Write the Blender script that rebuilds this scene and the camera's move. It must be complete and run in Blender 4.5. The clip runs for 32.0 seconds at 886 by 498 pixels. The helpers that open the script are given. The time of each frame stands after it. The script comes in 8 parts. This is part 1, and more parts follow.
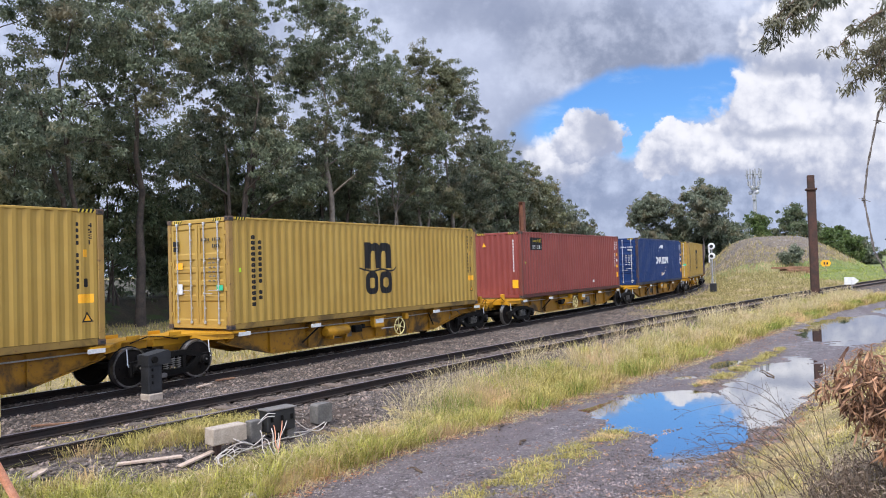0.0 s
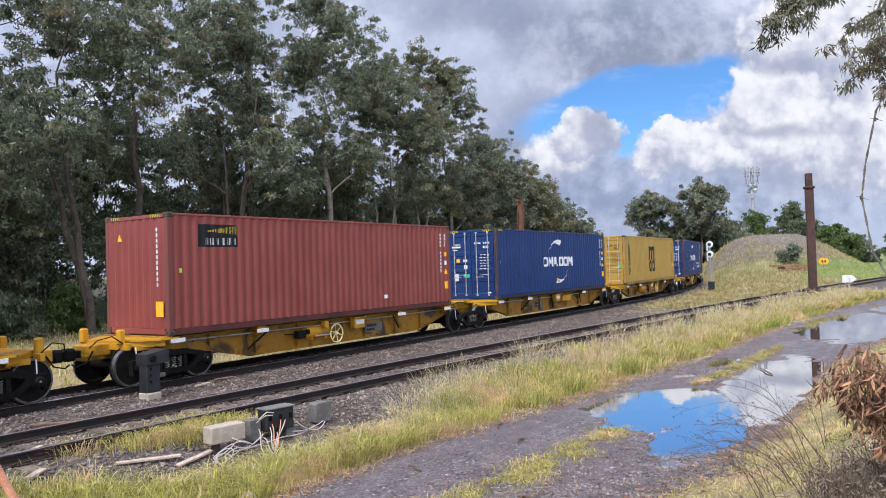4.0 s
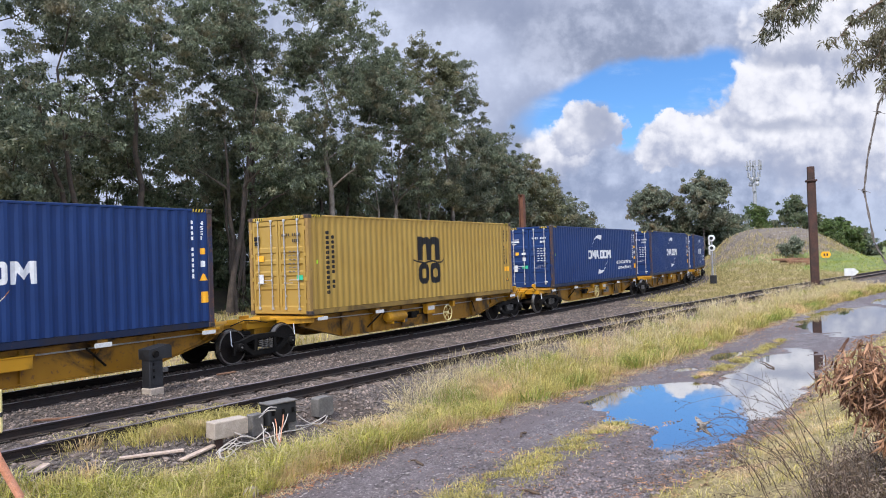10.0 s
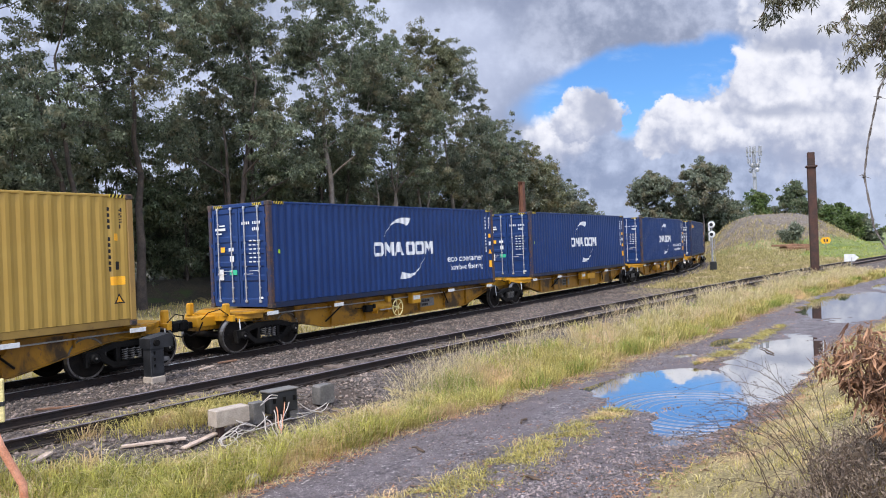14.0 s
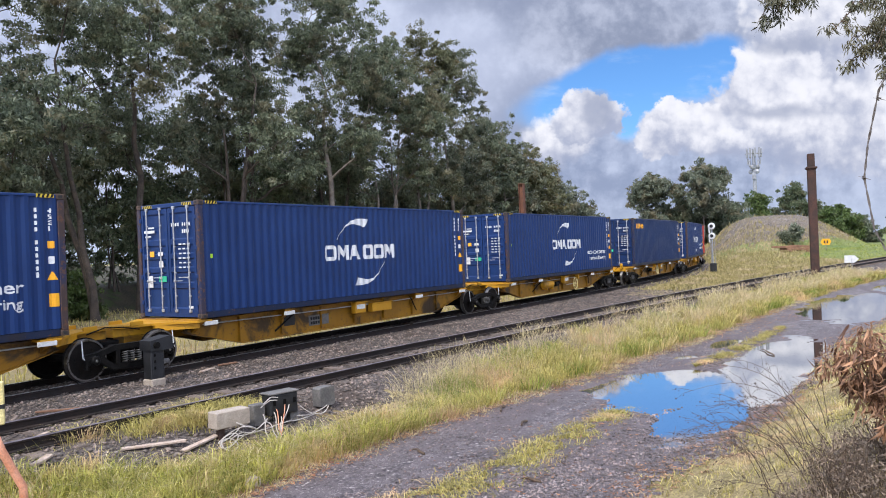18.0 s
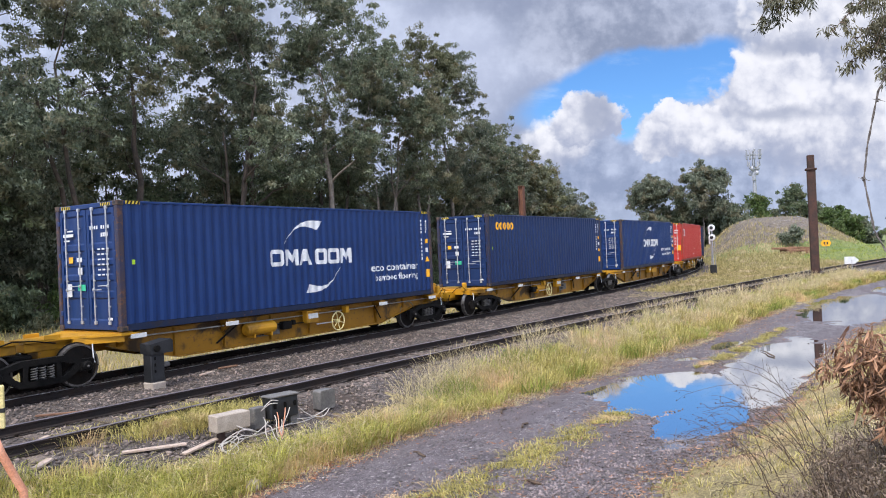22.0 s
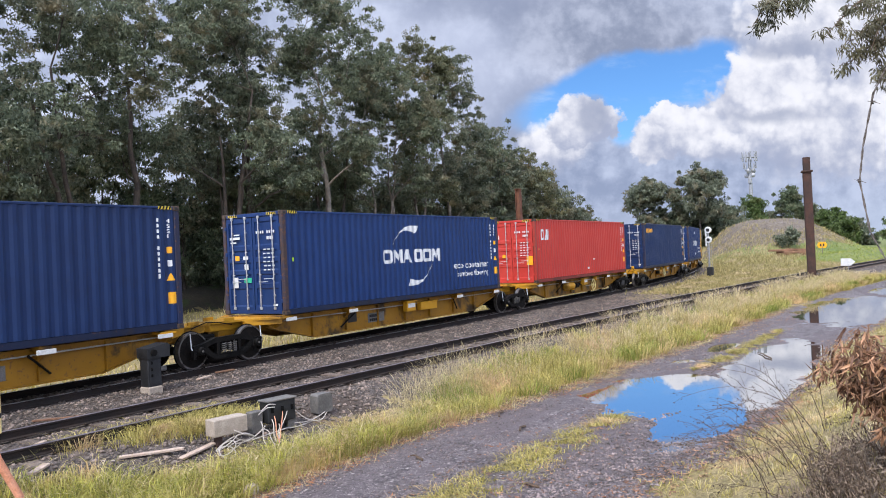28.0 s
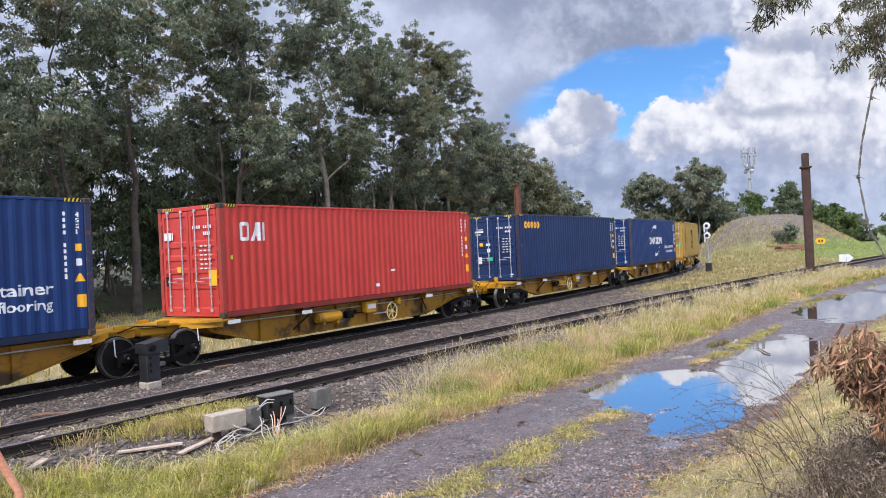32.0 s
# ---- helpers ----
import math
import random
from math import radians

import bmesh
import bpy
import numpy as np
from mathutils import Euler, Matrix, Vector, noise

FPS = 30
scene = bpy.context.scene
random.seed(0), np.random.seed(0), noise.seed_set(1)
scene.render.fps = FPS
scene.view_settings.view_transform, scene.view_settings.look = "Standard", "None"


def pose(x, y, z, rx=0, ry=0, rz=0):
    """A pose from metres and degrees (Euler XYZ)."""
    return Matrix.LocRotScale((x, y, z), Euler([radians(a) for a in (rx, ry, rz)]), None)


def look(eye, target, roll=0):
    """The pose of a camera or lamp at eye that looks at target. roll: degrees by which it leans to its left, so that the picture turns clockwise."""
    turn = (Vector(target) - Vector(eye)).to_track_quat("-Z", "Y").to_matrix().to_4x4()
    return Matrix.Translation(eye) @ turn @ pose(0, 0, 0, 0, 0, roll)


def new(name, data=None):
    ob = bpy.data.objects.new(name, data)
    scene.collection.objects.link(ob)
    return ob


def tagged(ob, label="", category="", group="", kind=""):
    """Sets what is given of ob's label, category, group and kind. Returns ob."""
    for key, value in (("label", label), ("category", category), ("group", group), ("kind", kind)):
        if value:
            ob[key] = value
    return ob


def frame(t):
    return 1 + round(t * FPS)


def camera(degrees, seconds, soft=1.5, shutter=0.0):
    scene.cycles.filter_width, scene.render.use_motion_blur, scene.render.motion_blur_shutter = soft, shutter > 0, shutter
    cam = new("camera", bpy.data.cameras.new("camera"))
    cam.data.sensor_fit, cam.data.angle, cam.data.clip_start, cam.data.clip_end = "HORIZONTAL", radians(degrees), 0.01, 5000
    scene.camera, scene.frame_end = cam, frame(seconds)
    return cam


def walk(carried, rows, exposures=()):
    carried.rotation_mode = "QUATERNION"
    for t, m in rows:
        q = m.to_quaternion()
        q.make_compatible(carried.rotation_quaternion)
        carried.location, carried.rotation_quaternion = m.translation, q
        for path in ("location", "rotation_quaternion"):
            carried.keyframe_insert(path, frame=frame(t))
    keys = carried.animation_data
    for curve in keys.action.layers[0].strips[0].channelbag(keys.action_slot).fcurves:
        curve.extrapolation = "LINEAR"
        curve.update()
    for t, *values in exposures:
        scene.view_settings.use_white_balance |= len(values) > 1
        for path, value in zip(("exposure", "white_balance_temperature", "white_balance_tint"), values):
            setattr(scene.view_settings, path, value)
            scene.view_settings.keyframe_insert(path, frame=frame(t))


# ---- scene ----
# World: x runs along the railway, y away from the camera across it, z up. Rail top of the train's track is RAIL.
RAIL = -0.04
EYE = (0.0, 0.0, 2.486)


def aim(yaw, pitch, roll):
    a, b = radians(yaw), radians(pitch)
    way = Vector((math.cos(b) * math.cos(a), math.cos(b) * math.sin(a), math.sin(b)))
    return look(EYE, Vector(EYE) + way, roll)


cam = camera(61.03, 32.0, soft=1.0)
walk(cam, [
    (0.0, aim(32.772, 1.391, -1.678)),
    (0.5, aim(32.761, 1.395, -1.689)),
    (1.0, aim(32.741, 1.393, -1.732)),
    (1.5, aim(32.723, 1.384, -1.793)),
    (2.0, aim(32.706, 1.368, -1.828)),
    (2.5, aim(32.688, 1.346, -1.832)),
    (3.0, aim(32.672, 1.323, -1.806)),
    (3.5, aim(32.653, 1.306, -1.781)),
    (5.5, aim(32.627, 1.225, -1.763)),
    (6.0, aim(32.630, 1.238, -1.815)),
    (6.5, aim(32.646, 1.231, -1.891)),
    (7.0, aim(32.677, 1.209, -1.941)),
    (7.5, aim(32.717, 1.187, -1.935)),
    (8.0, aim(32.747, 1.162, -1.924)),
    (8.5, aim(32.775, 1.120, -1.928)),
    (9.0, aim(32.788, 1.061, -1.934)),
    (9.5, aim(32.791, 0.981, -1.939)),
    (10.0, aim(32.792, 0.870, -1.946)),
    (10.5, aim(32.779, 0.752, -1.972)),
    (11.0, aim(32.754, 0.637, -2.028)),
    (11.5, aim(32.749, 0.498, -2.079)),
    (12.0, aim(32.755, 0.351, -2.093)),
    (12.5, aim(32.764, 0.213, -2.114)),
    (13.0, aim(32.781, 0.095, -2.177)),
    (13.5, aim(32.801, 0.001, -2.211)),
    (14.0, aim(32.820, -0.072, -2.223)),
    (14.5, aim(32.834, -0.116, -2.230)),
    (16.5, aim(32.847, -0.106, -2.177)),
    (17.0, aim(32.839, -0.069, -2.188)),
    (17.5, aim(32.827, -0.005, -2.242)),
    (18.0, aim(32.824, 0.073, -2.296)),
    (18.5, aim(32.825, 0.154, -2.373)),
    (19.0, aim(32.820, 0.217, -2.470)),
    (19.5, aim(32.816, 0.253, -2.534)),
    (20.0, aim(32.814, 0.263, -2.553)),
    (20.5, aim(32.810, 0.265, -2.553)),
    (21.0, aim(32.809, 0.264, -2.534)),
    (21.5, aim(32.814, 0.259, -2.498)),
    (22.0, aim(32.819, 0.259, -2.466)),
    (22.5, aim(32.823, 0.263, -2.434)),
    (23.0, aim(32.825, 0.265, -2.422)),
    (23.5, aim(32.822, 0.269, -2.429)),
    (24.0, aim(32.800, 0.293, -2.449)),
    (24.5, aim(32.757, 0.342, -2.480)),
    (25.0, aim(32.725, 0.382, -2.545)),
    (25.5, aim(32.710, 0.403, -2.606)),
    (27.5, aim(32.601, 0.503, -2.646)),
    (28.0, aim(32.582, 0.489, -2.667)),
    (28.5, aim(32.557, 0.456, -2.698)),
    (29.0, aim(32.538, 0.409, -2.704)),
    (29.5, aim(32.523, 0.363, -2.692)),
    (30.0, aim(32.510, 0.320, -2.685)),
    (30.5, aim(32.494, 0.279, -2.662)),
    (31.0, aim(32.490, 0.233, -2.635)),
    (31.5, aim(32.500, 0.174, -2.618)),
    (32.0, aim(32.503, 0.142, -2.603)),
], exposures=[(0.0, 0.0), (32.0, 0.0)])

# ---- light ----
SUN_WAY = Vector((-0.62, -0.13, 0.775)).normalized()   # towards the sun
sun = new("sun", bpy.data.lights.new("sun", "SUN"))
sun.data.energy, sun.data.angle, sun.data.color = 3.6, radians(6.0), (1.0, 0.935, 0.85)
sun.matrix_world = look((0, 0, 60), Vector((0, 0, 60)) - SUN_WAY)


class Nodes:
    """Short hand for shader trees."""

    def __init__(self, tree):
        self.t = tree
        tree.nodes.clear()

    def n(self, kind, **kw):
        node = self.t.nodes.new("ShaderNode" + kind)
        for k, v in kw.items():
            if k == "operation":
                node.operation = v
            elif k == "blend_type":
                node.blend_type = v
            elif k == "data_type":
                node.data_type = v
            elif k == "noise_dimensions":
                node.noise_dimensions = v
            elif k == "feature":
                node.feature = v
            elif k == "clamp":
                node.use_clamp = v
        return node

    def put(self, socket, value):
        if isinstance(value, bpy.types.NodeSocket):
            self.t.links.new(value, socket)
        else:
            socket.default_value = value

    def math(self, op, a, b=0.0, c=0.0, clamp=False):
        m = self.n("Math", operation=op, clamp=clamp)
        for s, v in zip(m.inputs, (a, b, c)):
            self.put(s, v)
        return m.outputs[0]

    def dot(self, a, b):
        m = self.n("VectorMath", operation="DOT_PRODUCT")
        self.put(m.inputs[0], a)
        self.put(m.inputs[1], b)
        return m.outputs["Value"]

    def noise(self, vec, scale, detail=4.0, rough=0.55, lac=2.0, dist=0.0):
        m = self.n("TexNoise")
        self.put(m.inputs["Vector"], vec)
        for k, v in (("Scale", scale), ("Detail", detail), ("Roughness", rough), ("Lacunarity", lac), ("Distortion", dist)):
            self.put(m.inputs[k], v)
        return m.outputs["Fac"]

    def ramp(self, x, lo, hi, a=0.0, b=1.0, smooth=True):
        m = self.n("MapRange")
        m.interpolation_type = "SMOOTHSTEP" if smooth else "LINEAR"
        for s, v in zip(m.inputs[:5], (x, lo, hi, a, b)):
            self.put(s, v)
        return m.outputs[0]

    def mix(self, f, a, b, mode="MIX"):
        m = self.n("MixRGB", blend_type=mode)
        for s, v in zip(m.inputs, (f, a, b)):
            self.put(s, v if not isinstance(v, tuple) or len(v) == 4 else (*v, 1))
        return m.outputs[0]

    def xyz(self, x, y, z):
        m = self.n("CombineXYZ")
        for s, v in zip(m.inputs, (x, y, z)):
            self.put(s, v)
        return m.outputs[0]


def build_sky():
    world = bpy.data.worlds.new("sky")
    scene.world = world
    world.use_nodes = True
    k = Nodes(world.node_tree)
    sky = k.n("TexSky")
    sky.sky_type, sky.sun_disc = "NISHITA", False
    sky.sun_elevation = math.asin(SUN_WAY.z)
    sky.sun_rotation = math.atan2(SUN_WAY.x, SUN_WAY.y)
    sky.air_density, sky.dust_density, sky.ozone_density = 1.0, 0.3, 1.5
    d = k.n("TexCoord").outputs["Generated"]
    # sky directions in degrees-like units about the middle of the visible sky; folded the same way all round
    fwd, right, up = (0.8405, 0.5415, 0.0185), (0.5418, -0.8399, -0.0338), (0.0027, -0.0384, 0.9993)
    f = k.math("MAXIMUM", k.math("ABSOLUTE", k.dot(d, fwd)), 0.15)
    u = k.math("DIVIDE", k.math("MULTIPLY", k.dot(d, right), 13.3), f)
    v = k.math("DIVIDE", k.math("MULTIPLY", k.dot(d, up), 13.3), f)
    p = k.xyz(u, v, 0.0)
    wob1 = k.math("SUBTRACT", k.noise(p, 0.55, 7.0, 0.6), 0.5)
    wob2 = k.math("SUBTRACT", k.noise(k.xyz(v, u, 3.7), 0.55, 7.0, 0.6), 0.5)
    fine1 = k.math("SUBTRACT", k.noise(p, 1.9, 7.0, 0.68), 0.5)

    def cloud(x, y, rx, ry, soft, warp=1.3, turn=0.0):
        """A billow: 1 inside, 0 outside."""
        a = k.math("ADD", k.math("SUBTRACT", u, x), k.math("MULTIPLY", wob1, warp))
        b = k.math("ADD", k.math("SUBTRACT", v, y), k.math("MULTIPLY", wob2, warp))
        c, s = math.cos(radians(turn)), math.sin(radians(turn))
        a2 = k.math("ADD", k.math("MULTIPLY", a, c), k.math("MULTIPLY", b, s))
        b2 = k.math("SUBTRACT", k.math("MULTIPLY", b, c), k.math("MULTIPLY", a, s))
        q = k.math("ADD", k.math("POWER", k.math("ABSOLUTE", k.math("DIVIDE", a2, rx)), 2.0), k.math("POWER", k.math("ABSOLUTE", k.math("DIVIDE", b2, ry)), 2.0))
        return k.ramp(k.math("SQRT", q), 1.0 + soft, 1.0 - soft)

    def join(*m):
        r = m[0]
        for x in m[1:]:
            r = k.math("MAXIMUM", r, x)
        return r

    mid = k.noise(p, 0.7, 8.0, 0.64)
    finer = k.math("SUBTRACT", k.noise(p, 3.2, 6.0, 0.62), 0.5)
    finer2 = k.math("SUBTRACT", k.noise(k.xyz(v, u, 8.1), 3.2, 6.0, 0.62), 0.5)

    def puff(scale):
        w = k.n("TexVoronoi")
        w.feature = "SMOOTH_F1"
        k.put(w.inputs["Vector"], k.xyz(k.math("ADD", u, k.math("MULTIPLY", finer, 0.25)), k.math("ADD", v, k.math("MULTIPLY", finer2, 0.25)), 0.0))
        w.inputs["Scale"].default_value = scale
        w.inputs["Smoothness"].default_value = 0.35
        return w.outputs["Distance"]

    puffs = k.math("ADD", k.math("MULTIPLY", puff(2.6), 0.65), k.math("MULTIPLY", puff(6.5), 0.35))

    def heap(x, y, rx, ry, soft=0.10, warp=0.95):
        """A cumulus heap with crisp, knobbly edges, lit from above; gives its mask and its light."""
        a = k.math("ADD", k.math("ADD", k.math("SUBTRACT", u, x), k.math("MULTIPLY", wob1, warp)), k.math("MULTIPLY", finer, 0.45))
        b = k.math("ADD", k.math("ADD", k.math("SUBTRACT", v, y), k.math("MULTIPLY", wob2, warp)), k.math("MULTIPLY", finer2, 0.45))
        q = k.math("ADD", k.math("POWER", k.math("ABSOLUTE", k.math("DIVIDE", a, rx)), 2.0), k.math("POWER", k.math("ABSOLUTE", k.math("DIVIDE", b, ry)), 2.0))
        lit = k.math("ADD", k.math("DIVIDE", b, ry * 2.2), k.math("ADD", k.math("MULTIPLY", fine1, 1.1), k.math("MULTIPLY", wob2, 0.9)))
        edge = k.math("ADD", k.math("SQRT", q), k.math("MULTIPLY", k.math("SUBTRACT", puffs, 0.42), 0.42))
        lit = k.math("SUBTRACT", lit, k.math("MULTIPLY", k.math("SUBTRACT", puffs, 0.35), 0.9))
        return k.ramp(edge, 1.0 + soft, 1.0 - soft), k.ramp(lit, -0.75, 0.40)

    # grey-lavender cloud deck
    mass = k.math("SUBTRACT", k.math("ADD", mid, k.math("MULTIPLY", fine1, 0.10)), k.math("MULTIPLY", k.math("SUBTRACT", puffs, 0.40), 0.16))
    deck = k.mix(k.ramp(mass, 0.36, 0.64), (0.42, 0.46, 0.575), (0.70, 0.735, 0.84))
    deck = k.mix(k.math("MULTIPLY", cloud(3.0, 3.65, 1.9, 0.75, 0.35, 1.6), 0.85), deck, k.mix(k.ramp(mass, 0.38, 0.62), (0.27, 0.305, 0.40), (0.50, 0.53, 0.63)))
    deck = k.mix(k.math("MULTIPLY", cloud(2.9, 0.95, 6.5, 0.9, 0.6, 1.2), 0.7), deck, k.mix(k.ramp(mass, 0.38, 0.62), (0.28, 0.335, 0.47), (0.48, 0.54, 0.68)))
    deck = k.mix(k.math("MULTIPLY", cloud(-0.1, 3.0, 1.4, 1.7, 0.6, 1.6), 0.7), deck, k.mix(mid, (0.50, 0.535, 0.66), (0.66, 0.70, 0.82)))
    deck = k.mix(k.math("MULTIPLY", cloud(0.9, 4.3, 1.5, 0.45, 0.5, 1.5), 0.7), deck, (0.27, 0.305, 0.41))
    deck = k.mix(k.math("MULTIPLY", cloud(1.5, 1.9, 0.7, 0.8, 0.5, 1.2), 0.7), deck, (0.33, 0.375, 0.50))
    deck = k.mix(k.ramp(finer, 0.0, 0.35, 0.0, 0.25), deck, (0.72, 0.75, 0.85))
    # the blue gap and the thin veil across it
    gap = join(cloud(3.35, 2.62, 2.0, 0.60, 0.18, 0.7, 14), cloud(4.65, 2.9, 0.85, 0.55, 0.22, 0.7, 20), cloud(3.22, 2.1, 0.30, 0.42, 0.3, 0.5))
    veil = k.math("MULTIPLY", k.ramp(k.noise(k.xyz(k.math("MULTIPLY", u, 0.5), k.math("MULTIPLY", v, 1.6), 9.0), 1.3, 7.0, 0.62), 0.50, 0.78), 0.75)
    deep = k.mix(1.0, sky.outputs[0], (0.066, 0.102, 0.138), "MULTIPLY")
    blue = k.mix(veil, deep, (0.50, 0.66, 0.88))
    col = k.mix(gap, deck, blue)
    # sunlit cumulus round the gap
    for x, y, rx, ry, soft in ((7.4, 3.5, 2.1, 1.55, 0.12), (5.85, 2.55, 1.15, 0.85, 0.10), (6.9, 1.9, 2.0, 0.85, 0.3), (2.05, 1.65, 0.6, 0.38, 0.3), (2.35, 2.02, 0.50, 0.42, 0.10), (2.85, 2.00, 0.42, 0.34, 0.10), (4.3, 1.88, 0.90, 0.46, 0.08), (3.75, 1.72, 0.42, 0.30, 0.12), (5.0, 1.55, 0.6, 0.3, 0.3)):
        mask, lit = heap(x, y, rx, ry, soft)
        col = k.mix(mask, col, k.mix(lit, (0.42, 0.45, 0.56), (0.96, 0.93, 0.92)))
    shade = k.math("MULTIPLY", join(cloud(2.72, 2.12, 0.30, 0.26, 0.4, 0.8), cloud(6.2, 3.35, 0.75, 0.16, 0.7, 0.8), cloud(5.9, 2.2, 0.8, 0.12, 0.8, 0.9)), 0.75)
    col = k.mix(shade, col, (0.37, 0.40, 0.50))
    # paler towards the horizon
    el = k.dot(d, (0.0, 0.0, 1.0))
    col = k.mix(k.ramp(el, 0.06, 0.01, 0.0, 0.6), col, (0.58, 0.65, 0.77))
    col = k.mix(1.0, col, (0.99, 1.03, 1.13), "MULTIPLY")
    # clouds glow towards the sun, behind the camera
    glow = k.ramp(k.dot(d, tuple(SUN_WAY)), -0.4, 0.8, 1.0, 2.9)
    col = k.mix(1.0, col, k.xyz(glow, glow, glow), "MULTIPLY")
    bg = k.n("Background")
    k.put(bg.inputs["Color"], col)
    bg.inputs["Strength"].default_value = 1.0
    out = k.n("OutputWorld")
    k.t.links.new(bg.outputs[0], out.inputs[0])


build_sky()

# ---- materials ----
def surface(name, base, alt, scale=6.0, rough=0.6, metal=0.0, bump=0.1, bump_scale=60.0, dirt=None, dirt_at=0.6, fine=0.35, obj_vary=0.0, island_vary=0.0, spec=0.5, coord="Object", mid=None):
    """A procedural surface: two tones at a coarse scale, grain at a fine one, dirt patches and relief."""
    m = bpy.data.materials.new(name)
    m.use_nodes = True
    k = Nodes(m.node_tree)
    p = k.n("TexCoord").outputs[coord]
    a = k.noise(p, scale, 5.0, 0.6)
    col = k.mix(k.ramp(a, 0.35, 0.65), base, alt)
    if mid:
        col = k.mix(k.ramp(k.noise(p, scale * 3.1, 4.0, 0.6), 0.5, 0.62), col, mid)
    g = k.noise(p, bump_scale, 3.0, 0.6)
    col = k.mix(fine, col, k.mix(1.0, col, k.mix(k.ramp(g, 0.3, 0.7), (0.45, 0.45, 0.45), (1.5, 1.5, 1.5)), "MULTIPLY"))
    if dirt:
        col = k.mix(k.ramp(k.noise(p, scale * 0.7, 6.0, 0.65, dist=0.4), dirt_at, dirt_at + 0.12), col, dirt)
    if obj_vary:
        r = k.n("ObjectInfo").outputs["Random"]
        col = k.mix(obj_vary, col, k.mix(1.0, col, k.mix(r, (0.35, 0.35, 0.35), (1.7, 1.65, 1.6)), "MULTIPLY"))
    if island_vary:
        r = k.n("NewGeometry").outputs["Random Per Island"]
        col = k.mix(island_vary, col, k.mix(1.0, col, k.mix(r, (0.35, 0.38, 0.35), (1.75, 1.6, 1.5)), "MULTIPLY"))
    b = k.n("BsdfPrincipled")
    k.put(b.inputs["Base Color"], col)
    k.put(b.inputs["Roughness"], k.ramp(a, 0.2, 0.8, max(0.03, rough - 0.12), min(1.0, rough + 0.12)))
    b.inputs["Metallic"].default_value = metal
    b.inputs["Specular IOR Level"].default_value = spec
    if bump:
        bu = k.n("Bump")
        bu.inputs["Strength"].default_value = min(1.0, bump * 2)
        bu.inputs["Distance"].default_value = 0.02
        k.put(bu.inputs["Height"], g)
        k.put(b.inputs["Normal"], bu.outputs[0])
    o = k.n("OutputMaterial")
    k.t.links.new(b.outputs[0], o.inputs[0])
    return m


def paint(name, base, alt, streak=(0.30, 0.28, 0.25), rust=0.72, rough=0.45, oil=0.0, spec=0.3):
    """Sprayed steel with vertical rain streaks, scuffs and rust spots."""
    m = bpy.data.materials.new(name)
    m.use_nodes = True
    k = Nodes(m.node_tree)
    p = k.n("TexCoord").outputs["Object"]
    off = k.math("MULTIPLY", k.n("ObjectInfo").outputs["Random"], 40.0)
    mp = k.n("VectorMath", operation="ADD")
    k.put(mp.inputs[0], p)
    k.put(mp.inputs[1], k.xyz(off, off, 0.0))
    q = mp.outputs[0]
    st = k.n("VectorMath", operation="MULTIPLY")
    k.put(st.inputs[0], q)
    st.inputs[1].default_value = (7.0, 7.0, 0.35)
    col = k.mix(k.ramp(k.noise(q, 0.8, 5.0, 0.6), 0.35, 0.65), base, alt)
    s = k.noise(st.outputs[0], 1.0, 5.0, 0.65)
    col = k.mix(k.ramp(s, 0.60, 0.85, 0.0, 0.30), col, streak)
    col = k.mix(k.ramp(k.noise(q, 9.0, 6.0, 0.7), rust, rust + 0.05, 0.0, 0.7), col, (0.12, 0.055, 0.03))
    if oil:
        col = k.mix(k.ramp(k.noise(q, 0.9, 6.0, 0.62, dist=0.6), 0.50, 0.64, 0.0, oil), col, (0.022, 0.016, 0.012))
    b = k.n("BsdfPrincipled")
    k.put(b.inputs["Base Color"], col)
    k.put(b.inputs["Roughness"], k.ramp(s, 0.3, 0.8, rough - 0.08, rough + 0.2))
    b.inputs["Specular IOR Level"].default_value = spec
    bu = k.n("Bump")
    bu.inputs["Strength"].default_value, bu.inputs["Distance"].default_value = 0.25, 0.012
    k.put(bu.inputs["Height"], k.noise(q, 2.6, 3.0, 0.5))
    k.put(b.inputs["Normal"], bu.outputs[0])
    o = k.n("OutputMaterial")
    k.t.links.new(b.outputs[0], o.inputs[0])
    return m


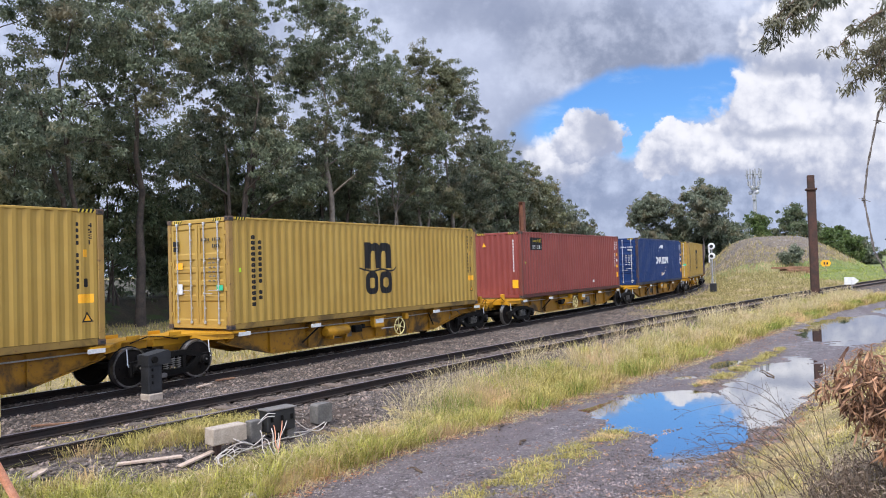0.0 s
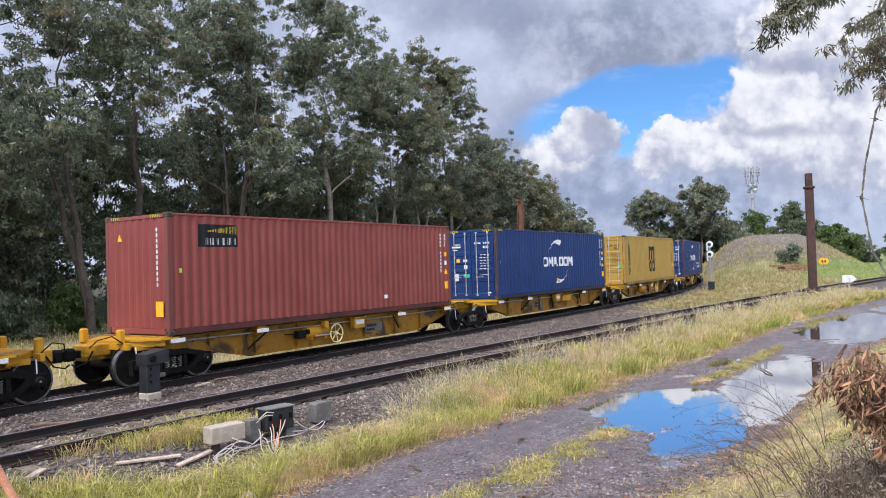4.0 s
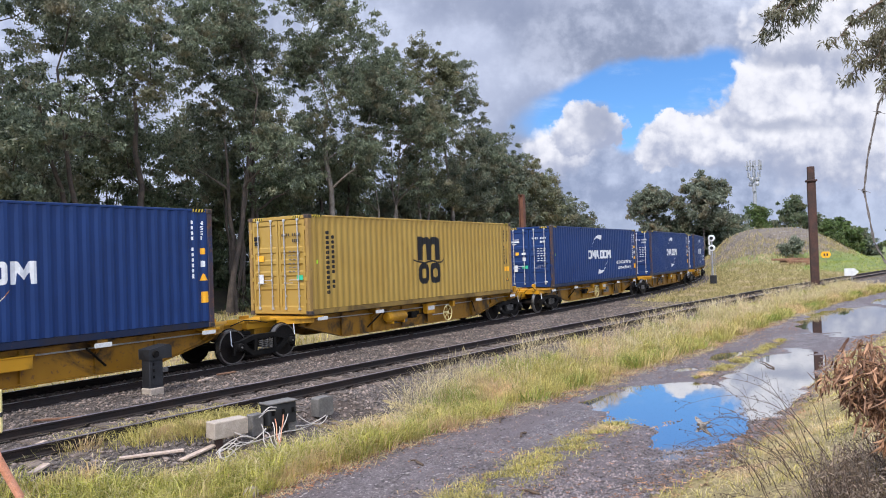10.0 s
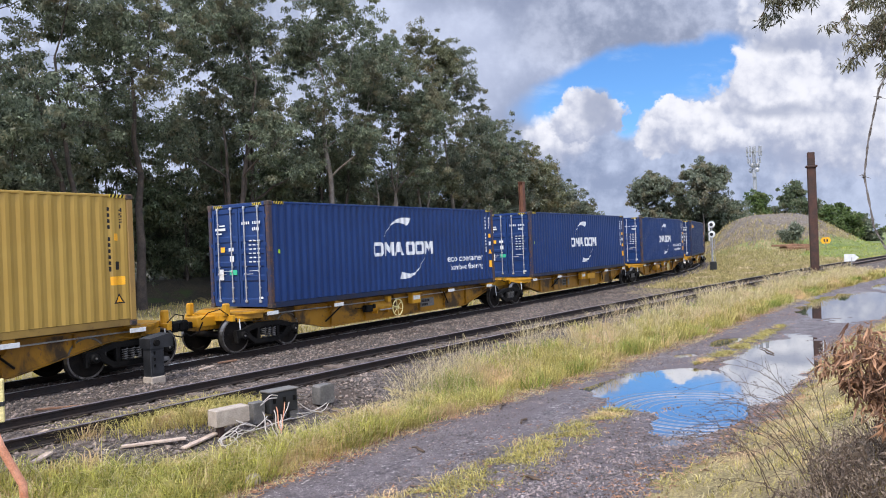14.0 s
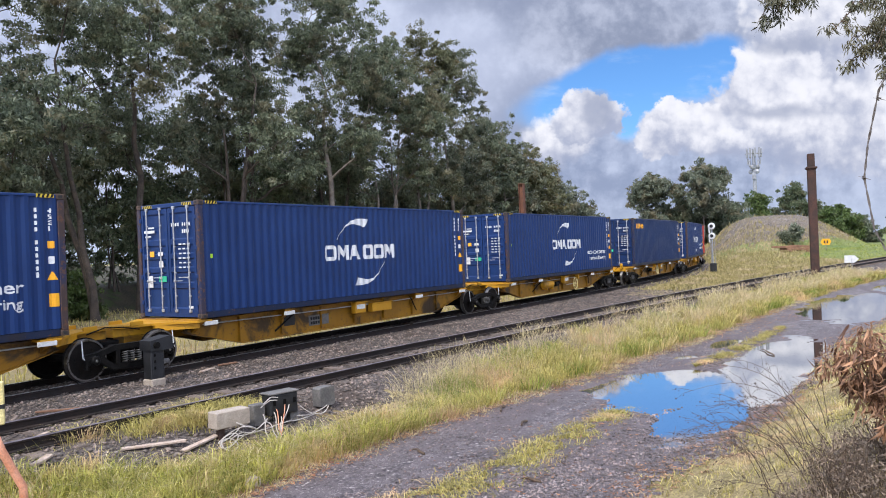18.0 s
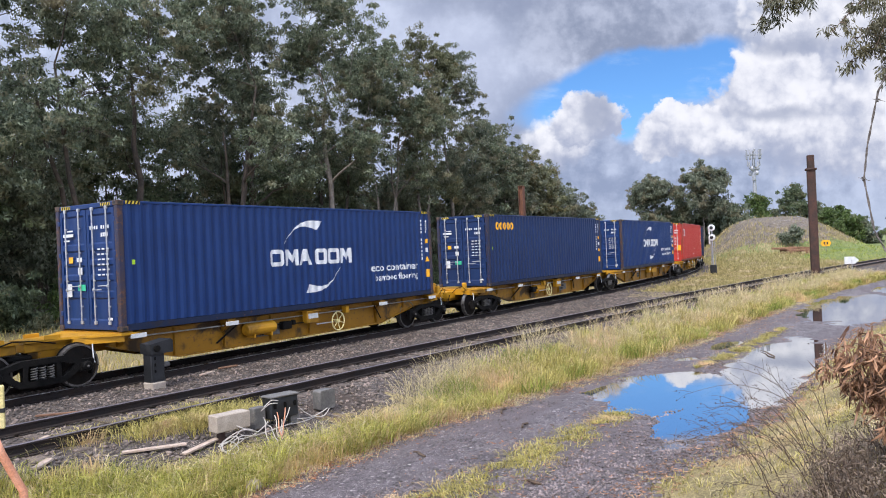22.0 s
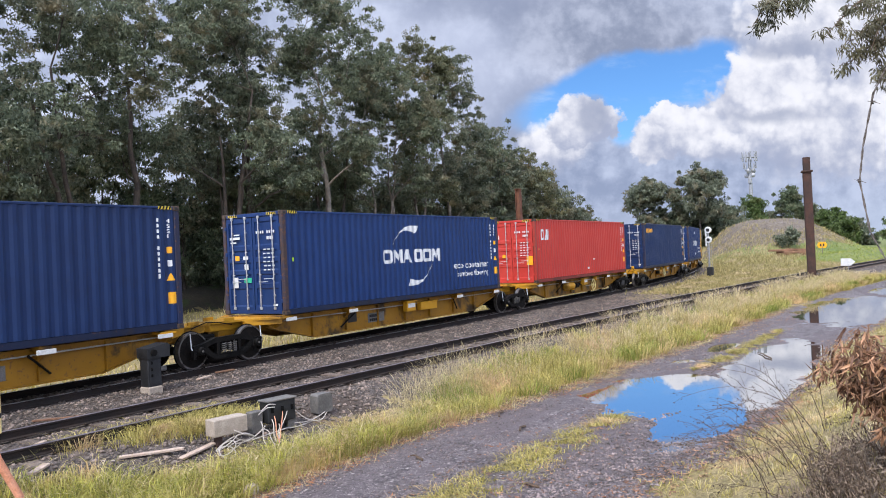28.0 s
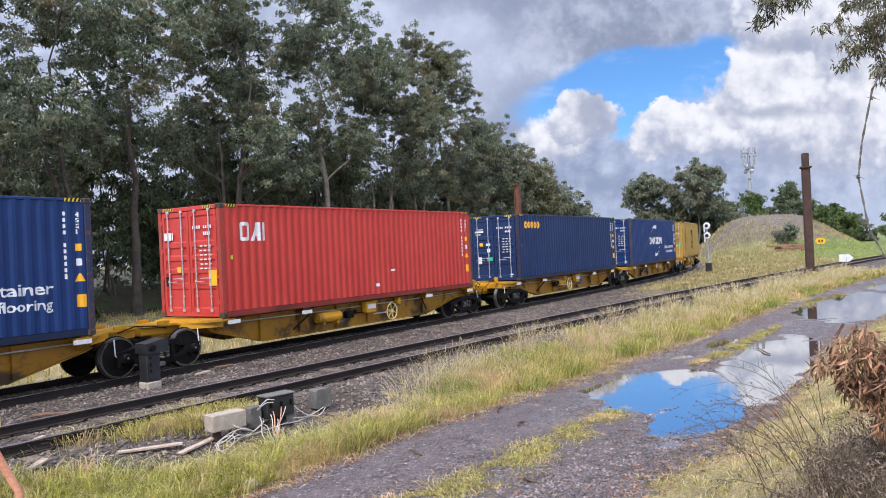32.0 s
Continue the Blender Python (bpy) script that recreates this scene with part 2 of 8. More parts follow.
def gravel_mat(name, tones, size, wet=0.6, soil=None, soil_at=0.55, relief=0.9, stretch=(1.0, 1.0, 1.0)):
    """Loose stones: cells of different grey with dark joints, at two sizes, and smears of soil."""
    m = bpy.data.materials.new(name)
    m.use_nodes = True
    k = Nodes(m.node_tree)
    p = k.n("TexCoord").outputs["Object"]
    w = k.n("VectorMath", operation="ADD")
    k.put(w.inputs[0], p)
    nz = k.n("TexNoise")
    k.put(nz.inputs["Vector"], p)
    nz.inputs["Scale"].default_value = 0.6 / size
    sc = k.n("VectorMath", operation="SCALE")
    k.put(sc.inputs[0], nz.outputs["Color"])
    sc.inputs["Scale"].default_value = size * 0.8
    k.put(w.inputs[1], sc.outputs[0])
    v = k.n("TexVoronoi")
    k.put(v.inputs["Vector"], w.outputs[0])
    v.inputs["Scale"].default_value = 1.0 / size
    g = k.n("SeparateColor")
    k.put(g.inputs[0], v.outputs["Color"])
    v2 = k.n("TexVoronoi")
    k.put(v2.inputs["Vector"], w.outputs[0])
    v2.inputs["Scale"].default_value = 3.3 / size
    g2 = k.n("SeparateColor")
    k.put(g2.inputs[0], v2.outputs["Color"])
    sp = k.n("VectorMath", operation="MULTIPLY")
    k.put(sp.inputs[0], p)
    sp.inputs[1].default_value = stretch
    patch = k.noise(sp.outputs[0], 0.9, 5.0, 0.6)
    big = k.ramp(k.math("ADD", k.noise(p, 2.3, 4.0, 0.6), k.math("MULTIPLY", g.outputs[1], 0.25)), 0.55, 0.75)
    pick = k.math("ADD", k.math("MULTIPLY", g.outputs[0], big), k.math("MULTIPLY", g2.outputs[0], k.math("SUBTRACT", 1.0, big)))
    col = k.mix(k.math("POWER", pick, 1.5), tones[0], tones[1])
    col = k.mix(k.ramp(pick, 0.86, 0.97), col, tones[2])
    gap = k.ramp(v.outputs["Distance"], 0.45, 0.75)
    col = k.mix(k.math("MULTIPLY", gap, k.math("MULTIPLY", big, 0.7)), col, tuple(c * 0.35 for c in tones[0]))
    if soil:
        col = k.mix(k.ramp(patch, soil_at - 0.08, soil_at + 0.1, 0.0, 0.85), col, soil)
    b = k.n("BsdfPrincipled")
    k.put(b.inputs["Base Color"], col)
    k.put(b.inputs["Roughness"], k.ramp(patch, 0.3, 0.7, wet, min(1.0, wet + 0.25)))
    bu = k.n("Bump")
    bu.inputs["Strength"].default_value, bu.inputs["Distance"].default_value = relief, size * 0.6
    h = k.math("ADD", k.math("MULTIPLY", k.math("SUBTRACT", 1.0, v.outputs["Distance"]), big), k.math("MULTIPLY", k.math("SUBTRACT", 1.0, v2.outputs["Distance"]), 0.35))
    k.put(bu.inputs["Height"], h)
    k.put(b.inputs["Normal"], bu.outputs[0])
    o = k.n("OutputMaterial")
    k.t.links.new(b.outputs[0], o.inputs[0])
    return m


def leaf_mat(name, a, b2, c, trans=0.25, rough=0.55, patch=0.45, depth=0.34):
    m = bpy.data.materials.new(name)
    m.use_nodes = True
    k = Nodes(m.node_tree)
    r = k.n("NewGeometry").outputs["Random Per Island"]
    p = k.n("TexCoord").outputs["Object"]
    col = k.mix(r, a, b2)
    col = k.mix(k.ramp(k.noise(p, patch, 3.0, 0.6), 0.50, 0.66), col, c)
    tone = k.ramp(k.noise(p, patch * 4.2, 3.0, 0.6), 0.3, 0.7, 1.0 - depth, 1.0 + depth)
    col = k.mix(1.0, col, k.xyz(tone, tone, tone), "MULTIPLY")
    b = k.n("BsdfPrincipled")
    k.put(b.inputs["Base Color"], col)
    b.inputs["Roughness"].default_value = rough
    t = k.n("BsdfTranslucent")
    k.put(t.inputs["Color"], col)
    x = k.n("MixShader")
    x.inputs[0].default_value = trans
    k.t.links.new(b.outputs[0], x.inputs[1])
    k.t.links.new(t.outputs[0], x.inputs[2])
    o = k.n("OutputMaterial")
    k.t.links.new(x.outputs[0], o.inputs[0])
    return m


M = {}
M["yellow"] = paint("yellow container paint", (0.335, 0.21, 0.044), (0.37, 0.24, 0.054))
M["blue"] = paint("blue container paint", (0.0045, 0.025, 0.105), (0.006, 0.030, 0.122), (0.03, 0.06, 0.16), rough=0.42, spec=0.3)
M["navy"] = paint("navy container paint", (0.0055, 0.020, 0.076), (0.007, 0.025, 0.090), (0.025, 0.05, 0.12), rough=0.42, spec=0.3)
M["brown"] = paint("red-brown container paint", (0.19, 0.042, 0.034), (0.22, 0.052, 0.042), (0.25, 0.12, 0.10), 0.70)
M["red"] = paint("red container paint", (0.42, 0.035, 0.028), (0.46, 0.045, 0.034), (0.40, 0.12, 0.10))
M["wagon"] = paint("wagon yellow paint", (0.55, 0.27, 0.014), (0.48, 0.235, 0.014), (0.14, 0.09, 0.03), 0.66, oil=0.5)
# wagon yellow with the overhanging container's shade mixed into its tones, plus oily grime
M["girder"] = paint("shaded grimy wagon yellow paint", (0.25, 0.118, 0.008), (0.32, 0.155, 0.010), (0.05, 0.034, 0.016), 0.58, oil=0.9)
M["casting"] = surface("weathered steel casting", (0.06, 0.045, 0.038), (0.11, 0.07, 0.05), 9, 0.75, 0.3, 0.2, 60)
M["rod"] = surface("galvanised rod", (0.42, 0.43, 0.44), (0.55, 0.55, 0.55), 8, 0.42, 0.55, 0.05, 80, dirt=(0.2, 0.12, 0.07), dirt_at=0.66)
M["gasket"] = surface("black rubber", (0.012, 0.012, 0.013), (0.02, 0.02, 0.02), 8, 0.7)
M["white"] = surface("white vinyl", (0.58, 0.59, 0.60), (0.68, 0.69, 0.70), 5, 0.45, 0, 0.02, 40, fine=0.1)
M["reflector"] = surface("white reflector", (0.55, 0.55, 0.53), (0.66, 0.66, 0.64), 9, 0.3, 0, 0.02, 40, fine=0.1)
M["black"] = surface("black vinyl", (0.006, 0.006, 0.007), (0.010, 0.010, 0.011), 5, 0.55, 0, 0.02, 40, spec=0.25)
M["orange"] = surface("orange-yellow vinyl", (0.80, 0.36, 0.01), (0.86, 0.42, 0.015), 6, 0.45, 0, 0.02, 40, fine=0.1)
M["signyellow"] = surface("yellow vinyl", (0.52, 0.38, 0.03), (0.60, 0.45, 0.04), 6, 0.45, 0, 0.02, 40, fine=0.1)
M["lime"] = surface("lime vinyl", (0.45, 0.75, 0.02), (0.5, 0.8, 0.03), 6, 0.45, 0, 0.02, 40, fine=0.1)
M["green"] = surface("green vinyl", (0.02, 0.38, 0.20), (0.03, 0.45, 0.25), 6, 0.45, 0, 0.02, 40, fine=0.1)
M["rusty_decal"] = surface("flaking white decal", (0.70, 0.66, 0.60), (0.62, 0.5, 0.38), 4, 0.6, 0, 0.1, 40, dirt=(0.32, 0.11, 0.02), dirt_at=0.48)
M["bogie"] = surface("greasy black cast steel", (0.006, 0.006, 0.006), (0.012, 0.011, 0.010), 5, 0.5, 0.0, 0.2, 45, dirt=(0.018, 0.013, 0.010), dirt_at=0.62, spec=0.06)
M["wheel"] = surface("dark wheel steel", (0.007, 0.006, 0.0055), (0.015, 0.012, 0.010), 6, 0.7, 0.0, 0.15, 40, spec=0.1)
M["tread"] = surface("bright wheel tread", (0.12, 0.115, 0.11), (0.20, 0.19, 0.18), 9, 0.35, 0.85, 0.03, 90)
M["hub"] = surface("grey bearing cap", (0.07, 0.07, 0.07), (0.12, 0.115, 0.11), 9, 0.5, 0.4)
M["rail_side"] = surface("rusty rail side", (0.012, 0.008, 0.007), (0.026, 0.016, 0.012), 4, 0.8, 0.2, 0.2, 40)
M["rail_top"] = surface("worn rail head", (0.50, 0.49, 0.50), (0.62, 0.60, 0.60), 3, 0.32, 0.85, 0.03, 30)
M["rail_dull"] = surface("dull rail head", (0.17, 0.145, 0.155), (0.26, 0.225, 0.24), 3, 0.42, 0.75, 0.03, 30)
M["sleeper"] = surface("weathered timber sleeper", (0.075, 0.055, 0.045), (0.14, 0.11, 0.09), 3, 0.9, 0, 0.4, 35, obj_vary=0.5)
M["ballast"] = gravel_mat("ballast bed", ((0.034, 0.026, 0.023), (0.18, 0.146, 0.127), (0.38, 0.315, 0.27)), 0.055, 0.75, (0.060, 0.042, 0.032), 0.56)
M["stone"] = surface("crushed stone", (0.092, 0.076, 0.068), (0.225, 0.188, 0.168), 3, 0.8, 0, 0.2, 50, island_vary=0.85)
M["road"] = gravel_mat("wet gravel road", ((0.046, 0.036, 0.039), (0.23, 0.195, 0.20), (0.46, 0.41, 0.40)), 0.042, 0.36, (0.105, 0.084, 0.088), 0.52, relief=0.9, stretch=(0.35, 1.3, 1.0))
M["soil"] = surface("grassy soil", (0.18, 0.145, 0.06), (0.28, 0.22, 0.105), 0.8, 0.95, 0, 0.5, 22, dirt=(0.16, 0.10, 0.06), dirt_at=0.58, fine=0.8)
M["spoil"] = gravel_mat("gravelly spoil", ((0.10, 0.082, 0.068), (0.24, 0.20, 0.17), (0.36, 0.31, 0.26)), 0.35, 0.85, (0.18, 0.145, 0.10), 0.50)
M["field"] = surface("green field turf", (0.10, 0.14, 0.03), (0.17, 0.19, 0.06), 0.25, 0.95, 0, 0.5, 9, dirt=(0.2, 0.17, 0.08), dirt_at=0.60, fine=0.6)
M["litter"] = surface("leaf litter bank", (0.03, 0.026, 0.016), (0.06, 0.048, 0.03), 1.0, 0.95, 0, 0.5, 14, dirt=(0.04, 0.06, 0.015), dirt_at=0.5, fine=0.8)
M["concrete"] = surface("weathered concrete", (0.31, 0.26, 0.21), (0.41, 0.35, 0.29), 5, 0.85, 0, 0.2, 60, dirt=(0.18, 0.15, 0.12), dirt_at=0.62)
M["darkbox"] = surface("dark grey painted steel", (0.010, 0.011, 0.013), (0.020, 0.021, 0.024), 4, 0.55, 0.1, 0.1, 40)
M["greybox"] = surface("grey weathered casing", (0.10, 0.095, 0.09), (0.17, 0.16, 0.15), 4, 0.7, 0.1, 0.2, 40)
M["cable"] = surface("pale cable sheath", (0.40, 0.36, 0.33), (0.52, 0.48, 0.44), 6, 0.6)
M["conduit"] = surface("faded orange conduit", (0.55, 0.22, 0.12), (0.62, 0.30, 0.19), 6, 0.55)
M["rustpole"] = surface("rusty steel column", (0.036, 0.020, 0.016), (0.075, 0.036, 0.027), 1.6, 0.85, 0.1, 0.3, 14, dirt=(0.028, 0.016, 0.014), dirt_at=0.55)
M["rustbrown"] = surface("orange rusty post", (0.12, 0.052, 0.032), (0.18, 0.078, 0.046), 2, 0.85, 0.1, 0.3, 20)
M["bark"] = surface("grey gum bark", (0.12, 0.105, 0.09), (0.24, 0.21, 0.185), 1.6, 0.9, 0, 0.4, 12, dirt=(0.09, 0.065, 0.05), dirt_at=0.52)
M["bark_dark"] = surface("dark rough bark", (0.045, 0.036, 0.03), (0.09, 0.07, 0.055), 2.0, 0.95, 0, 0.5, 14)
M["twig"] = surface("dry brown twig", (0.075, 0.05, 0.035), (0.13, 0.09, 0.06), 6, 0.9, 0, 0.2, 40)
M["leaf"] = leaf_mat("gum leaves", (0.050, 0.072, 0.042), (0.22, 0.255, 0.165), (0.21, 0.20, 0.125), 0.38)
M["leaf_dark"] = leaf_mat("dark wattle leaves", (0.050, 0.074, 0.040), (0.185, 0.23, 0.125), (0.16, 0.16, 0.09), 0.38)
M["leaf_olive"] = leaf_mat("olive gum leaves", (0.065, 0.075, 0.034), (0.20, 0.205, 0.115), (0.23, 0.185, 0.09), 0.32)
M["leaf_grey"] = leaf_mat("grey-green gum leaves", (0.070, 0.090, 0.058), (0.24, 0.265, 0.185), (0.23, 0.205, 0.13), 0.38)
M["leaf_bright"] = leaf_mat("bright shrub leaves", (0.035, 0.068, 0.016), (0.11, 0.16, 0.04), (0.13, 0.15, 0.05))
M["leaf_dead"] = leaf_mat("dead brown leaves", (0.075, 0.034, 0.020), (0.56, 0.32, 0.185), (0.38, 0.17, 0.085), 0.3)
M["grass"] = leaf_mat("verge grass", (0.22, 0.20, 0.042), (0.66, 0.56, 0.20), (0.66, 0.47, 0.27), 0.35, 0.6, 0.8, 0.30)
M["grass_green"] = leaf_mat("green grass", (0.10, 0.16, 0.02), (0.38, 0.43, 0.085), (0.46, 0.42, 0.12), 0.35, 0.6, 0.9, 0.30)
M["grass_lush"] = leaf_mat("lush yellow-green grass", (0.16, 0.175, 0.026), (0.58, 0.535, 0.13), (0.60, 0.42, 0.22), 0.35, 0.6, 0.9, 0.32)
M["grass_dry"] = leaf_mat("dry grass", (0.42, 0.34, 0.17), (0.70, 0.60, 0.36), (0.60, 0.45, 0.29), 0.35, 0.6, 0.9, 0.25)
M["paleyellow"] = surface("faded pale yellow paint", (0.62, 0.52, 0.22), (0.68, 0.58, 0.28), 6, 0.6, 0, 0.1, 40)
M["oldwire"] = surface("old dark wire", (0.10, 0.085, 0.075), (0.16, 0.14, 0.13), 30, 0.7, 0.3)
M["leaf_gum"] = leaf_mat("hanging gum leaves", (0.05, 0.065, 0.045), (0.12, 0.135, 0.095), (0.13, 0.12, 0.07), 0.3)
M["timber"] = surface("orange-stained old timber", (0.15, 0.075, 0.045), (0.27, 0.15, 0.09), 3, 0.9, 0, 0.3, 30)
M["plank"] = surface("pale weathered plank", (0.38, 0.28, 0.22), (0.50, 0.40, 0.33), 3, 0.9, 0, 0.3, 30)
M["feather"] = surface("grey-brown plumage", (0.16, 0.14, 0.12), (0.28, 0.25, 0.22), 40, 0.8, 0, 0.2, 160)
M["feather_pale"] = surface("pale plumage", (0.42, 0.39, 0.36), (0.55, 0.52, 0.48), 40, 0.8, 0, 0.2, 160)
M["feather_dark"] = surface("dark plumage", (0.035, 0.028, 0.024), (0.07, 0.055, 0.045), 40, 0.75, 0, 0.2, 160)
M["beak"] = surface("yellow-brown horn", (0.25, 0.16, 0.05), (0.35, 0.22, 0.07), 60, 0.5)
M["berry"] = surface("dry seed head", (0.05, 0.032, 0.026), (0.10, 0.065, 0.05), 60, 0.8, island_vary=0.6)
M["road_stone"] = surface("pale road gravel", (0.10, 0.085, 0.089), (0.25, 0.215, 0.218), 3, 0.5, 0, 0.2, 50, island_vary=0.8)
M["grass_mound"] = leaf_mat("olive mound grass", (0.20, 0.18, 0.06), (0.50, 0.41, 0.19), (0.50, 0.39, 0.24), 0.3, 0.7)
M["withered"] = leaf_mat("withered weeds", (0.08, 0.06, 0.045), (0.33, 0.25, 0.18), (0.24, 0.20, 0.11), 0.25)
M["galv"] = surface("grey galvanised steel", (0.24, 0.25, 0.27), (0.36, 0.37, 0.39), 3, 0.5, 0.3, 0.05, 40)


def water_mat():
    m = bpy.data.materials.new("puddle water")
    m.use_nodes = True
    k = Nodes(m.node_tree)
    b = k.n("BsdfPrincipled")
    b.inputs["Base Color"].default_value = (0.022, 0.020, 0.020, 1)
    b.inputs["Roughness"].default_value = 0.015
    b.inputs["IOR"].default_value = 14.0
    p = k.n("TexCoord").outputs["Object"]
    bu = k.n("Bump")
    bu.inputs["Strength"].default_value, bu.inputs["Distance"].default_value = 0.015, 0.01
    k.put(bu.inputs["Height"], k.noise(p, 5.0, 3.0, 0.5))
    k.put(b.inputs["Normal"], bu.outputs[0])
    o = k.n("OutputMaterial")
    k.t.links.new(b.outputs[0], o.inputs[0])
    return m


M["water"] = water_mat()


# ---- mesh helpers ----
class Mesh:
    """Collects vertices and faces; faces may carry a material slot."""

    def __init__(self):
        self.v, self.f, self.m = [], [], []

    def add(self, verts, faces, slot=0):
        o = len(self.v)
        self.v.extend(tuple(p) for p in verts)
        self.f.extend(tuple(i + o for i in q) for q in faces)
        self.m.extend([slot] * len(faces))
        return self

    def box(self, c, s, b=0.0, slot=0, turn=None):
        """A box with chamfered edges; c centre, s size."""
        hx, hy, hz = s[0] / 2, s[1] / 2, s[2] / 2
        b = min(b, hx * 0.9, hy * 0.9, hz * 0.9)
        if b <= 0:
            vs = [(x, y, z) for x in (-hx, hx) for y in (-hy, hy) for z in (-hz, hz)]
            fs = [(0, 1, 3, 2), (4, 6, 7, 5), (0, 4, 5, 1), (2, 3, 7, 6), (0, 2, 6, 4), (1, 5, 7, 3)]
        else:
            bm = bmesh.new()
            pts = []
            for x in (-1, 1):
                for y in (-1, 1):
                    for z in (-1, 1):
                        pts += [(x * hx, y * (hy - b), z * (hz - b)), (x * (hx - b), y * hy, z * (hz - b)), (x * (hx - b), y * (hy - b), z * hz)]
            for q in pts:
                bm.verts.new(q)
            bmesh.ops.convex_hull(bm, input=bm.verts)
            bmesh.ops.dissolve_limit(bm, angle_limit=0.01, verts=bm.verts, edges=bm.edges)
            bm.verts.index_update()
            vs = [tuple(v.co) for v in bm.verts]
            fs = [tuple(v.index for v in f.verts) for f in bm.faces]
            bm.free()
        if turn is not None:
            vs = [turn @ Vector(v) for v in vs]
        return self.add([(v[0] + c[0], v[1] + c[1], v[2] + c[2]) for v in vs], fs, slot)

    def prism(self, outline, a, b, axis="y", slot=0):
        """An outline (two coordinates) swept from a to b along an axis."""
        n = len(outline)
        put = {"y": lambda p, w: (p[0], w, p[1]), "x": lambda p, w: (w, p[0], p[1]), "z": lambda p, w: (p[0], p[1], w)}[axis]
        vs = [put(p, a) for p in outline] + [put(p, b) for p in outline]
        fs = [tuple(range(n))[::-1], tuple(range(n, 2 * n))] + [(i, (i + 1) % n, n + (i + 1) % n, n + i) for i in range(n)]
        return self.add(vs, fs, slot)

    def tube(self, path, r, sides=6, slot=0, caps=True):
        path = [Vector(p) for p in path]
        rs = r if isinstance(r, (list, tuple)) else [r] * len(path)
        vs, fs = [], []
        for i, p in enumerate(path):
            d = (path[min(i + 1, len(path) - 1)] - path[max(i - 1, 0)]).normalized()
            a = d.cross(Vector((0, 0, 1)) if abs(d.z) < 0.9 else Vector((1, 0, 0))).normalized()
            c = d.cross(a)
            for j in range(sides):
                t = 2 * math.pi * j / sides
                vs.append(p + (a * math.cos(t) + c * math.sin(t)) * rs[i])
        for i in range(len(path) - 1):
            for j in range(sides):
                q = (j + 1) % sides
                fs.append((i * sides + j, i * sides + q, (i + 1) * sides + q, (i + 1) * sides + j))
        if caps:
            fs.append(tuple(range(sides))[::-1])
            fs.append(tuple(range((len(path) - 1) * sides, len(path) * sides)))
        return self.add(vs, fs, slot)

    def lathe(self, profile, axis="y", sides=20, c=(0, 0, 0), slot=0, caps=True):
        """Turns a profile of (along, radius) about an axis."""
        vs, fs = [], []
        for a, r in profile:
            for j in range(sides):
                t = 2 * math.pi * j / sides
                x, y = r * math.cos(t), r * math.sin(t)
                q = {"y": (x, a, y), "x": (a, x, y), "z": (x, y, a)}[axis]
                vs.append((q[0] + c[0], q[1] + c[1], q[2] + c[2]))
        n = len(profile)
        for i in range(n - 1):
            for j in range(sides):
                k2 = (j + 1) % sides
                fs.append((i * sides + j, i * sides + k2, (i + 1) * sides + k2, (i + 1) * sides + j))
        if caps:
            fs.append(tuple(range(sides))[::-1])
            fs.append(tuple(range((n - 1) * sides, n * sides)))
        return self.add(vs, fs, slot)

    def data(self, name, *mats, smooth=False, weld=0.0):
        me = bpy.data.meshes.new(name)
        me.from_pydata(self.v, [], self.f)
        for m in mats:
            me.materials.append(m)
        if len(mats) > 1:
            me.polygons.foreach_set("material_index", self.m)
        if smooth:
            me.polygons.foreach_set("use_smooth", [True] * len(me.polygons))
        bm = bmesh.new()
        bm.from_mesh(me)
        if weld:
            bmesh.ops.remove_doubles(bm, verts=bm.verts, dist=weld)
        bmesh.ops.recalc_face_normals(bm, faces=bm.faces)
        bm.to_mesh(me)
        bm.free()
        return me


def part(name, mesh, mats, parent, label="", at=None, smooth=False):
    """Links a mesh as one object under a thing or a part."""
    if isinstance(mesh, Mesh):
        mesh = mesh.data(name, *(mats if isinstance(mats, (list, tuple)) else (mats,)), smooth=smooth)
    ob = new(name, mesh)
    ob.parent = parent
    if at is not None:
        ob.matrix_basis = at
    return tagged(ob, label)


def thing(name, label, category, at=None, group="", mesh=None, mats=None, smooth=False):
    me = None
    if mesh is not None:
        me = mesh.data(name, *(mats if isinstance(mats, (list, tuple)) else (mats,)), smooth=smooth) if isinstance(mesh, Mesh) else mesh
    ob = new(name, me)
    if at is not None:
        ob.matrix_basis = at
    return tagged(ob, label, category, group)


def raw_mesh(name, co, faces4, mat, smooth=False):
    """A quad mesh straight from arrays."""
    me = bpy.data.meshes.new(name)
    co, faces4 = np.asarray(co, np.float32), np.asarray(faces4, np.int32)
    n = faces4.shape[1]
    me.vertices.add(len(co))
    me.vertices.foreach_set("co", co.ravel())
    me.loops.add(faces4.size)
    me.loops.foreach_set("vertex_index", faces4.ravel())
    me.polygons.add(len(faces4))
    me.polygons.foreach_set("loop_start", np.arange(len(faces4), dtype=np.int32) * n)
    if smooth:
        me.polygons.foreach_set("use_smooth", np.ones(len(faces4), bool))
    me.materials.append(mat)
    me.update(calc_edges=True)
    return me


